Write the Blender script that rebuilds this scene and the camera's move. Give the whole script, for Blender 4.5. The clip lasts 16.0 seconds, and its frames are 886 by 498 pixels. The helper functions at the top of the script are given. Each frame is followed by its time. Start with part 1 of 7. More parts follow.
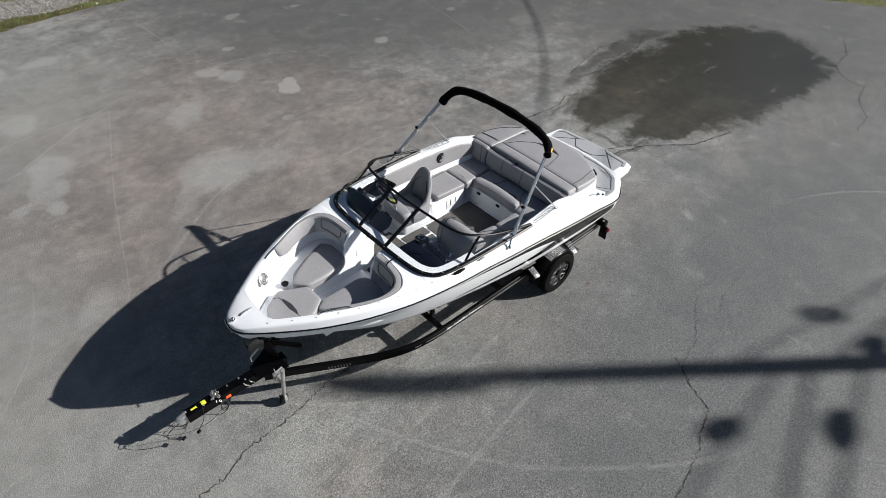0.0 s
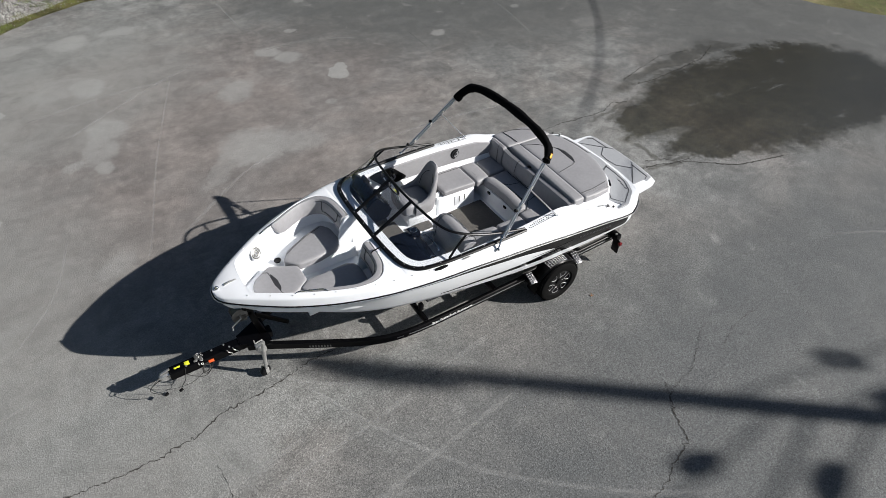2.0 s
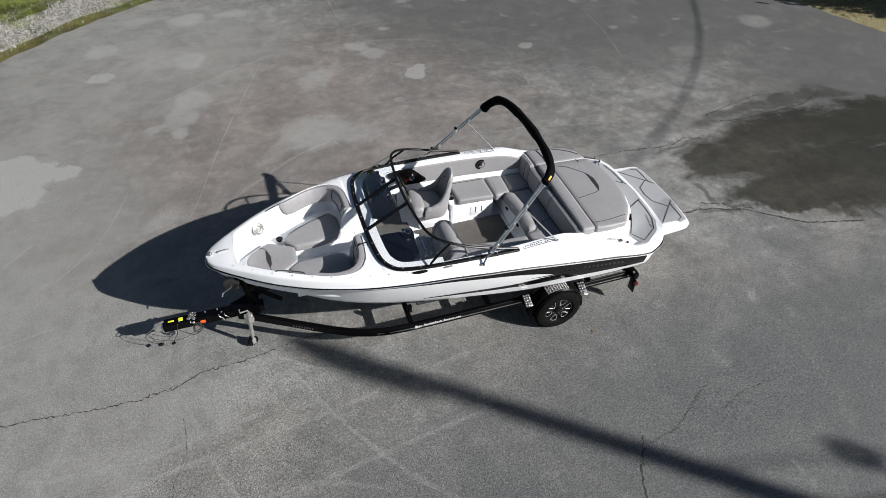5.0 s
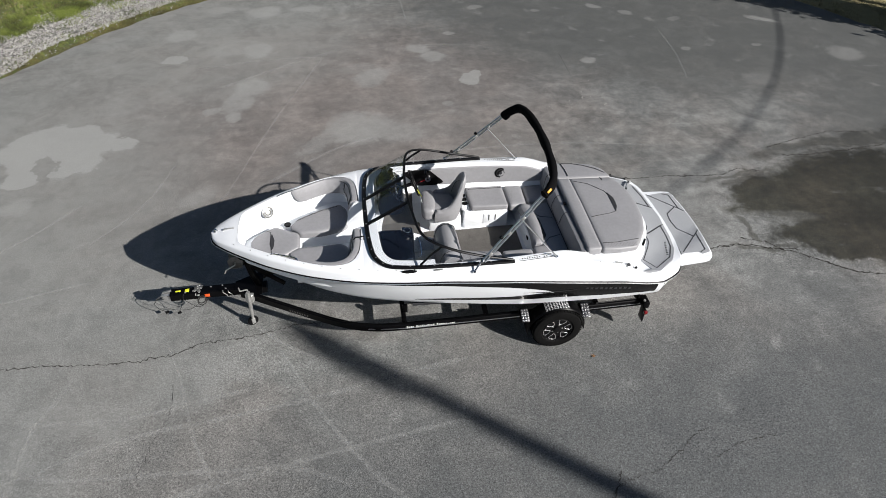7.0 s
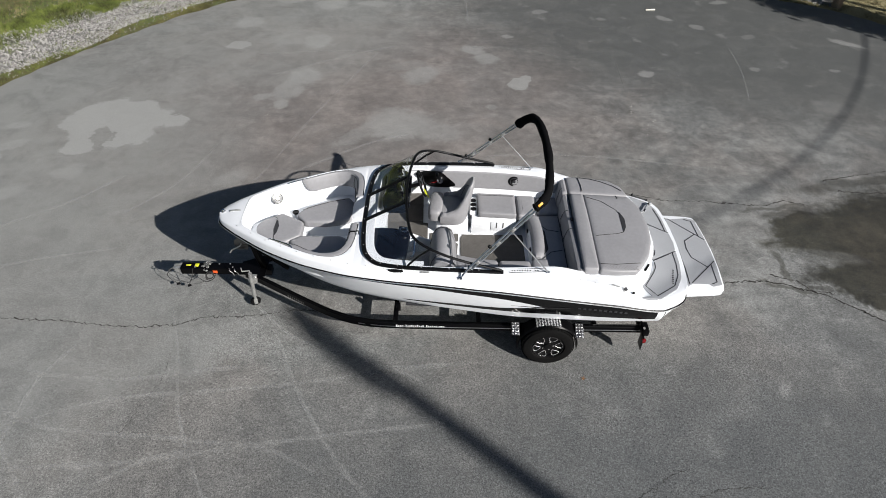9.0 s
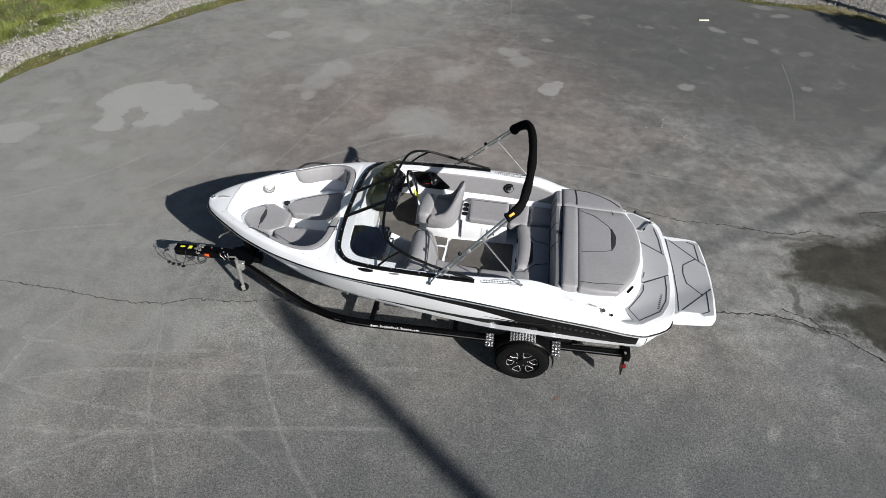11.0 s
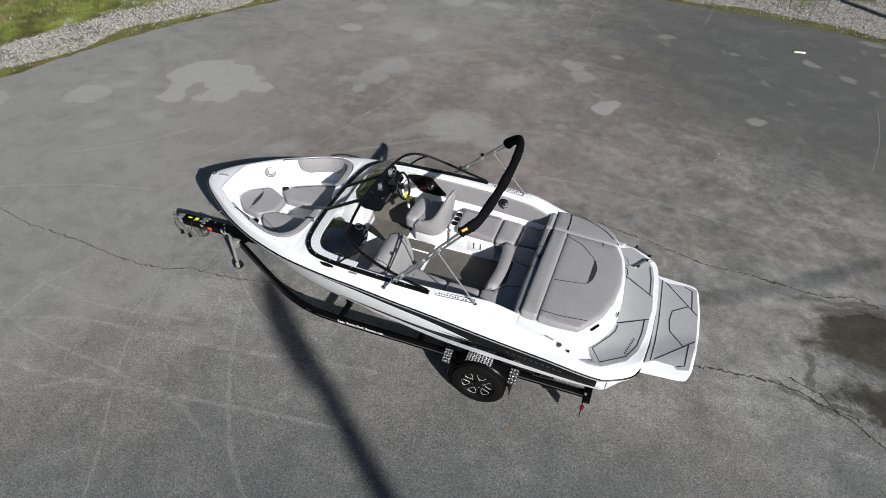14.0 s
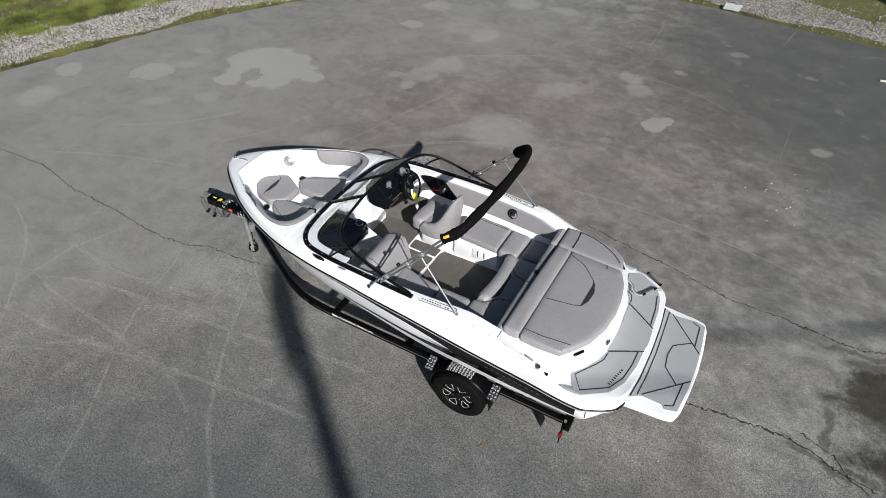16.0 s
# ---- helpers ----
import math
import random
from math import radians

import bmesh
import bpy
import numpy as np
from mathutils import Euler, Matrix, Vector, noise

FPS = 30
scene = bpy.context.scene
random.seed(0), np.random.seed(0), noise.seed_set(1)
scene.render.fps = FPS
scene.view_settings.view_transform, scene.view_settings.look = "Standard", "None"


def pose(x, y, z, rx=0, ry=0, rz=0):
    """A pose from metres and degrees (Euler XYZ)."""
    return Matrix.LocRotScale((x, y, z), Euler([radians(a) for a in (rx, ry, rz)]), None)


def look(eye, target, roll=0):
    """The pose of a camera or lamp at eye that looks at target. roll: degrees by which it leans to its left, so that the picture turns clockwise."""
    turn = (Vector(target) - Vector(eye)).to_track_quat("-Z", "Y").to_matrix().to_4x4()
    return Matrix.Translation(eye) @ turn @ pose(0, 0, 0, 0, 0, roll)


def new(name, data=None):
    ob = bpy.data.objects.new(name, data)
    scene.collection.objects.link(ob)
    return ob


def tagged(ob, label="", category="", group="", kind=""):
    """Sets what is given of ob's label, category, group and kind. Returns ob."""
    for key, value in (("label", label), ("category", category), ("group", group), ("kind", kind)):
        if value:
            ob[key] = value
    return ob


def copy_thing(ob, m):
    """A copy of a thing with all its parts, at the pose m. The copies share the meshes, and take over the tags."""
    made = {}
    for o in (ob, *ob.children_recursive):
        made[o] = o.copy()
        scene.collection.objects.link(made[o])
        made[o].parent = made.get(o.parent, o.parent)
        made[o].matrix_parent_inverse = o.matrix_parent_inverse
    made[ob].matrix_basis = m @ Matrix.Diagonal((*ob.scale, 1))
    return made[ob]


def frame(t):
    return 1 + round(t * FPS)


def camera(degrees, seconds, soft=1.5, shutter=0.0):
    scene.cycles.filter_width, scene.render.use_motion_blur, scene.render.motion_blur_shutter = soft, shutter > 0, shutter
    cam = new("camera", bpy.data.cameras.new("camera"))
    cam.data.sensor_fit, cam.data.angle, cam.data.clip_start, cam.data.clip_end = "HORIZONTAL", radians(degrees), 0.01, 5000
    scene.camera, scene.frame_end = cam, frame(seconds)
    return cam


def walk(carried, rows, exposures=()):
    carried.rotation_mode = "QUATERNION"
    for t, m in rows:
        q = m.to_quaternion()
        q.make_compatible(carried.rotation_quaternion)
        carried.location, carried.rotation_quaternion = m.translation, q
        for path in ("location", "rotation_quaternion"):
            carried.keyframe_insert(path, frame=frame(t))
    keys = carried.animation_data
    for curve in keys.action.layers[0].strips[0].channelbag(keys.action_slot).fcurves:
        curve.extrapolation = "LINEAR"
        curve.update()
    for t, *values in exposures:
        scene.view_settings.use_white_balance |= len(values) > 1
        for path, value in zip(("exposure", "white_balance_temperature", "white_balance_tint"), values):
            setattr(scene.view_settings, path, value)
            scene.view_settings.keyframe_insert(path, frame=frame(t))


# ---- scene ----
cam = camera(70.7, 16.0, soft=0.8)
PATH = [
    (0, (-1.236, -4.665, 6.556), (-0.233, -3.593, 5.198), 1.5),
    (0.5, (-1.048, -4.844, 6.612), (-0.091, -3.74, 5.246), 1.5),
    (1, (-0.841, -5.03, 6.598), (0.068, -3.887, 5.231), 1.5),
    (1.5, (-0.627, -5.174, 6.608), (0.229, -3.996, 5.237), 1.4),
    (2, (-0.405, -5.312, 6.601), (0.397, -4.101, 5.225), 1.3),
    (2.5, (-0.182, -5.428, 6.585), (0.569, -4.186, 5.209), 1.4),
    (3, (0.042, -5.539, 6.583), (0.742, -4.266, 5.208), 1.5),
    (3.5, (0.271, -5.656, 6.605), (0.915, -4.353, 5.23), 1.4),
    (4, (0.502, -5.762, 6.597), (1.091, -4.432, 5.225), 1.4),
    (6.3, (1.575, -6.16, 6.523), (1.902, -4.713, 5.182), 1.1),
    (6.5, (1.678, -6.172, 6.501), (1.979, -4.719, 5.161), 1.2),
    (7, (1.941, -6.203, 6.489), (2.178, -4.737, 5.149), 1.0),
    (7.5, (2.175, -6.207, 6.518), (2.348, -4.735, 5.175), 1.1),
    (8, (2.435, -6.216, 6.532), (2.551, -4.738, 5.19), 1.1),
    (8.5, (2.677, -6.221, 6.531), (2.736, -4.74, 5.188), 1.0),
    (9, (2.926, -6.219, 6.515), (2.925, -4.737, 5.171), 1.0),
    (9.2, (3.027, -6.203, 6.51), (3.006, -4.723, 5.165), 1.0),
    (11.3, (4.053, -5.955, 6.439), (3.826, -4.493, 5.093), 0.9),
    (11.5, (4.143, -5.935, 6.427), (3.893, -4.475, 5.084), 1.0),
    (12, (4.409, -5.878, 6.419), (4.093, -4.43, 5.076), 0.9),
    (12.5, (4.658, -5.793, 6.395), (4.3, -4.354, 5.053), 0.8),
    (13, (4.897, -5.682, 6.391), (4.492, -4.255, 5.049), 0.9),
    (13.5, (5.124, -5.557, 6.397), (4.674, -4.145, 5.054), 0.9),
    (14, (5.349, -5.441, 6.39), (4.846, -4.046, 5.049), 0.9),
    (14.5, (5.555, -5.314, 6.395), (4.996, -3.942, 5.052), 0.9),
    (15, (5.761, -5.216, 6.36), (5.141, -3.867, 5.02), 0.8),
    (15.5, (5.937, -5.065, 6.35), (5.26, -3.745, 5.008), 0.8),
    (16, (6.112, -4.921, 6.336), (5.395, -3.624, 4.994), 0.8),
]
walk(cam, [(t, look(eye, target, roll)) for t, eye, target, roll in PATH], [(0.0, 0.62), (4.0, 0.59), (8.0, 0.52), (12.0, 0.46), (16.0, 0.41)])

# ---- world, sun, exposure ----
SUN = Vector((1.275, -1.113, 1.0)).normalized()          # towards the sun
world = bpy.data.worlds.new("sky")
scene.world = world
world.use_nodes = True
wn = world.node_tree.nodes
sky = wn.new("ShaderNodeTexSky")
sky.sky_type = "NISHITA"
sky.sun_disc = False
sky.ozone_density = 2.0
sky.sun_elevation = math.asin(SUN.z)
sky.sun_rotation = math.atan2(SUN.x, SUN.y)
world.node_tree.links.new(sky.outputs[0], wn["Background"].inputs[0])
wn["Background"].inputs[1].default_value = 0.036
sun_data = bpy.data.lights.new("sun", "SUN")
sun_data.energy, sun_data.angle, sun_data.color = 5.0, radians(0.53), (1.0, 0.965, 0.925)
sun_ob = new("sun", sun_data)
sun_ob.matrix_world = look(SUN * 60, (0, 0, 0))


# ---- materials ----
def mat(name, color, rough=0.5, metal=0.0, coat=0.0, spec=0.5, vary=0.0, scale=30.0, bump=0.0, bscale=400.0, rvary=0.0):
    """A principled material, its colour varied at two scales and with fine relief."""
    m = bpy.data.materials.new(name)
    m.use_nodes = True
    n, l = m.node_tree.nodes, m.node_tree.links
    b = n["Principled BSDF"]
    b.inputs["Base Color"].default_value = (*color, 1)
    b.inputs["Roughness"].default_value = rough
    b.inputs["Metallic"].default_value = metal
    b.inputs["Coat Weight"].default_value = coat
    b.inputs["Coat Roughness"].default_value = 0.05
    b.inputs["Specular IOR Level"].default_value = spec
    co = n.new("ShaderNodeTexCoord")
    if vary:
        big, fine = n.new("ShaderNodeTexNoise"), n.new("ShaderNodeTexNoise")
        big.inputs["Scale"].default_value, fine.inputs["Scale"].default_value = scale * 0.12, scale
        big.inputs["Detail"].default_value = fine.inputs["Detail"].default_value = 4
        add = n.new("ShaderNodeMath")
        add.operation = "ADD"
        l.new(co.outputs["Object"], big.inputs["Vector"])
        l.new(co.outputs["Object"], fine.inputs["Vector"])
        l.new(big.outputs["Fac"], add.inputs[0])
        l.new(fine.outputs["Fac"], add.inputs[1])
        ramp = n.new("ShaderNodeMapRange")
        ramp.inputs["From Min"].default_value, ramp.inputs["From Max"].default_value = 0.65, 1.35
        ramp.inputs["To Min"].default_value, ramp.inputs["To Max"].default_value = 1 - vary, 1 + vary
        l.new(add.outputs[0], ramp.inputs["Value"])
        mul = n.new("ShaderNodeVectorMath")
        mul.operation = "SCALE"
        mul.inputs[0].default_value = color
        l.new(ramp.outputs[0], mul.inputs["Scale"])
        l.new(mul.outputs[0], b.inputs["Base Color"])
        if rvary:
            rr = n.new("ShaderNodeMapRange")
            rr.inputs["From Min"].default_value, rr.inputs["From Max"].default_value = 0.65, 1.35
            rr.inputs["To Min"].default_value, rr.inputs["To Max"].default_value = rough - rvary, rough + rvary
            l.new(add.outputs[0], rr.inputs["Value"])
            l.new(rr.outputs[0], b.inputs["Roughness"])
    if bump:
        t, bp = n.new("ShaderNodeTexNoise"), n.new("ShaderNodeBump")
        t.inputs["Scale"].default_value, t.inputs["Detail"].default_value = bscale, 3
        bp.inputs["Strength"].default_value, bp.inputs["Distance"].default_value = bump, 0.004
        l.new(co.outputs["Object"], t.inputs["Vector"])
        l.new(t.outputs["Fac"], bp.inputs["Height"])
        l.new(bp.outputs[0], b.inputs["Normal"])
    return m


GEL = mat("white_gelcoat", (0.74, 0.762, 0.79), 0.33, coat=0.05, spec=0.45, vary=0.02, scale=9, rvary=0.05)
LINER = mat("white_liner", (0.80, 0.82, 0.845), 0.38, vary=0.025, scale=14, bump=0.05, bscale=250)
BLACKGEL = mat("black_gelcoat", (0.003, 0.003, 0.0035), 0.2, spec=0.3, vary=0.15, scale=12)
SILVER = mat("carbon_graphic", (0.02, 0.02, 0.022), 0.2, spec=0.4, vary=0.35, scale=60)
VINYL = mat("grey_vinyl", (0.256, 0.255, 0.265), 0.5, spec=0.6, vary=0.09, scale=22, bump=0.34, bscale=230)
VINYL_D = mat("dark_grey_vinyl", (0.15, 0.147, 0.15), 0.55, vary=0.06, scale=24, bump=0.2, bscale=380)
SEAM = mat("black_piping", (0.02, 0.02, 0.022), 0.6, vary=0.1)
CHARCOAL = mat("charcoal_mesh_vinyl", (0.03, 0.031, 0.035), 0.7, spec=0.2, vary=0.15, scale=120, bump=0.3, bscale=700)
EVA = mat("grey_foam_deck_pad", (0.335, 0.345, 0.36), 0.48, spec=0.8, vary=0.05, scale=50, bump=0.35, bscale=320)
CARPET = mat("grey_brown_carpet", (0.096, 0.09, 0.083), 0.95, vary=0.22, scale=90, bump=0.8, bscale=520)
PLASTIC = mat("black_plastic", (0.004, 0.004, 0.0045), 0.4, spec=0.16, vary=0.2, scale=30, bump=0.06, bscale=300)
DASH = mat("black_dash_panel", (0.003, 0.0035, 0.006), 0.16, spec=0.36, vary=0.2, scale=20)
FRAME_BLK = mat("black_anodised_frame", (0.0035, 0.0035, 0.004), 0.35, spec=0.2, vary=0.2, scale=40)
CHROME = mat("polished_stainless", (0.72, 0.72, 0.73), 0.14, metal=1.0, vary=0.06, scale=40)
ALU = mat("brushed_aluminium", (0.62, 0.63, 0.65), 0.3, metal=1.0, vary=0.08, scale=70)
TREAD = mat("aluminium_tread_plate", (0.72, 0.72, 0.72), 0.3, metal=0.85, vary=0.12, scale=60)
STEELBLK = mat("black_powder_coated_steel", (0.002, 0.002, 0.0024), 0.32, spec=0.10, vary=0.3, scale=25, bump=0.05, bscale=180)
RUBBER = mat("tyre_rubber", (0.005, 0.005, 0.005), 0.8, spec=0.08, vary=0.25, scale=40, bump=0.3, bscale=200)
RIMBLK = mat("gloss_black_rim", (0.004, 0.004, 0.0045), 0.4, coat=0.08, spec=0.15, vary=0.1)
SOCK = mat("black_canvas", (0.004, 0.004, 0.0045), 0.9, spec=0.06, vary=0.3, scale=30, bump=0.7, bscale=90)
YELLOW = mat("yellow_sticker", (0.70, 0.72, 0.04), 0.45, vary=0.05)
ORANGE = mat("orange_tag", (0.78, 0.36, 0.03), 0.45, vary=0.05)
REDL = mat("red_lens", (0.16, 0.004, 0.006), 0.2, coat=0.3, vary=0.08)
REDO = mat("orange_red_reflector", (0.62, 0.09, 0.02), 0.25, coat=0.4, vary=0.08)
WHITEP = mat("white_lettering", (0.78, 0.78, 0.78), 0.5, vary=0.04)
GREYP = mat("grey_lettering", (0.045, 0.045, 0.05), 0.4, metal=0.4, vary=0.1)
ZINC = mat("zinc_plated_steel", (0.52, 0.52, 0.51), 0.34, metal=0.75, vary=0.3, scale=50)
DULL = mat("dull_galvanised_steel", (0.13, 0.13, 0.125), 0.5, metal=0.5, vary=0.3, scale=40)
MACHINED = mat("machined_rim_edge", (0.52, 0.52, 0.53), 0.4, metal=0.4, vary=0.1, scale=60)
# same sheet as TREAD; the dark it mirrors is put into the colour
TREADBASE = mat("tread_plate_dark_reflection", (0.15, 0.15, 0.155), 0.26, metal=0.85, vary=0.25, scale=40)
STRAP = mat("grey_webbing_strap", (0.12, 0.125, 0.10), 0.85, vary=0.2, scale=80, bump=0.5, bscale=500)
CABLE = mat("black_cable", (0.015, 0.015, 0.015), 0.6, vary=0.2)
POLEWOOD = mat("weathered_pole_wood", (0.20, 0.15, 0.10), 0.9, vary=0.3, scale=20, bump=0.8, bscale=60)
BARK = mat("bark", (0.12, 0.09, 0.065), 0.95, vary=0.35, scale=25, bump=0.9, bscale=50)
CARD = mat("pale_scrap_wood", (0.66, 0.64, 0.56), 0.8, vary=0.12)
PAPER = mat("pale_litter", (0.66, 0.70, 0.70), 0.6, vary=0.08)


def glass_material():
    """Thin clear acrylic: what lies behind shows through, with the gloss of its surface."""
    m = bpy.data.materials.new("clear_acrylic")
    m.use_nodes = True
    n, l = m.node_tree.nodes, m.node_tree.links
    n.remove(n["Principled BSDF"])
    clear, gloss, mix, lay = n.new("ShaderNodeBsdfTransparent"), n.new("ShaderNodeBsdfGlossy"), n.new("ShaderNodeMixShader"), n.new("ShaderNodeLayerWeight")
    clear.inputs[0].default_value = (0.955, 0.965, 0.975, 1)
    gloss.inputs["Roughness"].default_value = 0.03
    lay.inputs["Blend"].default_value = 0.5
    steep, share = n.new("ShaderNodeMath"), n.new("ShaderNodeMapRange")
    steep.operation = "POWER"
    steep.inputs[1].default_value = 5.0
    share.inputs["To Min"].default_value, share.inputs["To Max"].default_value = 0.042, 0.95
    l.new(lay.outputs["Facing"], steep.inputs[0])
    l.new(steep.outputs[0], share.inputs["Value"])
    l.new(share.outputs[0], mix.inputs[0])
    l.new(clear.outputs[0], mix.inputs[1])
    l.new(gloss.outputs[0], mix.inputs[2])
    l.new(mix.outputs[0], n["Material Output"].inputs["Surface"])
    return m


GLASS = glass_material()


# ---- mesh helpers ----
def part(name, bm, material, parent=None, label="", angle=38, smooth=True):
    """Links a bmesh as one mesh object under a thing or a part."""
    bmesh.ops.recalc_face_normals(bm, faces=bm.faces)
    me = bpy.data.meshes.new(name)
    bm.to_mesh(me)
    bm.free()
    me.materials.append(material)
    if smooth:
        me.polygons.foreach_set("use_smooth", [True] * len(me.polygons))
        me.set_sharp_from_angle(angle=radians(angle))
    ob = new(name, me)
    ob.parent = parent
    return tagged(ob, label) if label else ob


def pieces(name, bm, material, parent, label="", smooth=True):
    """Links every loose piece of a bmesh as a part of its own."""
    bm.faces.index_update()
    left = set(bm.faces)
    while left:
        seed = min(left, key=lambda f: f.index)
        stack, island = [seed], {seed}
        while stack:
            for v in stack.pop().verts:
                for f in v.link_faces:
                    if f not in island:
                        island.add(f)
                        stack.append(f)
        left -= island
        out, made = bmesh.new(), {}
        for f in sorted(island, key=lambda f: f.index):
            for v in f.verts:
                if v not in made:
                    made[v] = out.verts.new(v.co)
            out.faces.new([made[v] for v in f.verts])
        part(name, out, material, parent, label, smooth=smooth)
    bm.free()


def thing(name, label, category, group="", kind=""):
    ob = new(name)
    ob.empty_display_size = 0.2
    return tagged(ob, label, category, group, kind)


def hermite(table, x):
    """Smooth monotone value at x from rows of (x, value)."""
    n = len(table)
    if x <= table[0][0]:
        return table[0][1]
    if x >= table[-1][0]:
        return table[-1][1]
    k = 0
    while table[k + 1][0] < x:
        k += 1

    def sec(i):
        return (table[i + 1][1] - table[i][1]) / (table[i + 1][0] - table[i][0])

    def tan(i):
        if i == 0:
            return sec(0)
        if i == n - 1:
            return sec(n - 2)
        a, b = sec(i - 1), sec(i)
        return 0 if a * b <= 0 else 2 * a * b / (a + b)

    h = table[k + 1][0] - table[k][0]
    u = (x - table[k][0]) / h
    a, b = table[k][1], table[k + 1][1]
    return a * (2 * u ** 3 - 3 * u * u + 1) + h * tan(k) * (u ** 3 - 2 * u * u + u) + b * (3 * u * u - 2 * u ** 3) + h * tan(k + 1) * (u ** 3 - u * u)


def loft(bm, rings, closed=False, caps=False):
    """Skins rings of equally many points."""
    vs = [[bm.verts.new(p) for p in r] for r in rings]
    n = len(vs[0])
    for a, b in zip(vs, vs[1:]):
        for i in range(n if closed else n - 1):
            j = (i + 1) % n
            try:
                bm.faces.new((a[i], a[j], b[j], b[i]))
            except ValueError:
                pass
    if caps:
        bm.faces.new(vs[0])
        bm.faces.new(vs[-1][::-1])
    return vs


def weld(bm, d=0.0004):
    bmesh.ops.remove_doubles(bm, verts=bm.verts, dist=d)
    bmesh.ops.dissolve_degenerate(bm, edges=bm.edges, dist=1e-5)


def spline(pts, per=6, closed=False):
    """Catmull-Rom through the points."""
    p = [Vector(q) for q in pts]
    out = []
    m = len(p)
    for i in range(m if closed else m - 1):
        a = p[(i - 1) % m] if closed or i else p[0] * 2 - p[1]
        b, c = p[i], p[(i + 1) % m]
        d = p[(i + 2) % m] if closed or i + 2 < m else p[-1] * 2 - p[-2]
        for k in range(per):
            u = k / per
            out.append(0.5 * (2 * b + (c - a) * u + (2 * a - 5 * b + 4 * c - d) * u * u + (3 * b - a - 3 * c + d) * u ** 3))
    if not closed:
        out.append(p[-1])
    return out


def sweep(bm, pts, section, closed=False, up=(0, 0, 1), radii=None):
    """Carries a section (x across, y up) along a line."""
    p = [Vector(q) for q in pts]
    rings, n = [], len(p)
    ref = Vector(up)
    for i in range(n):
        a = p[i - 1] if i or closed else p[i]
        b = p[(i + 1) % n] if i + 1 < n or closed else p[i]
        d = (b - a).normalized()
        side = d.cross(ref)
        if side.length < 1e-3:
            side = d.cross(Vector((1, 0, 0)))
        side.normalize()
        top = side.cross(d)
        k = radii[i] if radii else 1.0
        rings.append([p[i] + side * (sx * k) + top * (sy * k) for sx, sy in section])
    if closed:
        rings.append(rings[0])
    loft(bm, rings, True, not closed)
    if closed:
        weld(bm)


def disc(r, n=10, ry=None):
    return [(r * math.cos(2 * math.pi * i / n), (ry or r) * math.sin(2 * math.pi * i / n)) for i in range(n)]


def rect(w, h, b=0.0):
    w, h = w / 2, h / 2
    if not b:
        return [(w, -h), (w, h), (-w, h), (-w, -h)]
    return [(w, -h + b), (w, h - b), (w - b, h), (-w + b, h), (-w, h - b), (-w, -h + b), (-w + b, -h), (w - b, -h)]


def tube(bm, pts, r, n=10, radii=None):
    sweep(bm, pts, disc(r, n), radii=radii)


def box(bm, centre, size, bevel=0.0, turn=(0, 0, 0), seg=2):
    made = bmesh.ops.create_cube(bm, size=1.0, matrix=pose(*centre, *turn) @ Matrix.Diagonal((*size, 1)))
    if bevel:
        edges = list({e for v in made["verts"] for e in v.link_edges})
        bmesh.ops.bevel(bm, geom=edges, offset=bevel, segments=seg, affect="EDGES", profile=0.5)


def cyl(bm, centre, r, depth, turn=(0, 0, 0), n=24, r2=None, bevel=0.0):
    made = bmesh.ops.create_cone(bm, cap_ends=True, segments=n, radius1=r, radius2=r if r2 is None else r2, depth=depth, matrix=pose(*centre, *turn))
    if bevel:
        edges = [e for e in {e for v in made["verts"] for e in v.link_edges} if any(len(f.verts) > 4 for f in e.link_faces)]
        bmesh.ops.bevel(bm, geom=edges, offset=bevel, segments=2, affect="EDGES", profile=0.5)


def ring(bm, centre, r, thick, turn=(0, 0, 0), n=28, m=8, squash=1.0):
    mt = pose(*centre, *turn)
    rings = []
    for i in range(n + 1):
        a = 2 * math.pi * i / n
        rings.append([mt @ Vector(((r + thick * math.cos(b)) * math.cos(a), (r + thick * math.cos(b)) * math.sin(a), thick * squash * math.sin(b))) for b in [2 * math.pi * j / m for j in range(m)]])
    loft(bm, rings, True)
    weld(bm)


def rounded(poly, r=0.04, seg=4):
    """A polygon (x, y) with its corners rounded."""
    out, n = [], len(poly)
    for i in range(n):
        a, b, c = (Vector(poly[(i + k) % n]).to_2d() for k in (-1, 0, 1))
        u, v = (a - b), (c - b)
        k = min(r, u.length * 0.45, v.length * 0.45)
        s, e = b + u.normalized() * k, b + v.normalized() * k
        for j in range(seg + 1):
            t = j / seg
            out.append(s * (1 - t) ** 2 + b * 2 * t * (1 - t) + e * t * t)
    return out


def inset(poly, d):
    n = len(poly)
    area = sum(poly[i].x * poly[(i + 1) % n].y - poly[(i + 1) % n].x * poly[i].y for i in range(n))
    s = 1 if area > 0 else -1
    out = []
    for i in range(n):
        a, b, c = poly[i - 1], poly[i], poly[(i + 1) % n]
        u, v = (b - a).normalized(), (c - b).normalized()
        nrm = Vector((-(u.y + v.y), u.x + v.x)) * s
        if nrm.length < 1e-6:
            nrm = Vector((-u.y, u.x)) * s
        nrm.normalize()
        out.append(b + nrm * d)
    return out


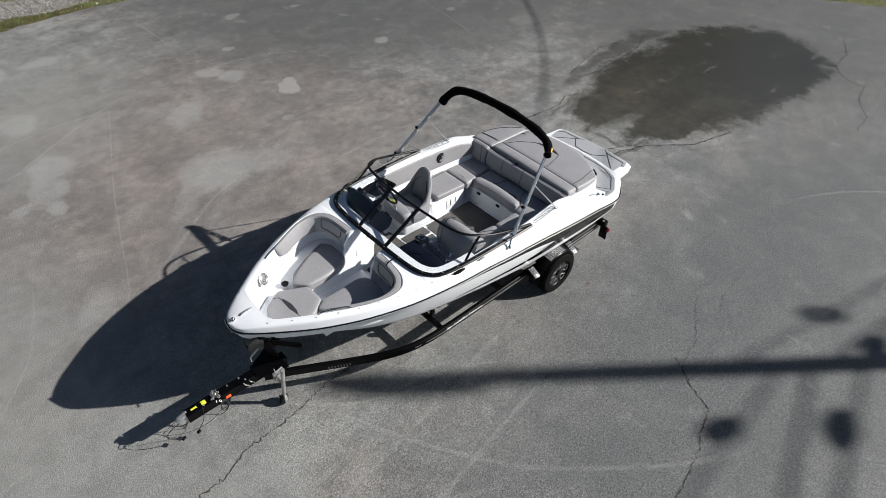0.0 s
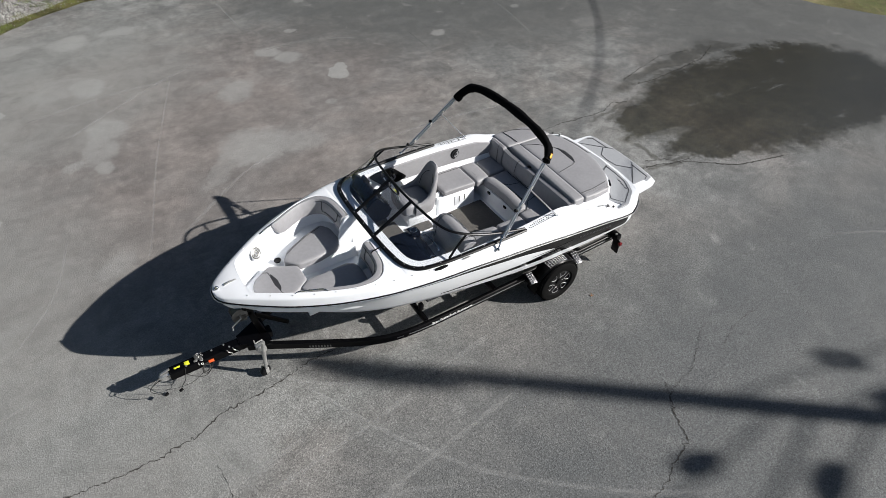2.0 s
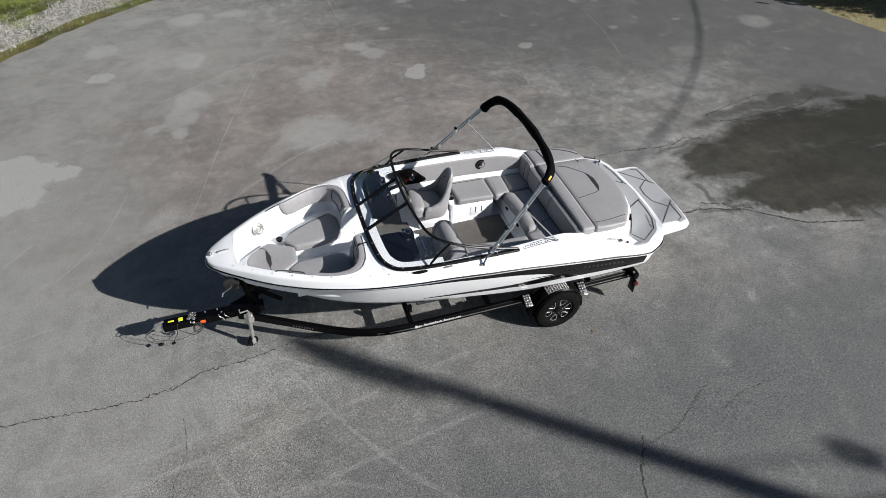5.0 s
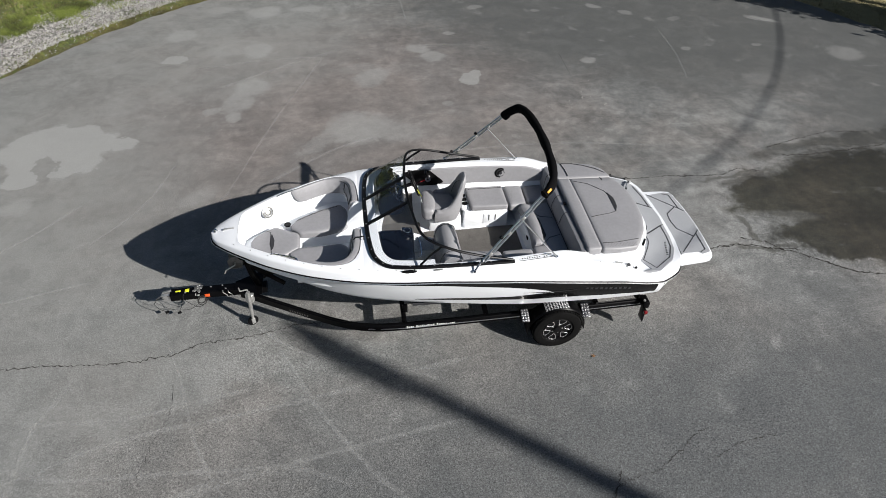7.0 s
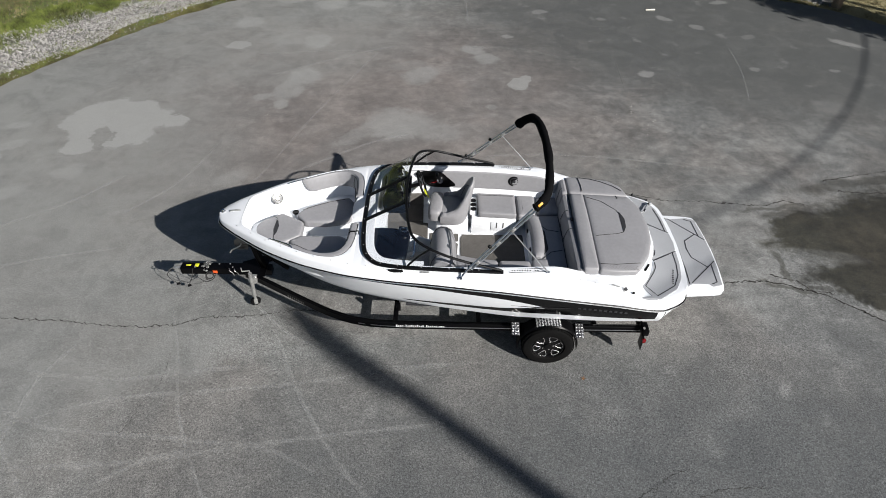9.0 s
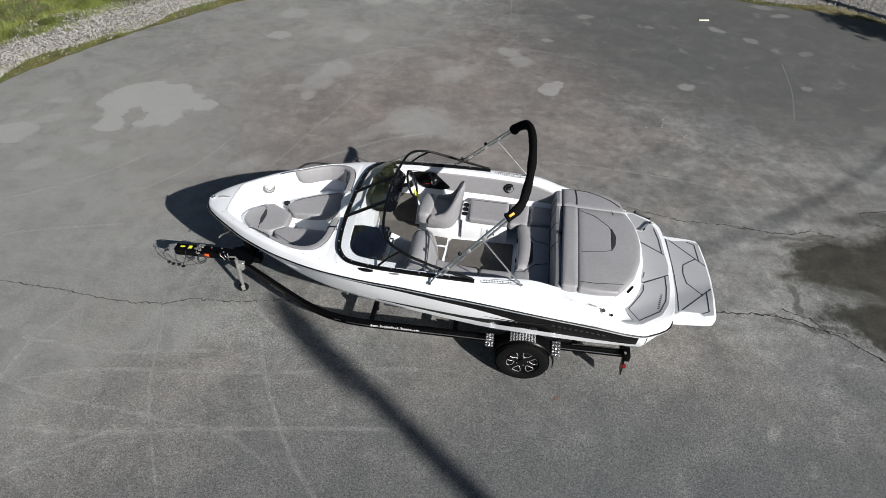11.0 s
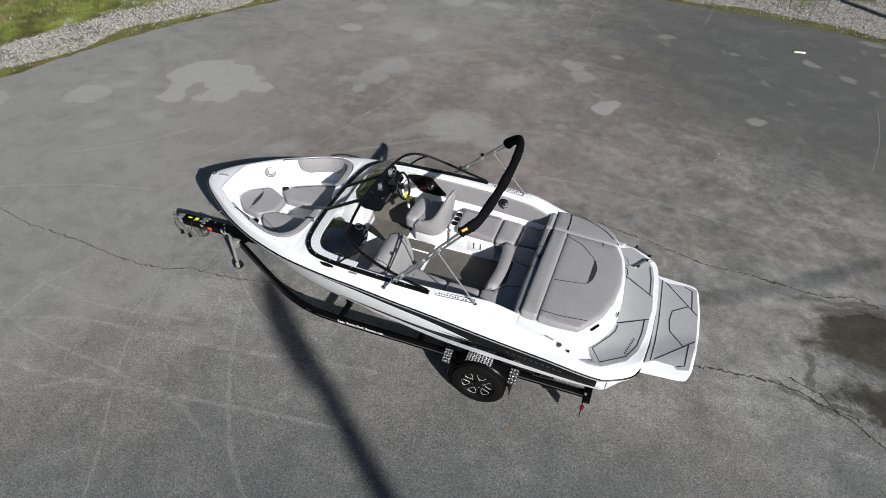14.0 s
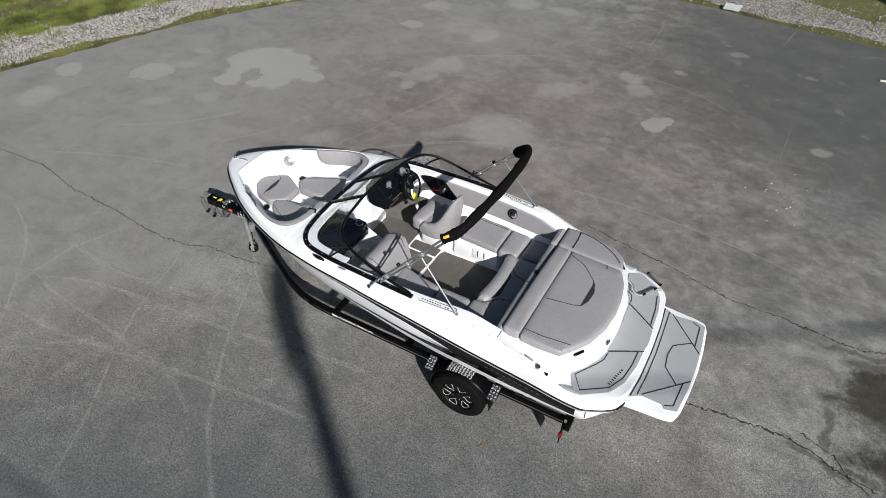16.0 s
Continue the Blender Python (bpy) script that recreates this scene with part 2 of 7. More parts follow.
def cushion(bm, poly, z0, z1, r=0.03, corner=0.05, lift=None, crown=0.008, seg=4):
    """A padded slab over an outline, with rolled edges; lift(x, y) shifts its height."""
    lift = lift or (lambda x, y: 0.0)
    base = rounded(poly, max(corner, r * 1.5))
    rings = []

    def put(pl, z, own=0.0):
        rings.append([(q.x, q.y, z + lift(q.x, q.y) + own) for q in pl])

    put(inset(base, r * 0.5), z0)
    put(base, z0 + r * 0.5)
    for k in range(seg + 1):
        a = math.pi / 2 * k / seg
        put(inset(base, r * (1 - math.cos(a))), z1 - r + r * math.sin(a))
    put(inset(base, r * 1.25), z1, crown * 0.3)
    c = sum((Vector((q[0], q[1], 0)) for q in rings[-1]), Vector()) / len(rings[-1])
    for k in (0.12, 0.4):
        put([Vector(q).to_2d().lerp(c.to_2d(), k) for q in inset(base, r * 1.25)], z1, crown * (0.3 + k))
    vs = loft(bm, rings, True)
    bm.faces.new(vs[0][::-1])
    bm.faces.new(vs[-1])


def ribbon(bm, pts, w, z=None, closed=False, h=0.003):
    """A thin flat band along a line."""
    p = [Vector((*q[:2], z if z is not None else q[2])) for q in pts]
    sweep(bm, p, rect(w, h), closed=closed)


def slab(bm, poly, z0, z1):
    """A plain plate over an outline."""
    a = [bm.verts.new((q[0], q[1], z0)) for q in poly]
    b = [bm.verts.new((q[0], q[1], z1)) for q in poly]
    bm.faces.new(a[::-1])
    bm.faces.new(b)
    n = len(poly)
    for i in range(n):
        bm.faces.new((a[i], a[(i + 1) % n], b[(i + 1) % n], b[i]))


def bars(bm, origin, along, up, heights, w, gap, thick=0.003):
    """Plain bars for writing that is not lettered: one bar a character."""
    o, a, u = Vector(origin), Vector(along).normalized(), Vector(up).normalized()
    nrm = a.cross(u)
    s = 0.0
    for h in heights:
        if h > 0:
            c = [o + a * s, o + a * (s + w), o + a * (s + w) + u * h, o + a * s + u * h]
            lo, hi = [bm.verts.new(q) for q in c], [bm.verts.new(q + nrm * thick) for q in c]
            bm.faces.new(lo[::-1])
            bm.faces.new(hi)
            for i in range(4):
                bm.faces.new((lo[i], lo[(i + 1) % 4], hi[(i + 1) % 4], hi[i]))
        s += w + gap


# ---- ground ----
def noise_tex(n, l, vec, scale, detail=5.0, rough=0.6, dist=0.0):
    t = n.new("ShaderNodeTexNoise")
    t.inputs["Scale"].default_value, t.inputs["Detail"].default_value = scale, detail
    t.inputs["Roughness"].default_value, t.inputs["Distortion"].default_value = rough, dist
    l.new(vec, t.inputs["Vector"])
    return t.outputs["Fac"]


def mathn(n, l, op, a, b=None, clamp=False):
    m = n.new("ShaderNodeMath")
    m.operation, m.use_clamp = op, clamp
    for i, v in enumerate((a, b)):
        if v is None:
            continue
        if isinstance(v, (int, float)):
            m.inputs[i].default_value = v
        else:
            l.new(v, m.inputs[i])
    return m.outputs[0]


def remap(n, l, v, a, b, c=0.0, d=1.0):
    m = n.new("ShaderNodeMapRange")
    m.interpolation_type = "SMOOTHSTEP"
    for k, x in zip(("From Min", "From Max", "To Min", "To Max"), (a, b, c, d)):
        m.inputs[k].default_value = x
    l.new(v, m.inputs["Value"])
    return m.outputs[0]


def mixc(n, l, fac, a, b):
    m = n.new("ShaderNodeMix")
    m.data_type = "RGBA"
    l.new(fac, m.inputs[0])
    for i, v in ((6, a), (7, b)):
        if isinstance(v, tuple):
            m.inputs[i].default_value = (*v, 1)
        else:
            l.new(v, m.inputs[i])
    return m.outputs[2]


# worn pale patches on the asphalt: x, y, half length, half width, turn in degrees, strength
PATCHES = [
    (-3.6, 4.5, 1.0, 0.92, 0, 0.95), (-3.93, 3.66, 0.34, 0.32, 0, 0.95), (-2.6, 4.6, 0.48, 0.22, 5, 0.95), (-5.62, 3.07, 0.4, 0.42, 0, 0.8), (-5.4, 4.33, 0.2, 0.15, 30, 0.5), (-5.92, 3.73, 0.2, 0.12, 30, 0.4), (-4.53, 2.2, 0.3, 0.18, 30, 0.45),
    (-7.2, 2.17, 0.33, 0.3, 0, 0.8), (-6.75, 1.15, 0.36, 0.42, 10, 0.7), (-3.76, 2.82, 0.26, 0.2, 30, 0.45), (-5.2, 3.65, 0.36, 0.13, 40, 0.5), (-2.8, 6.1, 0.4, 0.5, 20, 0.28), (-0.24, 8.48, 0.36, 0.38, 10, 0.7), (-0.75, 8.62, 0.6, 0.45, 20, 0.35), (-2.14, 9.48, 0.32, 0.36, 20, 0.6), (-2.1, 8.13, 0.3, 0.2, 15, 0.75),
    (-0.2, 6.6, 0.36, 0.45, 20, 0.6), (-0.45, 6.0, 0.28, 0.55, -20, 0.5), (-0.52, 5.38, 0.13, 0.17, 0, 0.55), (-0.94, 5.66, 0.2, 0.13, 20, 0.5), (2.36, 6.75, 0.34, 0.5, -35, 0.55), (2.05, 7.2, 0.45, 0.25, 10, 0.28), (3.56, 8.1, 0.32, 0.22, -35, 0.55),
    (3.83, 7.66, 0.3, 0.3, -35, 0.55), (4.59, 6.48, 0.22, 0.4, -15, 0.72), (2.0, 4.65, 0.72, 0.6, 10, 0.55), (2.75, 4.35, 0.45, 0.35, 0, 0.35), (1.2, 4.2, 0.5, 0.2, 40, 0.35), (-0.19, 10.8, 0.42, 0.35, 0, 0.6), (-1.37, 11.03, 0.35, 0.25, 0, 0.45), (7.47, 6.98, 0.22, 0.17, 0, 0.55),
    (0.9, 10.9, 0.4, 0.2, 0, 0.5), (-2.45, 4.58, 0.3, 0.24, 0, 0.35), (-0.85, 2.76, 0.3, 0.2, 30, 0.28), (2.42, 12.0, 0.3, 0.25, 0, 0.3), (1.49, 12.15, 0.25, 0.2, 0, 0.3), (4.43, 8.88, 0.14, 0.11, 0, 0.5), (3.87, 5.35, 0.12, 0.12, 0, 0.4),
    (12.86, 8.83, 0.4, 0.12, -30, 0.5), (13.8, 6.6, 0.42, 0.4, 20, 0.35), (11.0, 5.6, 0.4, 0.3, 20, 0.2), (10.5, 9.1, 0.2, 0.14, 0, 0.25), (5.38, 10.51, 0.2, 0.14, 0, 0.4), (8.66, 10.23, 0.22, 0.12, -30, 0.45), (10.44, 11.37, 0.26, 0.14, 0, 0.45), (9.36, 9.64, 0.2, 0.13, -40, 0.4),
    (6.96, 10.05, 0.14, 0.1, 0, 0.35), (10.14, 11.95, 0.3, 0.16, -20, 0.35), (10.05, 7.3, 0.14, 0.11, 0, 0.35), (11.9, 7.3, 0.12, 0.1, 0, 0.35), (7.3, -1.55, 0.17, 0.08, 60, 0.35), (0.1, -0.9, 0.6, 0.35, 20, 0.25),
]
# soaked area behind the boat
WET = [(11.7, 0.85, 3.1, 1.75, -10), (9.55, 1.5, 1.55, 0.6, 6), (9.6, 0.25, 1.2, 0.45, -12), (13.4, 0.8, 2.1, 1.75, -20)]
# thin damp fingers along the cracks
DAMP = [(8.75, 2.2, 0.85, 0.07, 3), (8.1, 0.27, 0.62, 0.05, -16), (11.0, 2.95, 1.9, 0.2, 6), (8.15, 0.85, 0.07, 0.35, 8), (8.7, 2.0, 0.5, 0.12, 12), (12.6, 2.95, 0.9, 0.22, -8)]
DRY = (8.75, 0.98, 0.7, 0.14, -9)      # drained streak in it


def blot(n, l, sx, sy, e):
    """1 inside a turned ellipse, falling off past its edge; sx and sy are the warped place."""
    x, y, a, b, turn = e[:5]
    c, s = math.cos(radians(turn)), math.sin(radians(turn))
    dx, dy = mathn(n, l, "SUBTRACT", sx, x), mathn(n, l, "SUBTRACT", sy, y)
    u = mathn(n, l, "ADD", mathn(n, l, "MULTIPLY", dx, c / a), mathn(n, l, "MULTIPLY", dy, s / a))
    v = mathn(n, l, "ADD", mathn(n, l, "MULTIPLY", dx, -s / b), mathn(n, l, "MULTIPLY", dy, c / b))
    return mathn(n, l, "ADD", mathn(n, l, "MULTIPLY", u, u), mathn(n, l, "MULTIPLY", v, v))


def asphalt_material():
    m = bpy.data.materials.new("worn_asphalt")
    m.use_nodes = True
    n, l = m.node_tree.nodes, m.node_tree.links
    b = n["Principled BSDF"]
    co = n.new("ShaderNodeTexCoord").outputs["Object"]
    sep = n.new("ShaderNodeSeparateXYZ")
    l.new(co, sep.inputs[0])
    w1 = noise_tex(n, l, co, 1.5, 9, 0.62)
    sh = n.new("ShaderNodeVectorMath")
    sh.operation = "ADD"
    sh.inputs[1].default_value = (31.0, 17.0, 0)
    l.new(co, sh.inputs[0])
    w2 = noise_tex(n, l, sh.outputs[0], 1.5, 9, 0.62)
    sx = mathn(n, l, "ADD", sep.outputs[0], mathn(n, l, "MULTIPLY", mathn(n, l, "SUBTRACT", w1, 0.5), 1.1))
    sy = mathn(n, l, "ADD", sep.outputs[1], mathn(n, l, "MULTIPLY", mathn(n, l, "SUBTRACT", w2, 0.5), 1.1))

    def stretched(turn, kx, ky):
        mp = n.new("ShaderNodeMapping")
        mp.inputs["Rotation"].default_value = (0, 0, radians(turn))
        mp.inputs["Scale"].default_value = (kx, ky, 1)
        l.new(co, mp.inputs[0])
        return mp.outputs[0]

    def add(a, b):
        return mathn(n, l, "ADD", a, b)

    def mul(a, b):
        return mathn(n, l, "MULTIPLY", a, b)

    # broad tone: weathering in long swirls, mottling, fine streaks left by wheels and brooms
    swirl = noise_tex(n, l, stretched(25, 0.35, 1.3), 0.8, 8, 0.66, 1.4)
    broad = noise_tex(n, l, co, 0.22, 4, 0.55)
    mottle = noise_tex(n, l, sh.outputs[0], 1.5, 9, 0.72, 0.6)
    mid = noise_tex(n, l, co, 4.5, 7, 0.72)
    streak = noise_tex(n, l, stretched(-12, 0.22, 3.2), 1.5, 7, 0.7, 0.5)
    streak2 = noise_tex(n, l, stretched(40, 0.25, 3.0), 1.2, 7, 0.7, 0.8)
    # wheel arcs round the middle of the lot
    ax, ay = mathn(n, l, "SUBTRACT", sep.outputs[0], 3.4), mathn(n, l, "SUBTRACT", sep.outputs[1], 0.4)
    reach = mathn(n, l, "SQRT", add(mul(ax, ax), mul(ay, ay)))
    polar = n.new("ShaderNodeCombineXYZ")
    l.new(mul(reach, 3.4), polar.inputs[0])
    l.new(mul(mathn(n, l, "ARCTAN2", ay, ax), 2.2), polar.inputs[1])
    arcs = noise_tex(n, l, polar.outputs[0], 1.0, 8, 0.72, 0.25)
    grit = noise_tex(n, l, co, 62.0, 4, 0.78)
    coarse = noise_tex(n, l, co, 30.0, 4, 0.7)
    stone = n.new("ShaderNodeTexVoronoi")
    stone.inputs["Scale"].default_value = 68.0
    l.new(co, stone.inputs["Vector"])
    tone = add(add(mul(swirl, 0.13), mul(broad, 0.18)), add(add(mul(mottle, 0.30), mul(mid, 0.20)), add(mul(streak, 0.06), add(mul(streak2, 0.06), mul(arcs, 0.07)))))
    calm = remap(n, l, sep.outputs[1], -2.0, 1.0, 0.72, 1.0)
    fac = add(0.5, mul(mathn(n, l, "SUBTRACT", remap(n, l, tone, 0.415, 0.585), 0.5), calm))
    col = mixc(n, l, fac, (0.112, 0.112, 0.110), (0.228, 0.228, 0.221))
    # splotches at two sizes, worn and greasy
    spot = noise_tex(n, l, co, 1.1, 6, 0.6, 1.0)
    spot2 = noise_tex(n, l, sh.outputs[0], 5.5, 6, 0.7, 0.4)
    shade = mul(remap(n, l, spot, 0.36, 0.64, 0.87, 1.11), remap(n, l, spot2, 0.34, 0.66, 0.86, 1.13))
    dab = n.new("ShaderNodeVectorMath")
    dab.operation = "SCALE"
    l.new(col, dab.inputs[0])
    l.new(add(1.0, mul(mathn(n, l, "SUBTRACT", shade, 1.0), calm)), dab.inputs["Scale"])
    tint = n.new("ShaderNodeVectorMath")
    tint.operation = "MULTIPLY"
    l.new(dab.outputs[0], tint.inputs[0])
    l.new(mixc(n, l, remap(n, l, noise_tex(n, l, sh.outputs[0], 0.45, 5, 0.6, 0.5), 0.38, 0.62), (1.025, 0.99, 0.96), (0.98, 1.0, 0.995)), tint.inputs[1])
    col = tint.outputs[0]
    # browner stretch round the boat
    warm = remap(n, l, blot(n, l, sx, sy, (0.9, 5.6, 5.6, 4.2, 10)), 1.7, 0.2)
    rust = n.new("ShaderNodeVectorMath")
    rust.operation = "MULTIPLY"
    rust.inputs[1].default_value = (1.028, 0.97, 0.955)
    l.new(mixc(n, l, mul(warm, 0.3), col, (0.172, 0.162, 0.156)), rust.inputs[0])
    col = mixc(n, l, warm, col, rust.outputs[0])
    # darker stretches in three places; paler ground towards the bow
    dark_zone = remap(n, l, blot(n, l, sx, sy, (7.6, -5.4, 8.8, 4.8, -6)), 1.4, 0.3)
    dark_share = mul(dark_zone, remap(n, l, mottle, 0.38, 0.62, 1.0, 0.84))
    col = mixc(n, l, dark_share, col, (0.085, 0.090, 0.091))
    dark_zone = remap(n, l, blot(n, l, sx, sy, (17.0, 2.5, 6.3, 7.0, 0)), 1.5, 0.35)
    dark_zone = mathn(n, l, "MAXIMUM", dark_zone, remap(n, l, blot(n, l, sx, sy, (10.3, 9.8, 7.2, 4.9, -20)), 1.5, 0.35))
    col = mixc(n, l, mul(dark_zone, remap(n, l, mottle, 0.38, 0.62, 1.0, 0.84)), col, (0.077, 0.080, 0.078))
    pale_zone = remap(n, l, blot(n, l, sx, sy, (-6.0, 1.5, 5.5, 7.0, 10)), 1.5, 0.3)
    pale_zone = mathn(n, l, "MAXIMUM", pale_zone, remap(n, l, blot(n, l, sx, sy, (-1.5, 9.0, 4.0, 3.0, 20)), 1.5, 0.3, 0.0, 0.8))
    pale_zone = mathn(n, l, "MAXIMUM", pale_zone, remap(n, l, blot(n, l, sx, sy, (-2.6, -0.9, 2.6, 1.2, 0)), 1.6, 0.4, 0.0, 0.9))
    col = mixc(n, l, mul(pale_zone, remap(n, l, mottle, 0.36, 0.64, 0.56, 0.88)), col, (0.226, 0.229, 0.219))
    # pale worn patches, ragged and unevenly strong, with a hole in the largest
    crumb = mathn(n, l, "SUBTRACT", noise_tex(n, l, co, 7.0, 7, 0.75), 0.5)
    pale = None
    tx = mathn(n, l, "ADD", sep.outputs[0], mathn(n, l, "MULTIPLY", mathn(n, l, "SUBTRACT", w1, 0.5), 0.5))
    ty = mathn(n, l, "ADD", sep.outputs[1], mathn(n, l, "MULTIPLY", mathn(n, l, "SUBTRACT", w2, 0.5), 0.5))
    for e in PATCHES:
        px, py = (tx, ty) if e[2] < 0.47 else (sx, sy)
        k = remap(n, l, add(blot(n, l, px, py, e), mul(crumb, 0.35 if e[5] > 0.8 else 1.1)), 1.14 if e[5] > 0.7 else 1.5, 0.9 if e[5] > 0.7 else 0.45, 0.0, e[5])
        pale = k if pale is None else mathn(n, l, "MAXIMUM", pale, k)
    hole = remap(n, l, blot(n, l, sx, sy, (-3.58, 3.92, 0.17, 0.42, 4)), 0.9, 1.2)
    pale = mul(pale, hole)
    flecks = remap(n, l, noise_tex(n, l, co, 1.9, 5, 0.55, 0.4), 0.60, 0.78, 0.0, 0.35)
    pale = mathn(n, l, "MAXIMUM", pale, flecks)
    col = mixc(n, l, mul(pale, add(0.6, mul(mottle, 0.7))), col, (0.292, 0.294, 0.284))
    # fine stones
    pits = remap(n, l, noise_tex(n, l, sh.outputs[0], 44.0, 3, 0.7), 0.33, 0.45, 0.36, 1.02)
    sp = mul(mul(remap(n, l, grit, 0.34, 0.66, 0.58, 1.42), pits), remap(n, l, coarse, 0.3, 0.7, 0.8, 1.24))
    cell = n.new("ShaderNodeMapRange")
    cell.inputs["To Min"].default_value, cell.inputs["To Max"].default_value = 0.74, 1.26
    csep = n.new("ShaderNodeSeparateColor")
    l.new(stone.outputs["Color"], csep.inputs[0])
    l.new(csep.outputs[0], cell.inputs["Value"])
    sc = n.new("ShaderNodeVectorMath")
    sc.operation = "SCALE"
    l.new(col, sc.inputs[0])
    # the grain is worn smooth on the older half of the lot
    keep = remap(n, l, sep.outputs[1], -1.5, 3.5, 1.0, 0.22)
    keep = mul(keep, remap(n, l, pale_zone, 0.0, 1.0, 1.0, 0.5))
    l.new(add(1.0, mul(mathn(n, l, "SUBTRACT", mul(sp, cell.outputs[0]), 1.0), keep)), sc.inputs["Scale"])
    # soaked area
    ragged = add(mul(mathn(n, l, "SUBTRACT", noise_tex(n, l, co, 11.0, 6, 0.75), 0.5), 0.7), mul(mathn(n, l, "SUBTRACT", noise_tex(n, l, sh.outputs[0], 2.2, 5, 0.65), 0.5), 0.9))
    wet = None
    for e in WET:
        k = remap(n, l, add(blot(n, l, sx, sy, e), ragged), 1.25, 0.72, 0.0, 1.0)
        wet = k if wet is None else mathn(n, l, "MAXIMUM", wet, k)
    for e in DAMP:
        wet = mathn(n, l, "MAXIMUM", wet, remap(n, l, add(blot(n, l, sx, sy, e), mul(ragged, 2.2)), 1.7, 0.2, 0.0, 0.62))
    dry = remap(n, l, noise_tex(n, l, stretched(25, 0.35, 1.3), 1.7, 6, 0.7), 0.60, 0.68)
    dry = mathn(n, l, "MAXIMUM", dry, remap(n, l, add(blot(n, l, sep.outputs[0], sep.outputs[1], DRY), mul(ragged, 1.6)), 1.6, 0.3, 0.0, 0.62))
    wet = mathn(n, l, "MULTIPLY", wet, mathn(n, l, "SUBTRACT", 1.0, mathn(n, l, "MULTIPLY", dry, 0.45)))
    dk = n.new("ShaderNodeVectorMath")
    dk.operation = "MULTIPLY"
    dk.inputs[1].default_value = (0.265, 0.245, 0.185)
    l.new(sc.outputs[0], dk.inputs[0])
    col = mixc(n, l, wet, sc.outputs[0], dk.outputs[0])
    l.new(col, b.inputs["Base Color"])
    l.new(remap(n, l, wet, 0.0, 1.0, 0.68, 0.44), b.inputs["Roughness"])
    l.new(remap(n, l, wet, 0.0, 1.0, 0.6, 1.0), b.inputs["Specular IOR Level"])
    bp = n.new("ShaderNodeBump")
    l.new(remap(n, l, wet, 0.0, 1.0, 0.6, 0.15), bp.inputs["Strength"])
    bp.inputs["Distance"].default_value = 0.006
    l.new(mathn(n, l, "ADD", mathn(n, l, "MULTIPLY", grit, 0.7), mathn(n, l, "MULTIPLY", stone.outputs["Distance"], 0.6)), bp.inputs["Height"])
    l.new(bp.outputs[0], b.inputs["Normal"])
    return m


def soil_material():
    m = bpy.data.materials.new("grassy_soil")
    m.use_nodes = True
    n, l = m.node_tree.nodes, m.node_tree.links
    b = n["Principled BSDF"]
    co = n.new("ShaderNodeTexCoord").outputs["Object"]
    f1, f2, f3 = noise_tex(n, l, co, 0.7, 5), noise_tex(n, l, co, 9.0, 6, 0.7), noise_tex(n, l, co, 70.0, 3, 0.7)
    col = mixc(n, l, remap(n, l, f1, 0.4, 0.6), (0.075, 0.112, 0.024), (0.125, 0.14, 0.042))
    col = mixc(n, l, remap(n, l, f2, 0.35, 0.7), col, (0.10, 0.085, 0.045))
    sep = n.new("ShaderNodeSeparateXYZ")
    l.new(co, sep.inputs[0])
    parched = remap(n, l, blot(n, l, sep.outputs[0], sep.outputs[1], (17.5, 9.5, 6.5, 6.5, 0)), 1.2, 0.7, 0.0, 0.85)
    col = mixc(n, l, parched, col, (0.27, 0.235, 0.125))
    sc = n.new("ShaderNodeVectorMath")
    sc.operation = "SCALE"
    l.new(col, sc.inputs[0])
    l.new(remap(n, l, f3, 0.3, 0.7, 0.55, 1.5), sc.inputs["Scale"])
    l.new(sc.outputs[0], b.inputs["Base Color"])
    b.inputs["Roughness"].default_value = 0.95
    bp = n.new("ShaderNodeBump")
    bp.inputs["Strength"].default_value, bp.inputs["Distance"].default_value = 1.0, 0.03
    l.new(f3, bp.inputs["Height"])
    l.new(bp.outputs[0], b.inputs["Normal"])
    return m


def island_material(name, dark, light, rough=0.9, patchy=False):
    """Loose pieces whose tone varies from one to the next."""
    m = bpy.data.materials.new(name)
    m.use_nodes = True
    n, l = m.node_tree.nodes, m.node_tree.links
    b = n["Principled BSDF"]
    g = n.new("ShaderNodeNewGeometry")
    f = noise_tex(n, l, n.new("ShaderNodeTexCoord").outputs["Object"], 60.0, 3)
    wide = remap(n, l, noise_tex(n, l, g.outputs["Position"], 1.3, 5, 0.6), 0.35, 0.65, -0.42, 0.42)
    fac = mathn(n, l, "ADD", mathn(n, l, "MULTIPLY", g.outputs["Random Per Island"], 0.7), mathn(n, l, "ADD", mathn(n, l, "MULTIPLY", f, 0.3), wide if patchy else 0.0), True)
    l.new(mixc(n, l, fac, dark, light), b.inputs["Base Color"])
    b.inputs["Roughness"].default_value = rough
    return m


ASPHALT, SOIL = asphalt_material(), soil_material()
STONES = island_material("limestone_gravel", (0.15, 0.146, 0.138), (0.43, 0.42, 0.40))
MOSS = island_material("moss_and_weeds", (0.045, 0.044, 0.014), (0.17, 0.15, 0.05), 0.85, True)
GRASS = island_material("grass_blades", (0.04, 0.046, 0.011), (0.19, 0.235, 0.046), 0.7, True)
STRAW = island_material("dry_grass_blades", (0.11, 0.09, 0.038), (0.34, 0.285, 0.145), 0.8, True)
CRACKM = mat("crack_fill", (0.038, 0.035, 0.032), 0.95, vary=0.2)
GRITM = island_material("loose_grit", (0.13, 0.125, 0.12), (0.38, 0.37, 0.35))

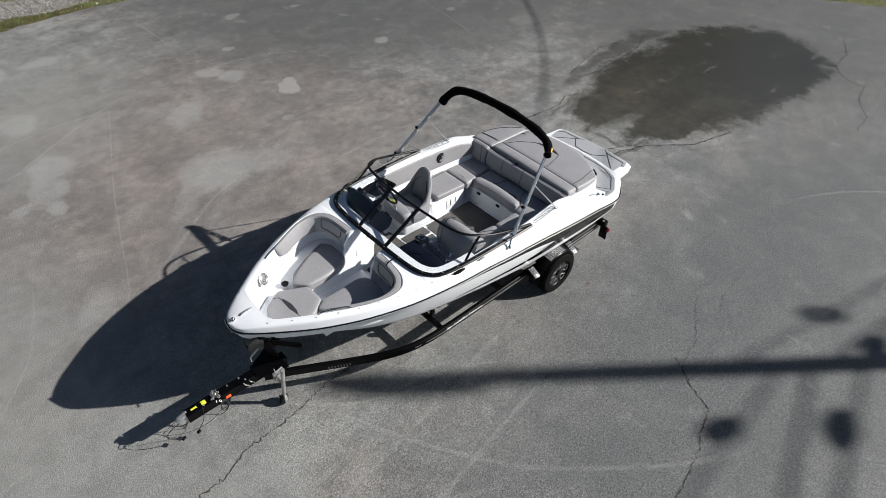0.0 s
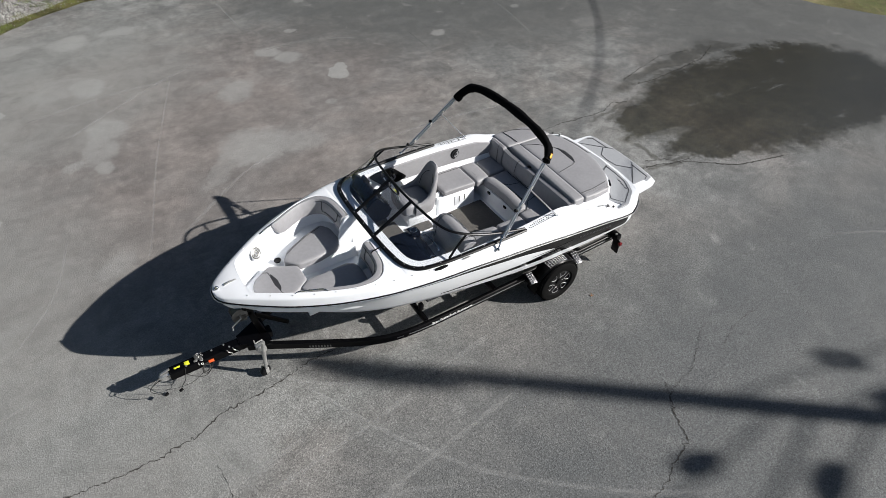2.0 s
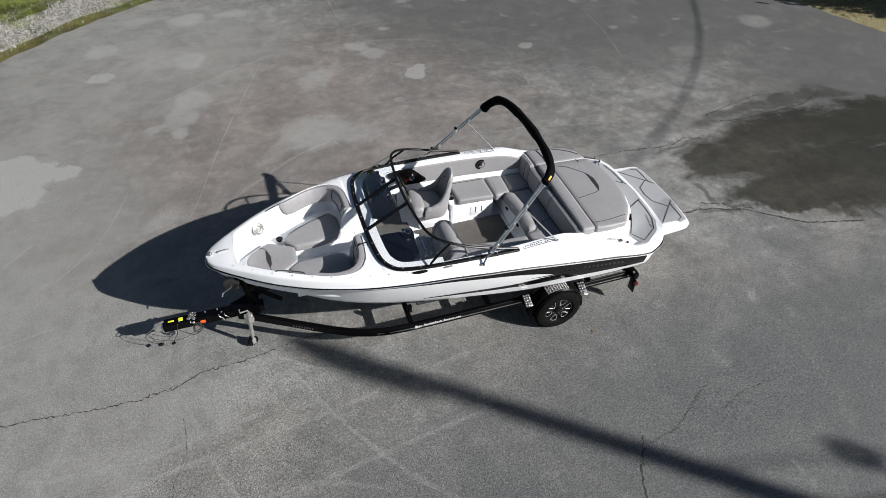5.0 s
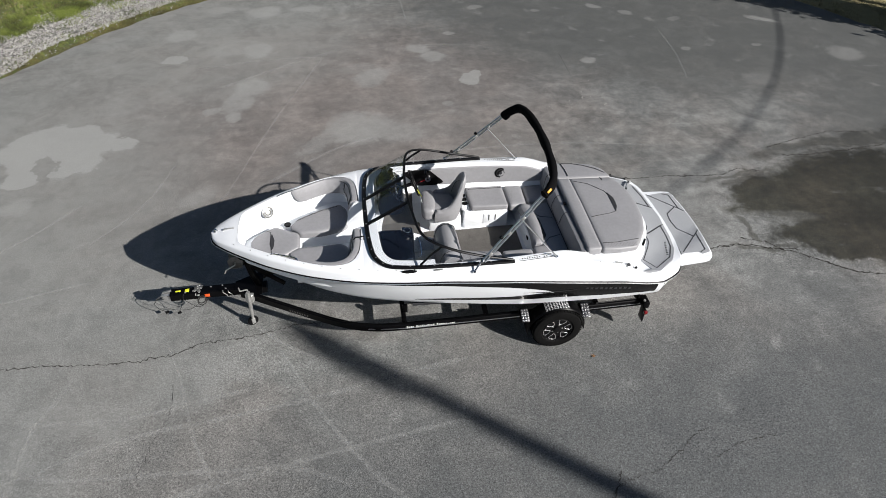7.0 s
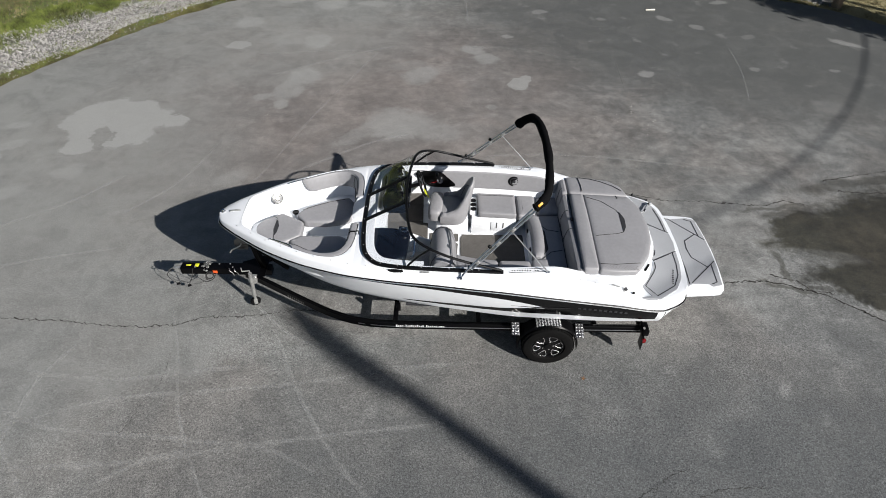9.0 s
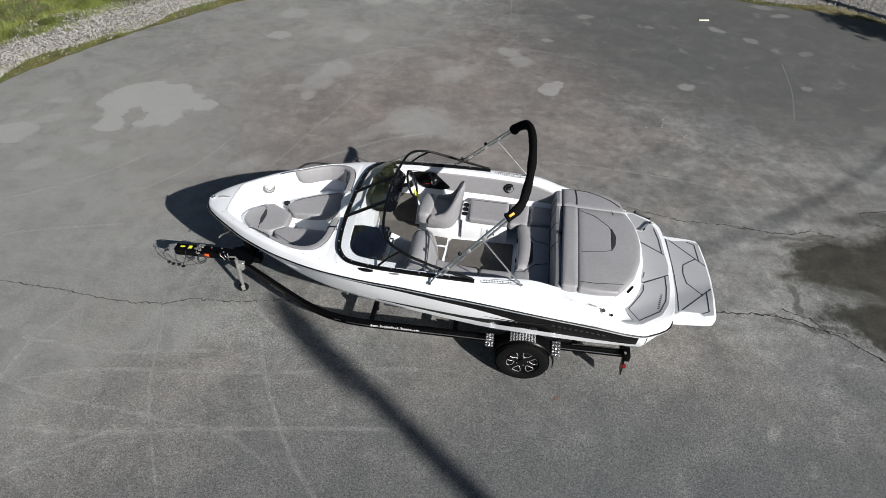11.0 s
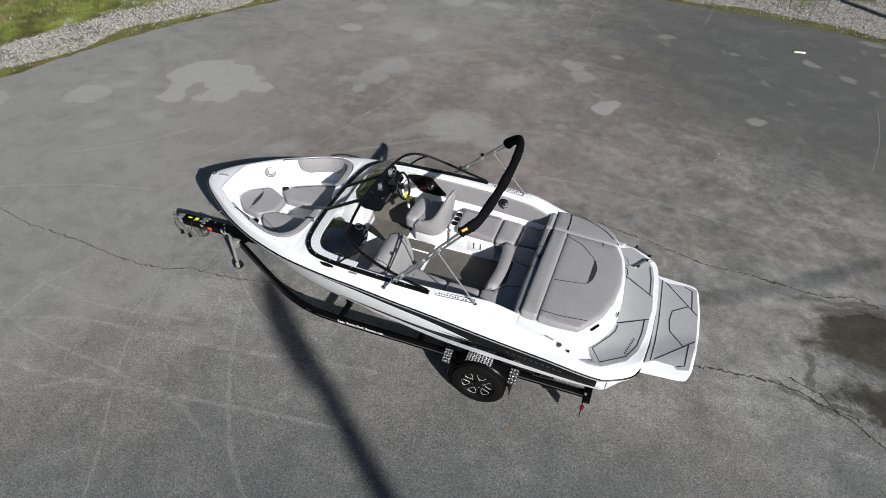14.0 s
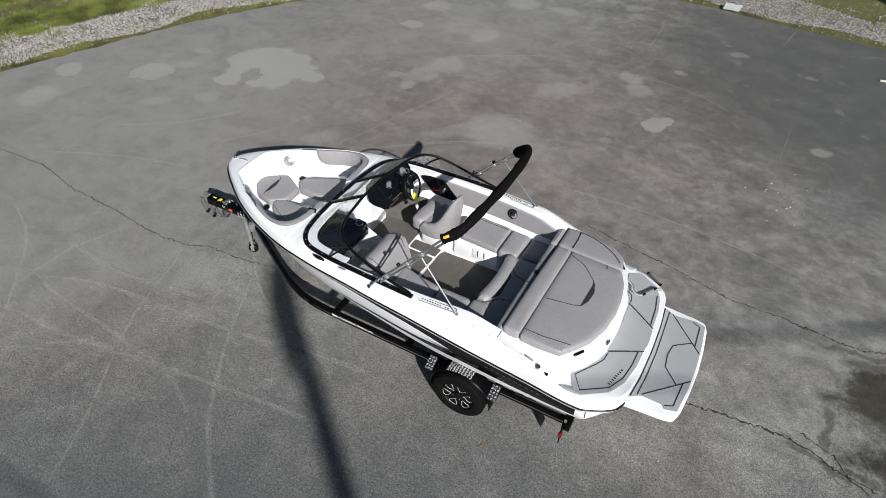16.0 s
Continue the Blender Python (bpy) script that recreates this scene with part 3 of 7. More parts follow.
EDGE = [(-9.6, -3.0), (-9.0, -0.6), (-8.4, 1.35), (-7.85, 2.75), (-7.3, 4.3), (-6.45, 6.2), (-5.3, 8.1), (-4.0, 9.8), (-2.7, 11.1), (-1.0, 12.4), (0.8, 13.15), (3.3, 13.25),
        (6.2, 12.85), (8.4, 12.6), (10.2, 12.15), (12.0, 11.75), (13.5, 10.9), (14.6, 9.8), (15.6, 7.8), (16.4, 5.5), (17.2, 3.3), (18.6, 1.1), (20.2, -1.5)]
EDGE_LINE = [q.to_2d() for q in spline([(*p, 0) for p in EDGE], 8)]


def build_ground():
    bm = bmesh.new()
    slab(bm, [(-900, -900), (900, -900), (900, 900), (-900, 900)], -0.5, -0.035)
    tagged(part("ground", bm, SOIL, smooth=False), "patchy grass and bare soil round the asphalt lot", "ground", kind="structure")
    bm = bmesh.new()
    rng = random.Random(4)
    line = [q + Vector((rng.uniform(-1, 1), rng.uniform(-1, 1))) * 0.045 for q in EDGE_LINE]
    slab(bm, line + [Vector((24, -40)), Vector((-14, -40))], -0.2, 0.0)
    bmesh.ops.triangulate(bm, faces=[f for f in bm.faces if len(f.verts) > 4])
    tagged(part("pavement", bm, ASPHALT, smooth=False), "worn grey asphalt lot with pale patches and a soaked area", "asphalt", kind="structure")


def outward(i):
    a, b = EDGE_LINE[max(i - 1, 0)], EDGE_LINE[min(i + 1, len(EDGE_LINE) - 1)]
    d = (b - a).normalized()
    return Vector((-d.y, d.x))


def verge_point(rng, lo, hi, start=0.0, end=1.0):
    i = int(rng.uniform(start, end) * (len(EDGE_LINE) - 2))
    u = rng.random()
    return EDGE_LINE[i].lerp(EDGE_LINE[i + 1], u) + outward(i) * rng.uniform(lo, hi)


def build_gravel():
    rng = random.Random(11)
    verts, faces = [], []
    base = [Vector(v).normalized() for v in ((1, 1, 1), (-1, 1, 1), (-1, -1, 1), (1, -1, 1), (1, 1, -1), (-1, 1, -1), (-1, -1, -1), (1, -1, -1))]
    quads = [(0, 1, 2, 3), (7, 6, 5, 4), (0, 4, 5, 1), (1, 5, 6, 2), (2, 6, 7, 3), (3, 7, 4, 0)]
    count = 0

    def width(i):
        u = i / len(EDGE_LINE)
        return (2.0 if 0.12 < u < 0.44 else 1.5) + 1.7 * max(0.0, min(1.0, (u - 0.58) / 0.06))

    while count < 76000:
        far = rng.random()
        q = verge_point(rng, 0.15, 2.6 if far < 0.6 else 3.6, 0.02, 0.72)
        bend = noise.noise((q.x * 0.55, q.y * 0.55, 3.0)) * 0.45
        i = min(range(0, len(EDGE_LINE), 4), key=lambda k: (EDGE_LINE[k] - q).length_squared)
        off = (q - EDGE_LINE[i]).dot(outward(i))
        tuft = noise.noise((q.x * 1.7, q.y * 1.7, 8.0)) > 0.34
        if rng.random() < 0.45:
            tuft = False
        if off < 0.45 + bend or off > width(i) + 0.35 + bend or tuft:
            if rng.random() > 0.035:
                continue
        s = rng.uniform(0.009, 0.022) * (1.6 if rng.random() < 0.1 else 1)
        r = Euler((rng.uniform(0, 6), rng.uniform(0, 6), rng.uniform(0, 6))).to_matrix()
        k = len(verts)
        z = -0.035 + s * rng.uniform(0.3, 1.5)
        for v in base:
            p = r @ (Vector((v.x * rng.uniform(0.6, 1.3), v.y * rng.uniform(0.6, 1.3), v.z * rng.uniform(0.5, 1.0))) * s)
            verts.append((q.x + p.x, q.y + p.y, z + p.z))
        faces += [tuple(k + a for a in f) for f in quads]
        count += 1
    strip, cells = [], []
    for i in range(2, int(len(EDGE_LINE) * 0.73)):
        o = outward(i)
        for k in range(7):
            q = EDGE_LINE[i] + o * (0.42 + width(i) * k / 6)
            q = q + o * (noise.noise((q.x * 0.55, q.y * 0.55, 3.0)) * 0.45)
            strip.append((q.x, q.y, -0.030 + (0.012 if 0 < k < 6 else -0.012)))
    for i in range(len(strip) // 7 - 1):
        cells += [(7 * i + k, 7 * i + k + 1, 7 * i + k + 8, 7 * i + k + 7) for k in range(6)]
    me = bpy.data.meshes.new("gravel_bed")
    me.from_pydata(strip, [], cells)
    me.materials.append(mat("crushed_stone_bed", (0.13, 0.126, 0.12), 0.95, vary=0.6, scale=55, bump=1.0, bscale=90))
    tagged(new("gravel_bed", me), "bed of fine crushed stone along the asphalt", "gravel", kind="structure")
    me = bpy.data.meshes.new("gravel")
    me.from_pydata(verts, [], faces)
    me.materials.append(STONES)
    tagged(new("gravel", me), "crushed pale limestone along the asphalt's edge", "gravel", kind="stuff")


def build_grass(name, material, count, spans, seed, label, hmin, hmax, lean=0.6, gap=-0.05):
    rng = random.Random(seed)
    verts, faces = [], []
    made = 0
    while made < count:
        lo, hi, s, e = rng.choice(spans)
        q = verge_point(rng, lo, hi, s, e)
        if noise.noise((q.x * 1.1, q.y * 1.1, seed)) < gap and rng.random() < 0.85:
            continue
        for _ in range(5):
            h, a = rng.uniform(hmin, hmax), rng.uniform(0, 2 * math.pi)
            w = rng.uniform(0.003, 0.0075)
            p = Vector((q.x + rng.gauss(0, 0.035), q.y + rng.gauss(0, 0.035), -0.036))
            d = Vector((math.cos(a), math.sin(a), 0))
            s2 = Vector((-d.y, d.x, 0)) * w
            mid = p + d * (h * lean * 0.35) + Vector((0, 0, h * 0.6))
            tip = p + d * (h * lean) + Vector((0, 0, h * 0.85))
            k = len(verts)
            verts += [p - s2, p + s2, mid + s2 * 0.7, mid - s2 * 0.7, tip]
            faces += [(k, k + 1, k + 2, k + 3), (k + 3, k + 2, k + 4)]
            made += 1
    me = bpy.data.meshes.new(name)
    me.from_pydata(verts, [], faces)
    me.materials.append(material)
    tagged(new(name, me), label, "grass", kind="stuff")


def jagged(pts, rng, step=0.09, amp=0.035):
    out = []
    for a, b in zip(pts, pts[1:]):
        a, b = Vector(a), Vector(b)
        n = max(2, int((b - a).length / step))
        for k in range(n):
            u = k / n
            out.append(a.lerp(b, u) + Vector((rng.gauss(0, amp), rng.gauss(0, amp))) * (0 if k == 0 else 1))
    out.append(Vector(pts[-1]))
    return out


def build_crack(pts, w, seed, name="crack", material=None, label="dark open crack in the asphalt", amp=0.013, step=0.028, z=0.004):
    rng = random.Random(seed)
    line = jagged(pts, rng, step, amp)
    verts, faces = [], []
    for i, p in enumerate(line):
        d = (line[min(i + 1, len(line) - 1)] - line[max(i - 1, 0)]).normalized()
        s = Vector((-d.y, d.x)) * w * rng.choice((0.35, 0.6, 0.8, 1.0, 1.2, 1.9)) * rng.uniform(0.8, 1.2) * (0.25 if i in (0, len(line) - 1) else 1)
        verts += [(p.x - s.x, p.y - s.y, z), (p.x + s.x, p.y + s.y, z)]
        if i:
            k = 2 * i
            faces.append((k - 2, k - 1, k + 1, k))
    me = bpy.data.meshes.new(name)
    me.from_pydata(verts, [], faces)
    me.materials.append(material or CRACKM)
    tagged(new(name, me), label, "asphalt", kind="structure")


def build_cracks():
    build_crack([(1.45, -0.38), (0.83, -0.36), (0.47, -0.46), (0.05, -0.5), (-0.35, -0.52), (-0.69, -0.68), (-1.34, -0.72), (-2.35, -0.63), (-3.35, -0.6), (-4.43, -0.4), (-5.6, -0.48), (-7.5, -0.2)], 0.0058, 1)
    build_crack([(4.4, 2.85), (4.95, 2.72), (5.94, 2.51), (6.78, 2.28), (7.3, 2.30), (7.72, 2.25)], 0.0055, 2)
    build_crack([(6.4, 0.25), (7.13, 0.35), (7.56, 0.38), (7.92, 0.34), (8.5, 0.11), (9.2, -0.45), (10.2, -0.7)], 0.009, 3)
    build_crack([(2.5, -4.25), (2.84, -4.11), (3.29, -4.04), (3.52, -3.97), (3.82, -3.85), (4.13, -3.76), (4.24, -3.45), (4.39, -3.23), (4.52, -3.01)], 0.0055, 4)
    build_crack([(4.42, -3.2), (4.7, -3.12), (4.98, -3.07), (5.22, -2.92), (5.52, -2.72), (5.78, -2.64)], 0.0024, 14)
    build_crack([(5.44, -3.07), (5.76, -2.98), (6.04, -2.88), (6.51, -2.83)], 0.0024, 15)
    build_crack([(-0.59, -1.13), (-0.57, -1.57), (-0.71, -1.96), (-0.8, -2.38)], 0.0017, 16)
    build_crack([(12.72, 3.1), (11.93, 2.74), (11.07, 2.66), (10.25, 2.61), (9.79, 2.65)], 0.007, 18)
    build_crack([(7.66, 2.26), (7.98, 2.22), (8.4, 2.21), (8.76, 2.36), (9.14, 2.21)], 0.007, 19)
    build_crack([(9.65, 2.94), (10.4, 3.15), (11.19, 3.33), (12.0, 3.2)], 0.005, 20)
    build_crack([(16.47, -0.22), (15.59, -0.72), (14.77, -0.8), (14.39, -1.03), (14.17, -1.37), (14.15, -1.68), (13.53, -1.81), (13.08, -2.04), (12.86, -2.24), (12.18, -2.29)], 0.0055, 6)
    build_crack([(7.8, 0.53), (8.2, 0.37), (8.33, 0.2), (8.63, 0.15)], 0.006, 21)
    build_crack([(15.4, -0.5), (16.4, -1.0), (17.6, -1.4)], 0.003, 7)


def scuff_material():
    """Pale scraped dust that breaks up along the strip and fades to its sides."""
    m = mat("pale_scratch", (0.285, 0.288, 0.285), 0.95, vary=0.25, scale=12)
    n, l = m.node_tree.nodes, m.node_tree.links
    tc = n.new("ShaderNodeTexCoord")
    sep = n.new("ShaderNodeSeparateXYZ")
    l.new(tc.outputs["UV"], sep.inputs[0])
    across = mathn(n, l, "ABSOLUTE", mathn(n, l, "SUBTRACT", mathn(n, l, "MULTIPLY", sep.outputs[0], 2.0), 1.0))
    side = remap(n, l, across, 1.0, 0.1)
    wear = mathn(n, l, "MULTIPLY", remap(n, l, noise_tex(n, l, tc.outputs["Object"], 2.6, 6, 0.7), 0.22, 0.58), remap(n, l, noise_tex(n, l, tc.outputs["Object"], 34.0, 4, 0.7), 0.24, 0.68))
    ends = mathn(n, l, "MULTIPLY", sep.outputs[1], mathn(n, l, "SUBTRACT", 1.0, sep.outputs[1]))
    fac = mathn(n, l, "MULTIPLY", mathn(n, l, "MULTIPLY", side, wear), remap(n, l, ends, 0.0, 0.12, 0.0, 0.5))
    mx, tr = n.new("ShaderNodeMixShader"), n.new("ShaderNodeBsdfTransparent")
    l.new(fac, mx.inputs[0])
    l.new(tr.outputs[0], mx.inputs[1])
    l.new(n["Principled BSDF"].outputs[0], mx.inputs[2])
    l.new(mx.outputs[0], n["Material Output"].inputs[0])
    return m


def build_scuffs():
    """Old pale scratches and tyre arcs."""
    dust = scuff_material()
    rows = [
        ([(1.4, 8.2), (1.0, 7.05), (0.3, 5.02), (-0.28, 3.01), (-0.5, 2.5)], 0.035), ([(9.8, 8.5), (9.79, 8.3), (9.69, 7.24), (9.5, 6.3), (9.35, 5.7)], 0.028),
        ([(0.2, -0.1), (0.5, -0.46), (1.04, -0.9), (1.66, -1.12), (2.18, -1.3), (2.9, -1.6)], 0.07), ([(0.55, -0.5), (0.82, -1.03), (1.19, -1.76), (1.59, -2.38), (2.07, -2.96), (3.2, -3.9), (4.4, -4.6)], 0.075),
        ([(-0.9, -0.2), (-0.53, -1.08), (-0.15, -2.17), (0.58, -3.41), (1.0, -4.3)], 0.06), ([(-3.4, -2.5), (-2.06, -2.2), (-1.14, -1.87), (-0.01, -1.73), (1.05, -1.6), (2.56, -1.31), (3.5, -1.2)], 0.09),
        ([(-3.0, -2.9), (-1.62, -2.77), (-0.59, -2.7), (0.75, -2.45), (2.44, -2.19), (3.4, -2.1)], 0.10), ([(-2.0, -4.0), (-1.21, -3.29), (-0.8, -2.94), (-0.37, -2.66), (0.2, -2.5)], 0.10),
        ([(-2.6, -1.9), (-2.02, -2.16), (-1.52, -2.29), (-0.56, -2.35), (0.31, -2.43), (0.96, -2.5), (1.8, -2.9)], 0.09), ([(-2.4, -1.5), (-1.78, -1.54), (-1.05, -1.57), (-0.1, -1.42), (0.5, -1.3)], 0.11),
        ([(-2.1, -2.6), (-2.13, -2.1), (-2.08, -1.51), (-1.8, -0.9)], 0.08), ([(-4.2, -1.2), (-3.0, -1.7), (-2.1, -2.5), (-1.3, -3.4)], 0.08),
        ([(0.14, 2.85), (0.8, 3.4), (1.51, 3.94), (2.3, 4.3)], 0.09), ([(-0.9, 6.6), (-0.37, 7.0), (1.03, 7.9), (1.9, 8.3)], 0.05),
        ([(12.45, 9.1), (12.65, 8.9), (12.85, 8.65), (13.05, 8.4)], 0.05), ([(-2.4, 1.6), (-1.7, 2.6), (-1.3, 4.0)], 0.05), ([(-1.6, 7.6), (0.1, 7.9), (1.4, 7.9)], 0.04),
        ([(8.8, -2.4), (9.9, -3.0), (10.9, -3.9)], 0.06), ([(-4.6, 1.0), (-3.4, 1.9), (-2.6, 2.9)], 0.06), ([(-5.0, -0.2), (-3.4, 0.5), (-1.9, 0.9)], 0.06),
        ([(3.4, 3.5), (3.96, 3.59), (4.79, 3.64), (5.59, 3.6), (6.25, 3.53), (6.94, 3.42), (7.71, 3.26)], 0.05), ([(6.87, 7.9), (6.84, 6.97), (6.8, 6.2)], 0.014),
        ([(3.5, 8.2), (3.86, 8.22), (4.52, 8.19), (5.27, 7.93), (5.8, 7.6)], 0.035), ([(3.42, 11.6), (3.44, 10.6), (3.45, 9.7)], 0.035), ([(6.4, 12.8), (6.3, 12.2), (6.22, 11.6)], 0.04),
    ]
    for i, (pts, w) in enumerate(rows):
        line = spline([(*p, 0) for p in pts], 8)
        rng = random.Random(40 + i)
        verts, faces, uvs = [], [], []
        for k, p in enumerate(line):
            d = (line[min(k + 1, len(line) - 1)] - line[max(k - 1, 0)]).normalized()
            s = Vector((-d.y, d.x, 0)) * w * rng.uniform(0.45, 0.8)
            verts += [p - s + Vector((0, 0, 0.0035)), p + s + Vector((0, 0, 0.0035))]
            if k:
                faces.append((2 * k - 2, 2 * k - 1, 2 * k + 1, 2 * k))
        me = bpy.data.meshes.new("scratch")
        me.from_pydata(verts, [], faces)
        lay = me.uv_layers.new(name="along")
        for lp in me.loops:
            lay.data[lp.index].uv = (lp.vertex_index % 2, (lp.vertex_index // 2) / (len(line) - 1))
        me.materials.append(dust)
        ob = new("scratch", me)
        ob.visible_shadow = False
        tagged(ob, "faint pale scrape mark on the asphalt", "asphalt", kind="structure")


def build_litter():
    rng = random.Random(21)
    verts, faces = [], []
    for _ in range(150):
        heap = rng.random() < 0.2
        x, y = (rng.gauss(7.1, 0.32), rng.gauss(5.15, 0.4)) if heap else (rng.uniform(-6, 13), rng.uniform(-4, 11))
        s = rng.uniform(0.008, 0.021) if heap else rng.uniform(0.005, 0.012)
        k = len(verts)
        for dx, dy, dz in ((1, 0.2, 0), (-0.3, 1, 0), (-1, -0.4, 0), (0.3, -1, 0), (0, 0, 1.1)):
            verts.append((x + dx * s * rng.uniform(0.7, 1.3), y + dy * s * rng.uniform(0.7, 1.3), 0.0 + dz * s))
        faces += [(k, k + 1, k + 4), (k + 1, k + 2, k + 4), (k + 2, k + 3, k + 4), (k + 3, k, k + 4)]
    me = bpy.data.meshes.new("grit")
    me.from_pydata(verts, [], faces)
    me.materials.append(GRITM)
    tagged(new("grit", me), "loose pale stones scattered over the asphalt", "gravel", kind="stuff")
    bm = bmesh.new()
    box(bm, (8.42, 10.76, 0.016), (0.26, 0.045, 0.03), 0.006, (0, 0, 8))
    tagged(part("scrap_wood", bm, CARD), "short pale offcut of wood lying on the asphalt", "wood")
    bm = bmesh.new()
    rng = random.Random(31)
    rows = [[bm.verts.new((4.5 + 0.06 * i + rng.uniform(-0.018, 0.018), 13.18 + 0.045 * j + rng.uniform(-0.014, 0.014), 0.012 + 0.016 * j + rng.uniform(0, 0.035))) for i in range(8)] for j in range(6)]
    for a, b in zip(rows, rows[1:]):
        for i in range(7):
            bm.faces.new((a[i], a[i + 1], b[i + 1], b[i]))
    bmesh.ops.solidify(bm, geom=bm.faces, thickness=0.004)
    tagged(part("crumpled_sheet", bm, PAPER), "pale crumpled sheet lying in the gravel", "litter")
    bm = bmesh.new()
    for k in range(5):
        a = 1.26 * k
        vs = [bm.verts.new((4.73 + 0.012 * math.cos(a), -1.44 + 0.012 * math.sin(a), 0.006)), bm.verts.new((4.73 + 0.03 * math.cos(a + 0.3), -1.44 + 0.03 * math.sin(a + 0.3), 0.014)), bm.verts.new((4.73 + 0.03 * math.cos(a - 0.3), -1.44 + 0.03 * math.sin(a - 0.3), 0.02))]
        bm.faces.new(vs)
    cyl(bm, (4.73, -1.44, 0.008), 0.014, 0.012, n=8)
    tagged(part("fallen_leaf", bm, mat("dry_leaf", (0.24, 0.13, 0.06), 0.8, vary=0.2)), "small dry brown leaf on the asphalt", "leaf")


build_ground()


# ---- the boat: x runs from the bow aft, y to starboard ----
RUB_Y = [(0.045, 0.0), (0.05, 0.06), (0.065, 0.105), (0.1, 0.16), (0.16, 0.22), (0.4, 0.405), (0.8, 0.665), (1.3, 0.895), (1.9, 1.065), (2.6, 1.155), (3.4, 1.19), (4.2, 1.18), (5.0, 1.135),
         (5.6, 1.085), (5.67, 1.055), (5.89, 0.915), (5.955, 0.80), (5.985, 0.62), (6.01, 0.36), (6.02, 0.0)]
RUB_Z = [(0.03, 1.385), (0.4, 1.38), (0.8, 1.375), (1.3, 1.375), (1.9, 1.378), (2.6, 1.375), (3.4, 1.315), (4.2, 1.195), (5.0, 1.04), (5.6, 0.915), (6.06, 0.89)]
TOP_Z = [(0.03, 1.425), (0.3, 1.465), (1.0, 1.495), (2.0, 1.505), (3.0, 1.50), (3.7, 1.49), (4.2, 1.475), (4.6, 1.36), (5.09, 1.215), (5.22, 1.145), (5.34, 1.07), (5.42, 1.045), (5.65, 1.04), (6.06, 1.03)]
TOP_IN = [(0.03, 0.0), (0.05, 0.03), (0.3, 0.06), (1.0, 0.055), (2.0, 0.058), (3.4, 0.085), (4.2, 0.095), (4.6, 0.09), (5.09, 0.075), (5.6, 0.05), (6.06, 0.03)]
OPEN_Y = [(0.375, 0.0), (0.378, 0.08), (0.385, 0.16), (0.395, 0.225), (0.415, 0.275), (0.45, 0.315), (0.5, 0.35), (0.75, 0.515), (1.0, 0.66), (1.25, 0.785), (1.4, 0.845), (1.5, 0.868), (1.6, 0.875), (1.7, 0.855), (1.78, 0.79), (1.83, 0.70), (1.855, 0.58),
          (1.868, 0.42), (1.875, 0.275), (1.9, 0.27), (1.975, 0.27), (1.985, 0.45), (2.0, 0.62), (2.03, 0.76), (2.09, 0.87), (2.2, 0.945), (2.5, 0.985), (3.0, 1.0), (3.6, 0.985), (4.14, 0.94), (4.6, 0.9)]
OPEN_Z = [(0.375, 1.478), (1.0, 1.505), (1.75, 1.525), (1.95, 1.545), (2.06, 1.528), (2.2, 1.516), (2.5, 1.513), (3.0, 1.508), (3.7, 1.50), (4.2, 1.485), (4.6, 1.375)]
CHINE_Y = [(0.06, 0.0), (0.2, 0.09), (0.5, 0.27), (1.0, 0.55), (1.5, 0.75), (2.0, 0.87), (3.0, 0.99), (4.0, 1.045), (4.8, 1.05), (5.6, 1.025), (5.75, 0.9), (5.92, 0.62), (5.98, 0.3), (6.0, 0.0)]
CHINE_Z = [(0.06, 1.30), (0.5, 1.16), (1.0, 1.05), (1.5, 0.945), (2.0, 0.875), (3.0, 0.785), (4.0, 0.70), (5.6, 0.655), (6.03, 0.66)]
KEEL_Z = [(0.06, 1.30), (0.15, 1.12), (0.3, 0.97), (0.6, 0.82), (1.0, 0.71), (1.6, 0.62), (3.0, 0.53), (5.7, 0.46), (6.03, 0.50)]


def stations(a, b, n, extra=()):
    xs = {round(a + (b - a) * i / n, 4) for i in range(n + 1)} | set(extra)
    return sorted(x for x in xs if a - 1e-6 <= x <= b + 1e-6)


KNOTS = tuple(x for x, _ in RUB_Y + OPEN_Y) + (0.04, 0.07, 0.12, 0.2, 5.63, 5.75, 5.82, 5.92, 5.97, 6.0, 6.015, 1.85, 1.87, 1.98, 1.99, 2.01, 2.06, 2.14, 1.76, 1.83, 1.055, 1.065, 1.1, 0.38, 0.39, 0.405, 0.43)


def both(bm, rows):
    """Skins half sections (x, y, z) and their mirror image."""
    for s in (1, -1):
        loft(bm, [[(x, s * y, z) for x, y, z in r] for r in rows])
    weld(bm, 0.0006)


def hull_point(x, f):
    """On the topside: f is 0 at the rub rail and 1 at the chine."""
    yr, zr = hermite(RUB_Y, x), hermite(RUB_Z, x) - 0.012
    yc, zc = min(hermite(CHINE_Y, x), yr), hermite(CHINE_Z, x)
    hollow = 0.05 * math.sin(math.pi * f) * max(0.0, 1 - x / 2.2) - 0.018 * math.sin(math.pi * f) * min(1.0, x / 2.5)
    return (x, max(0.0, yr - 0.006 + (yc - yr) * f - hollow * (1 if yr > 0.1 else 0)), zr + (zc - zr) * f)


def side_outer(x):
    """Rub rail to deck edge, as half-section points."""
    yr, zr = hermite(RUB_Y, x), hermite(RUB_Z, x)
    yt, zt = max(0.0, yr - hermite(TOP_IN, x)), hermite(TOP_Z, x)
    pts = [(yr, zr)]
    for fy, fz in ((0.16, 0.36), (0.32, 0.70), (0.40, 0.80), (0.54, 0.88), (0.8, 0.96)):
        pts.append((yr + (yt - yr) * fy, zr + (zt - zr) * fz))
    pts.append((yt - min(0.02, yt * 0.2), zt + 0.004))
    return pts


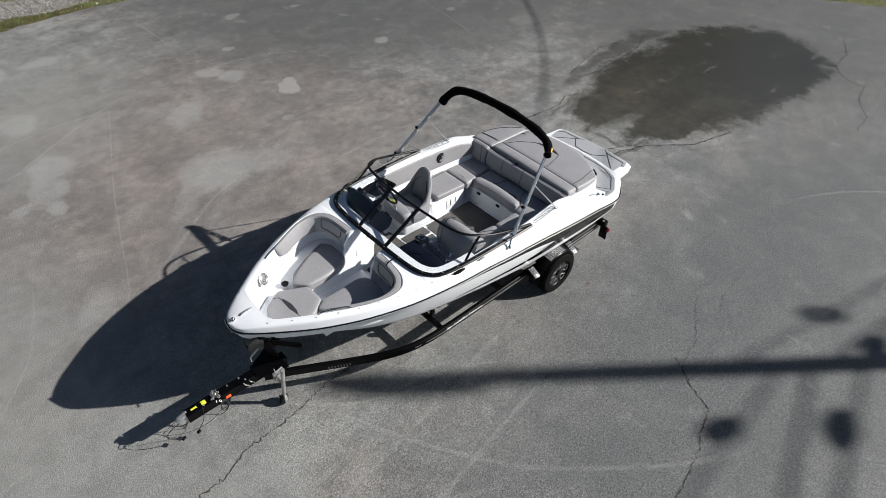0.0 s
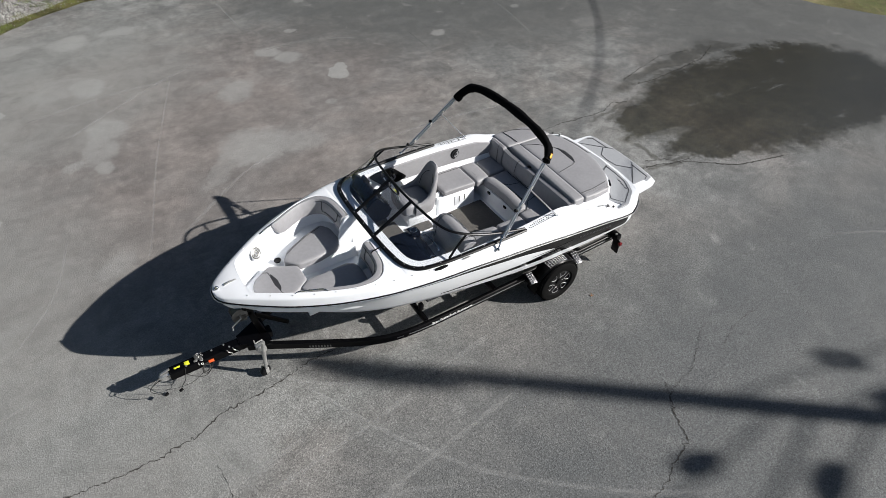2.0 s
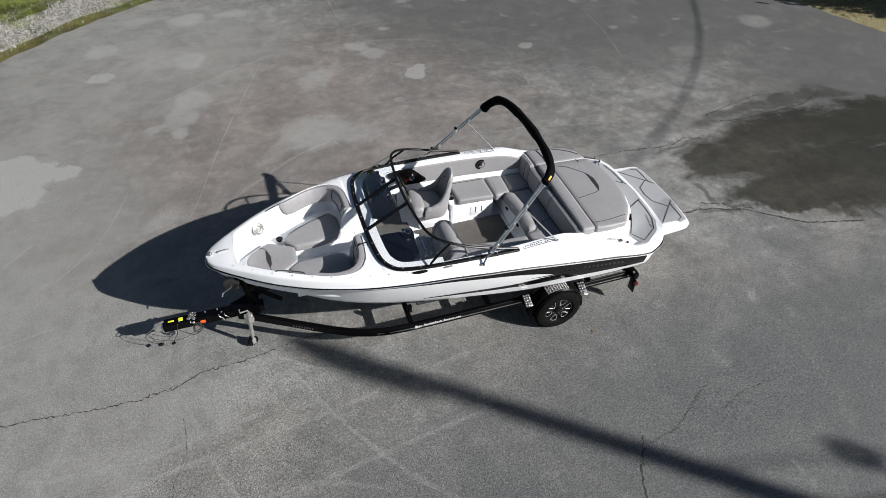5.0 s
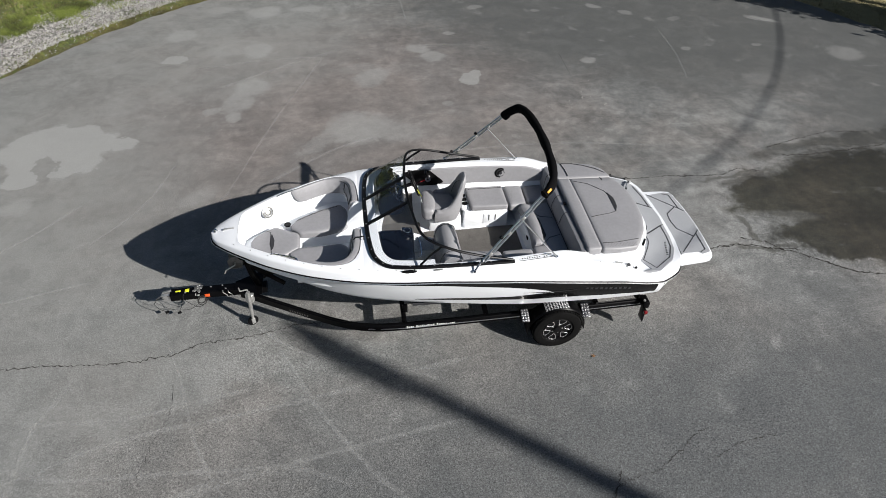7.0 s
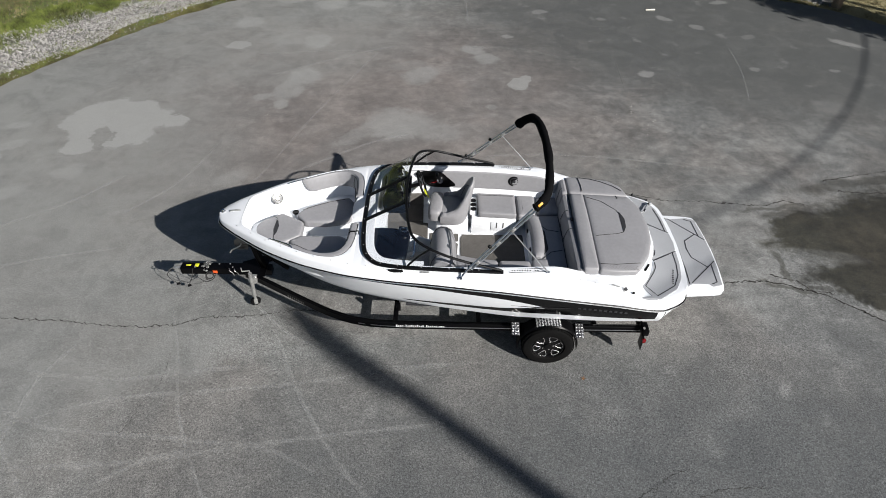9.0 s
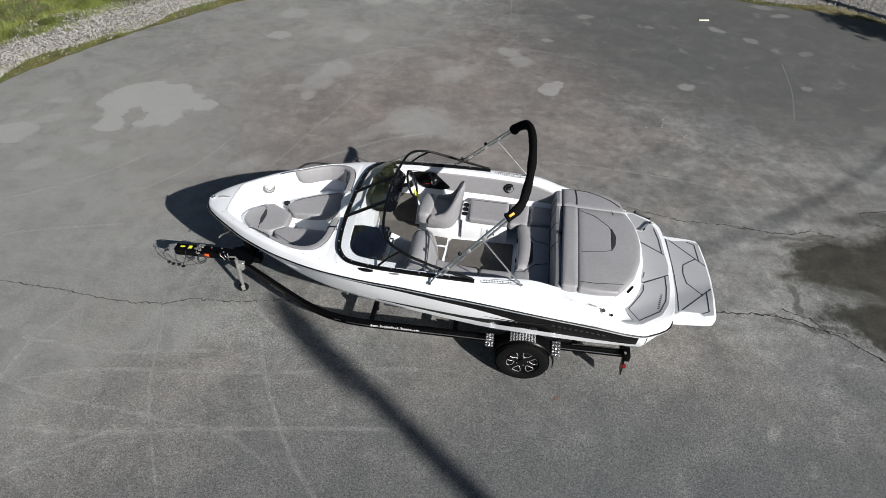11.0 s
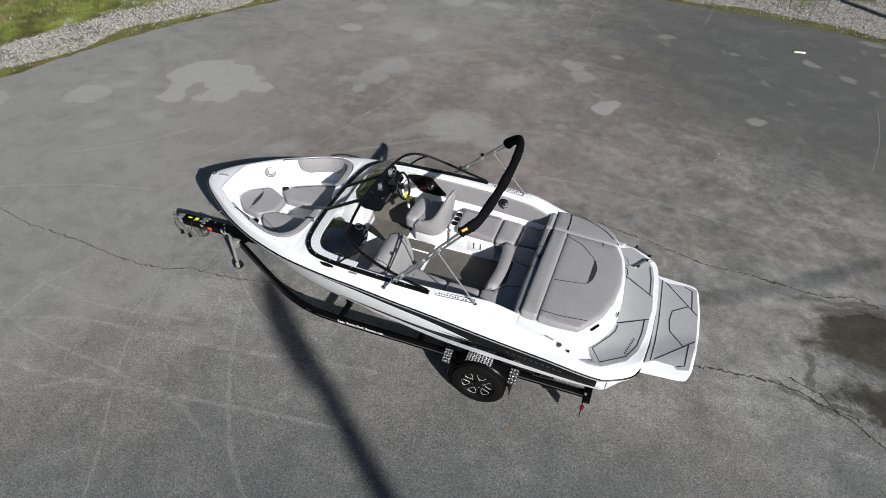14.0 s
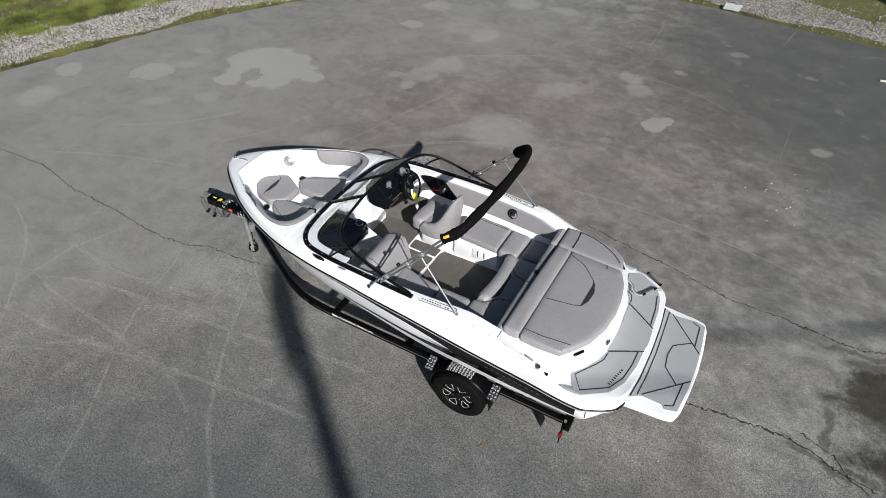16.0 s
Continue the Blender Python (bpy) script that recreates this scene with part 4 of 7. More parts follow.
def build_hull(boat):
    rows = []
    for x in stations(0.045, 6.02, 70, KNOTS):
        half = [hull_point(x, f / 8) for f in range(9)]
        yc, zc = half[-1][1], half[-1][2]
        zk = min(hermite(KEEL_Z, x), zc)
        half += [(x, yc * 0.97, zc - 0.015), (x, yc * 0.55, zc + (zk - zc) * 0.52), (x, 0.0, zk)]
        rows.append(half)
    bm = bmesh.new()
    both(bm, rows)
    hull = part("hull", bm, GEL, boat, "glossy white fibreglass hull")

    def band(name, top, low, x0, x1, material, off, label):
        for s in (1, -1):
            bm2 = bmesh.new()
            rows2 = []
            for x in stations(x0, x1, 44, (4.0, 4.1, 4.15, 4.165, 4.18)):
                r = []
                for k in range(7):
                    f = hermite(top, x) + (hermite(low, x) - hermite(top, x)) * k / 6
                    p = hull_point(x, f)
                    r.append((p[0], s * (p[1] + off), p[2]))
                rows2.append(r)
            loft(bm2, rows2)
            part(name, bm2, material, hull, label)

    band("upper_stripe", [(0.1, 0.0), (5.66, 0.0)], [(0.1, 0.05), (1.2, 0.07), (2.2, 0.10), (2.9, 0.16), (3.6, 0.23), (4.0, 0.33), (4.15, 0.42), (4.18, 0.70), (4.45, 0.70), (5.2, 0.70), (5.66, 0.72)], 0.1, 5.66, BLACKGEL, 0.003, "black stripe under the rub rail")
    band("lower_stripe", [(2.45, 0.79), (2.9, 0.71), (3.6, 0.61), (4.15, 0.45), (4.2, 0.45)], [(2.45, 0.82), (2.9, 0.80), (3.6, 0.755), (4.1, 0.72), (4.2, 0.70)], 2.45, 4.18, BLACKGEL, 0.004, "tapering black accent stripe")
    band("fade_graphic", [(3.75, 0.44), (4.05, 0.40), (4.45, 0.30)], [(3.75, 0.445), (4.05, 0.44), (4.45, 0.34)], 3.75, 4.45, SILVER, 0.006, "silver fade graphic at the stripe's tip")
    for s in (1, -1):
        bm = bmesh.new()
        a, b = Vector(hull_point(4.55, 0.32)), Vector(hull_point(5.25, 0.36))
        u = Vector(hull_point(4.55, 0.12)) - a
        a.y, b.y, u.y = s * (a.y + 0.006), s * (b.y + 0.006), s * u.y
        bars(bm, a, b - a, u, [0.032] * 10, 0.036, 0.03, 0.002 * s)
        pieces("hull_letter", bm, GREYP, hull, smooth=False)
    # rub rail: black rubber with a bright insert
    line = []
    for x in stations(0.045, 6.02, 80, KNOTS):
        line.append((x, hermite(RUB_Y, x) + 0.006, hermite(RUB_Z, x) - 0.004))
    loop = [Vector(p) for p in line] + [Vector((p[0], -p[1], p[2])) for p in line[-2:0:-1]]
    keep = [loop[0]]
    for p in loop[1:]:
        if (p - keep[-1]).length > 0.02:
            keep.append(p)
    bm = bmesh.new()
    sweep(bm, keep, rect(0.024, 0.026, 0.008), closed=True)
    part("rub_rail", bm, PLASTIC, boat, "black rubber rub rail")
    bm = bmesh.new()
    grown = [Vector((p.x - (0.012 if p.x < 0.1 else 0) + (0.014 if p.x > 5.98 else 0), p.y * (1 + 0.014 / max(abs(p.y), 0.2)), p.z)) for p in keep]
    sweep(bm, grown, disc(0.006, 6), closed=True)
    part("rub_rail_insert", bm, ALU, boat, "bright insert in the rub rail")


def build_deck(boat):
    bm = bmesh.new()
    rows = []
    for x in stations(0.045, 0.375, 14, KNOTS):
        o = side_outer(x)
        y0, z0 = o[-1]
        rows.append([(x, y, z) for y, z in o] + [(x, y0 * (1 - k / 5), z0 + 0.012 * math.sin(k / 5 * math.pi / 2)) for k in range(1, 6)])
    both(bm, rows)
    rows = []
    for x in stations(0.375, 4.6, 90, KNOTS):
        o = side_outer(x)
        y0, z0 = o[-1]
        yi, zi = min(hermite(OPEN_Y, x), y0 - 0.01), hermite(OPEN_Z, x)
        mid = [(y0 + (yi - y0) * k / 5, z0 + (zi - z0) * math.sin(k / 5 * math.pi / 2)) for k in range(1, 5)]
        lip = [(yi + 0.012, zi), (yi + 0.003, zi - 0.003), (max(yi - 0.006, 0), zi - 0.014), (max(yi - 0.008, 0), zi - 0.04)]
        rows.append([(x, y, z) for y, z in o + mid + lip])
    both(bm, rows)
    rows = []
    for x in stations(4.6, 6.02, 40, KNOTS):
        o = side_outer(x)
        y0, z0 = o[-1]
        rise = -0.14 * max(0.0, min(1.0, (5.3 - x) / 0.3))
        rows.append([(x, y, z) for y, z in o] + [(x, y0 * (1 - k / 5), z0 + rise * math.sin(k / 5 * math.pi / 2)) for k in range(1, 6)])
    both(bm, rows)
    deck = part("deck", bm, GEL, boat, "glossy white fibreglass deck", angle=26)

    # raised hatch under the sun pad
    bm = bmesh.new()
    pl = [(4.66, -0.95), (5.12, -0.95), (5.32, -0.84), (5.48, -0.64), (5.585, -0.32), (5.60, 0.1), (5.55, 0.45), (5.45, 0.72), (5.38, 0.86), (5.22, 0.97), (4.66, 1.02)]
    base = rounded(pl, 0.12, 4)
    rings = [[(q.x, q.y, 1.0) for q in inset(base, -0.05)], [(q.x, q.y, 1.05) for q in inset(base, -0.03)], [(q.x, q.y, 1.15) for q in inset(base, -0.015)], [(q.x, q.y, 1.28) for q in base], [(q.x, q.y, 1.31) for q in inset(base, 0.02)]]
    vs = loft(bm, rings, True)
    bm.faces.new(vs[-1])
    part("engine_hatch", bm, GEL, boat, "white moulded hatch under the sun pad")

    # bow well liner
    bm = bmesh.new()
    rows = []
    for x in stations(0.375, 1.875, 40, KNOTS):
        yi, zi = hermite(OPEN_Y, x), hermite(OPEN_Z, x)
        ys = 0.0 if x < 1.06 else min(0.17, (x - 1.055) * 4.0)
        yw = max(yi - 0.045, ys + 0.001)
        fl = 1.12 if ys == 0 else 0.93
        rows.append([(x, max(yi - 0.008, 0), zi - 0.04), (x, max(yi - 0.02, ys), 1.36), (x, max(yi - 0.03, ys), 1.2), (x, yw, 1.12), (x, ys, 1.12), (x, ys, fl), (x, 0.0, fl)])
    both(bm, rows)
    # bulkheads beside the walk-through
    for s in (1, -1):
        box(bm, (1.92, s * 0.555, 1.22), (0.07, 0.57, 0.58), 0.01)
    part("bow_liner", bm, LINER, boat, "white moulded bow well with steps")
    for s in (1, -1):
        bm = bmesh.new()
        prof = [(1.70, 0.90), (1.685, 1.14), (1.73, 1.38), (1.80, 1.515), (1.84, 1.535), (2.0, 1.545), (2.015, 0.78), (1.72, 0.78)]
        loft(bm, [[(x + c, s * y, z) for x, z in prof] for y, c in ((0.248, 0.006), (0.252, 0.0), (0.283, 0.0))], True, True)
        part("walkthrough_panel", bm, LINER, boat, "smooth white end panel beside the walk-through")

    # cockpit liner
    bm = bmesh.new()
    rows = []
    for x in stations(1.985, 4.6, 40, KNOTS):
        yi, zi = hermite(OPEN_Y, x), hermite(OPEN_Z, x)
        rows.append([(x, yi - 0.008, zi - 0.04), (x, yi - 0.012, 1.34), (x, yi - 0.02, 1.2), (x, yi - 0.06, 1.12), (x, min(yi - 0.07, hermite(CHINE_Y, x) - 0.05), 0.92), (x, min(yi - 0.12, hermite(CHINE_Y, x) * 0.74), 0.775), (x, 0.0, 0.775)])
    both(bm, rows)
    slab(bm, [(1.0, -0.27), (2.0, -0.27), (2.0, 0.27), (1.0, 0.27)], 0.70, 0.77)
    part("cockpit_liner", bm, LINER, boat, "white moulded cockpit liner")
    return deck


def seam(parent, pts, r=0.0035, name="piping"):
    bm = bmesh.new()
    tube(bm, pts, r, 6)
    return part(name, bm, SEAM, parent)


def build_bow_seats(boat):
    def pad(name, poly, z0, z1, material=VINYL, r=0.035, corner=0.05, lift=None, label=""):
        bm = bmesh.new()
        cushion(bm, poly, z0, z1, r, corner, lift)
        return part(name, bm, material, boat, label)

    front = pad("bow_filler_cushion", [(0.475, 0.02), (0.53, 0.135), (0.765, 0.285), (1.08, 0.115), (1.085, -0.165), (0.90, -0.305), (0.64, -0.24), (0.49, -0.09)], 1.12, 1.225, r=0.03, corner=0.045, label="grey vinyl bow cushion with a charcoal insert")
    bm = bmesh.new()
    slab(bm, rounded([(0.735, 0.14), (0.775, 0.0), (0.77, -0.14), (0.745, -0.195), (0.715, -0.07), (0.718, 0.05)], 0.02), 1.225, 1.231)
    part("insert", bm, CHARCOAL, front, "charcoal textured insert")
    seam(front, [(0.66, 0.20, 1.229), (0.72, 0.16, 1.2305), (0.722, 0.05, 1.2305), (0.722, -0.07, 1.2305), (0.745, -0.20, 1.2295), (0.755, -0.255, 1.227)])
    for s in (1, -1):
        inner = 0.105 if s > 0 else -0.165
        seat = pad("bow_seat_cushion", [(0.95, s * 0.26), (1.06, s * 0.42), (1.35, s * 0.57), (1.61, s * 0.66), (1.70, s * 0.54), (1.715, s * 0.33), (1.69, s * 0.21), (1.60, s * 0.155), (1.36, inner), (1.09, inner)], 1.12, 1.225, r=0.03, corner=0.045, label="grey vinyl bow seat cushion")
        seam(seat, [(1.03, s * 0.345, 1.2295), (1.18, s * 0.435, 1.2315), (1.35, s * 0.52, 1.2315), (1.58, s * 0.60, 1.2295)])
        # bolster along the coaming that wraps round the corner into the backrest
        side = [(1.0 + 0.1 * k, hermite(OPEN_Y, 1.0 + 0.1 * k) - 0.012, 0) for k in range(6)]
        path = spline(side + [(1.60, 0.863, 0), (1.70, 0.838, 0), (1.775, 0.765, 0), (1.825, 0.65, 0), (1.845, 0.50, 0), (1.85, 0.38, 0), (1.85, 0.285, 0)], 4)
        split = min(range(len(path)), key=lambda i: (path[i] - Vector((1.66, 0.85, 0))).length)

        def section(i):
            """How the padding stands off the wall: rows of (off, z), with the way inward."""
            q = path[i]
            t = (path[min(i + 1, len(path) - 1)] - path[max(i - 1, 0)]).normalized()
            way = Vector((t.y, -t.x, 0))
            aft = max(0.0, min(1.0, (q.x - 1.45) / 0.25))
            front = 0.2 + 0.8 * math.sqrt(1 - (1 - min(1.0, i / 6.0)) ** 2)
            top = hermite(OPEN_Z, q.x) + 0.004 + 0.006 * aft
            tall = 0.205 * front
            deep = (0.066 + 0.054 * aft) * front
            prof = [(-0.006, top - 0.004), (deep * 0.18, top + 0.003), (deep * 0.46, top), (deep * 0.62, top - 0.018), (deep * 0.78, top - tall * 0.45), (deep, top - tall * 0.88), (deep * 0.94, top - tall), (deep * 0.5, top - tall - 0.012), (-0.006, top - tall)]
            return q, way, prof

        for i0, i1, name, label in ((0, split, "side_bolster", "pale grey vinyl bolster on the bow coaming"), (split, len(path) - 1, "bow_backrest", "grey vinyl bow backrest with a stitched panel")):
            bm = bmesh.new()
            rows = []
            for i in range(i0, i1 + 1):
                q, way, prof = section(i)
                rows.append([(q.x + way.x * o, s * (q.y + way.y * o), z) for o, z in prof])
            loft(bm, rows, True, True)
            back = part(name, bm, VINYL, boat, label)
            if name == "bow_backrest":
                def on_back(i, f):
                    q, way, prof = section(i)
                    (o0, z0), (o1, z1) = prof[3], prof[5]
                    o, z = o0 + (o1 - o0) * f + 0.0035, z0 + (z1 - z0) * f
                    return (q.x + way.x * o, s * (q.y + way.y * o), z)

                n0, n1 = i0 + int((i1 - i0) * 0.30), i0 + int((i1 - i0) * 0.86)
                seam(back, [on_back(n0, 0.0)] + [on_back(n0, f) for f in (0.3, 0.6)] + [on_back(k, 0.82) for k in range(n0 + 1, n1)] + [on_back(n1, f) for f in (0.6, 0.3)] + [on_back(n1, 0.0)], 0.0045)
                seam(back, [on_back(k, 0.03) for k in range(i0 + 1, i1)], 0.003)
    # speakers and drink holders
    for s in (1, -1):
        x = 0.69
        y = hermite(OPEN_Y, x) - 0.062
        turn = (s * 66, 0, s * 35)
        m = pose(x, s * y, 1.362, *turn)
        bm = bmesh.new()
        cyl(bm, m @ Vector((0, 0, 0.0)), 0.076, 0.016, turn, 32, bevel=0.004)
        sp = part("speaker", bm, ZINC, boat, "round brushed metal speaker grille")
        for r, mt in ((0.066, DULL), (0.050, ALU), (0.034, DULL)):
            bm = bmesh.new()
            ring(bm, m @ Vector((0, 0, 0.008)), r, 0.005, turn, 28)
            ring(bm, m @ Vector((0, 0, -0.008)), r, 0.005, turn, 28)
            part("grille_ring", bm, mt, sp)
        bm = bmesh.new()
        cyl(bm, m @ Vector((0, 0, 0.0)), 0.02, 0.026, turn, 20)
        part("speaker_cone", bm, ALU, sp)
        bm = bmesh.new()
        ring(bm, (0.915, s * 0.375, 1.165), 0.038, 0.007, n=20)
        cyl(bm, (0.915, s * 0.375, 1.155), 0.035, 0.02, n=20)
        part("drink_holder", bm, PLASTIC, boat, "black recessed drink holder")


def build_bow_fittings(boat):
    for s in (1, -1):
        bm = bmesh.new()
        a = [(0.80, 0.60), (0.835, 0.607), (0.95, 0.66), (1.09, 0.725), (1.125, 0.775)]
        zs = [1.49, 1.512, 1.52, 1.518, 1.495]
        tube(bm, spline([(x, s * (y - 0.035), z - (0.016 if s > 0 else 0.004)) for (x, y), z in zip(a, zs)], 5), 0.010, 8)
        part("grab_rail", bm, CHROME, boat, "short stainless bow grab rail")
        bm = bmesh.new()
        slab(bm, rounded([(2.29, s * 1.078), (2.36, s * 1.102), (2.45, s * 1.098), (2.475, s * 1.09), (2.40, s * 1.068), (2.31, s * 1.07)], 0.012), 1.495, 1.519)
        part("vent_louvre", bm, PLASTIC, boat, "black side vent")
        bm = bmesh.new()
        box(bm, (2.72, s * 1.10, 1.508), (0.10, 0.022, 0.010), 0.004)
        part("deck_cleat", bm, ZINC, boat, "flush folding cleat")
        bm = bmesh.new()
        for k in range(11):
            x = 0.35 + k * 0.21
            y = hermite(RUB_Y, x) - hermite(TOP_IN, x) - 0.012
            cyl(bm, (x, s * y, hermite(TOP_Z, x) + 0.007), 0.0055, 0.006, n=8)
        for k in range(5):
            x = 4.35 + k * 0.18
            cyl(bm, (x, s * (hermite(RUB_Y, x) - 0.11), hermite(TOP_Z, x) + 0.009), 0.005, 0.006, n=8)
        pieces("snap_stud", bm, ZINC, boat, "small bright cover snap stud")
        # fuel filler, vent and stern cleat
        bm = bmesh.new()
        cyl(bm, (5.087, s * 1.052, 1.226), 0.031, 0.016, (s * -28, 8, 0), 24, bevel=0.004)
        cap = part("fuel_filler" if s < 0 else "deck_plate", bm, ZINC, boat, "round polished deck filler cap")
        bm = bmesh.new()
        cyl(bm, (5.087, s * 1.048, 1.237), 0.023, 0.012, (s * -28, 8, 0), 16)
        part("cap_key", bm, GREYP, cap, "dark recessed centre")
        bm = bmesh.new()
        cyl(bm, (5.19, s * 1.06, 1.188), 0.015, 0.014, (s * -28, 8, 0), 14)
        part("deck_vent", bm, PLASTIC, boat, "small round vent")
        bm = bmesh.new()
        box(bm, (4.97, s * 1.02, 1.268), (0.10, 0.024, 0.010), 0.004, (0, 14, s * 3))
        part("stern_cleat", bm, ZINC, boat, "pull-up stern cleat")
        bm = bmesh.new()
        box(bm, (5.395, s * 0.735, 1.30), (0.13, 0.03, 0.03), 0.012, (0, 0, s * -57))
        part("grab_slot", bm, PLASTIC, boat, "dark recessed hand grip")
        # label plate beside the cockpit
        bm = bmesh.new()
        outline = rounded([(3.69, s * 1.015), (4.12, s * 0.985), (4.12, s * 1.04), (3.69, s * 1.07)], 0.012)
        ribbon(bm, [(q.x, q.y) for q in outline], 0.005, 1.5 - 0.004, True)
        lab = part("badge_outline", bm, GREYP, boat, "thin grey outline of a side badge")
        bm = bmesh.new()
        bars(bm, (3.72, s * 1.045 if s < 0 else 1.03, 1.497), (1, s * -0.05, -0.02), (0, 1, 0), [0.018] * 8 + [0, 0.018, 0.018], 0.012, 0.018, 0.002)
        pieces("badge_letter", bm, PLASTIC, lab, smooth=False)
    bm = bmesh.new()
    cyl(bm, (0.10, 0.0, 1.455), 0.028, 0.03, n=20, bevel=0.006)
    cyl(bm, (0.10, 0.0, 1.477), 0.02, 0.02, n=16, r2=0.012)
    part("bow_light", bm, CHROME, boat, "small chrome bow light")
    bm = bmesh.new()
    tube(bm, spline([(0.19, -0.01, 1.472), (0.21, -0.01, 1.482), (0.26, -0.005, 1.486), (0.31, 0, 1.482), (0.33, 0, 1.474)], 4), 0.010, 8)
    part("bow_cleat", bm, ZINC, boat, "flush bow cleat")
    bm = bmesh.new()
    tube(bm, [(1.90, -0.52, 1.56), (1.90, -0.50, 1.60), (1.80, -0.50, 1.585), (1.78, -0.5, 1.56)], 0.008, 8)
    part("windshield_latch", bm, PLASTIC, boat, "black latch arm of the walk-through")


WS_BASE = [(3.62, 1.075, 1.508), (3.2, 1.072, 1.517), (2.8, 1.06, 1.521), (2.45, 1.04, 1.524), (2.2, 1.0, 1.527), (2.08, 0.93, 1.533), (2.0, 0.8, 1.543), (1.965, 0.6, 1.553), (1.945, 0.3, 1.562), (1.942, 0.0, 1.564)]
WS_TOP = [(3.60, 1.072, 1.535), (3.3, 1.065, 1.61), (3.0, 1.045, 1.70), (2.78, 1.0, 1.775), (2.63, 0.92, 1.82), (2.55, 0.80, 1.845), (2.51, 0.62, 1.86), (2.49, 0.45, 1.868), (2.475, 0.3, 1.875), (2.465, 0.0, 1.88)]


def build_windshield(boat):
    base = WS_BASE + [(x, -y, z) for x, y, z in WS_BASE[-2::-1]]
    top = WS_TOP + [(x, -y, z) for x, y, z in WS_TOP[-2::-1]]
    bl, tl = spline(base, 6), spline(top, 6)
    shield = tagged(new("windshield"), "black-framed wraparound windshield with clear panes")
    shield.parent = boat
    bm = bmesh.new()
    sweep(bm, bl, rect(0.055, 0.032, 0.01))
    part("base_frame", bm, FRAME_BLK, shield, "black lower frame with rivets")
    bm = bmesh.new()
    sweep(bm, [p - Vector((0, 0, 0.014)) - Vector((p.x - 3.0, p.y, 0)).normalized() * 0.078 for p in bl[14:-14]], rect(0.115, 0.02, 0.006))
    part("inner_trim", bm, GEL, shield, "white inner trim of the windshield")
    bm = bmesh.new()
    sweep(bm, tl, rect(0.032, 0.026, 0.008))
    part("top_frame", bm, FRAME_BLK, shield, "black upper frame")
    bm = bmesh.new()
    for p in bl[4:-4:5]:
        cyl(bm, (p.x, p.y, p.z + 0.018), 0.007, 0.006, n=8)
    pieces("rivet", bm, ZINC, shield, "bright rivet")
    n = len(bl)
    i1 = min(range(n), key=lambda i: abs(bl[i].y - 0.26) + (bl[i].x > 2.0) * 9)
    i2 = n - 1 - i1
    for i in (i1, i2):
        bm = bmesh.new()
        sweep(bm, [bl[i], bl[i].lerp(tl[i], 0.5), tl[i]], rect(0.045, 0.03, 0.008), up=(1, 0, 0))
        part("post", bm, FRAME_BLK, shield)
    for s in (1, -1):
        bm = bmesh.new()
        sweep(bm, [(2.52, s * 1.035, 1.55), (2.64, s * 1.015, 1.67), (2.78, s * 0.995, 1.775)], rect(0.03, 0.02, 0.006), up=(1, 0, 0))
        part("side_post", bm, FRAME_BLK, shield)
    for a, b in ((2, i1), (i1, i2), (i2, n - 3)):
        bm = bmesh.new()
        rows = [[bl[i].lerp(tl[i], k / 6) for k in range(7)] for i in range(a, b + 1)]
        inner = [[p + Vector((0.005, -0.004 * (1 if p.y > 0 else -1), -0.001)) for p in r] for r in rows]
        loft(bm, rows)
        loft(bm, inner)
        pane = part("pane", bm, GLASS, shield, "clear windshield pane")
        pane.visible_shadow = False


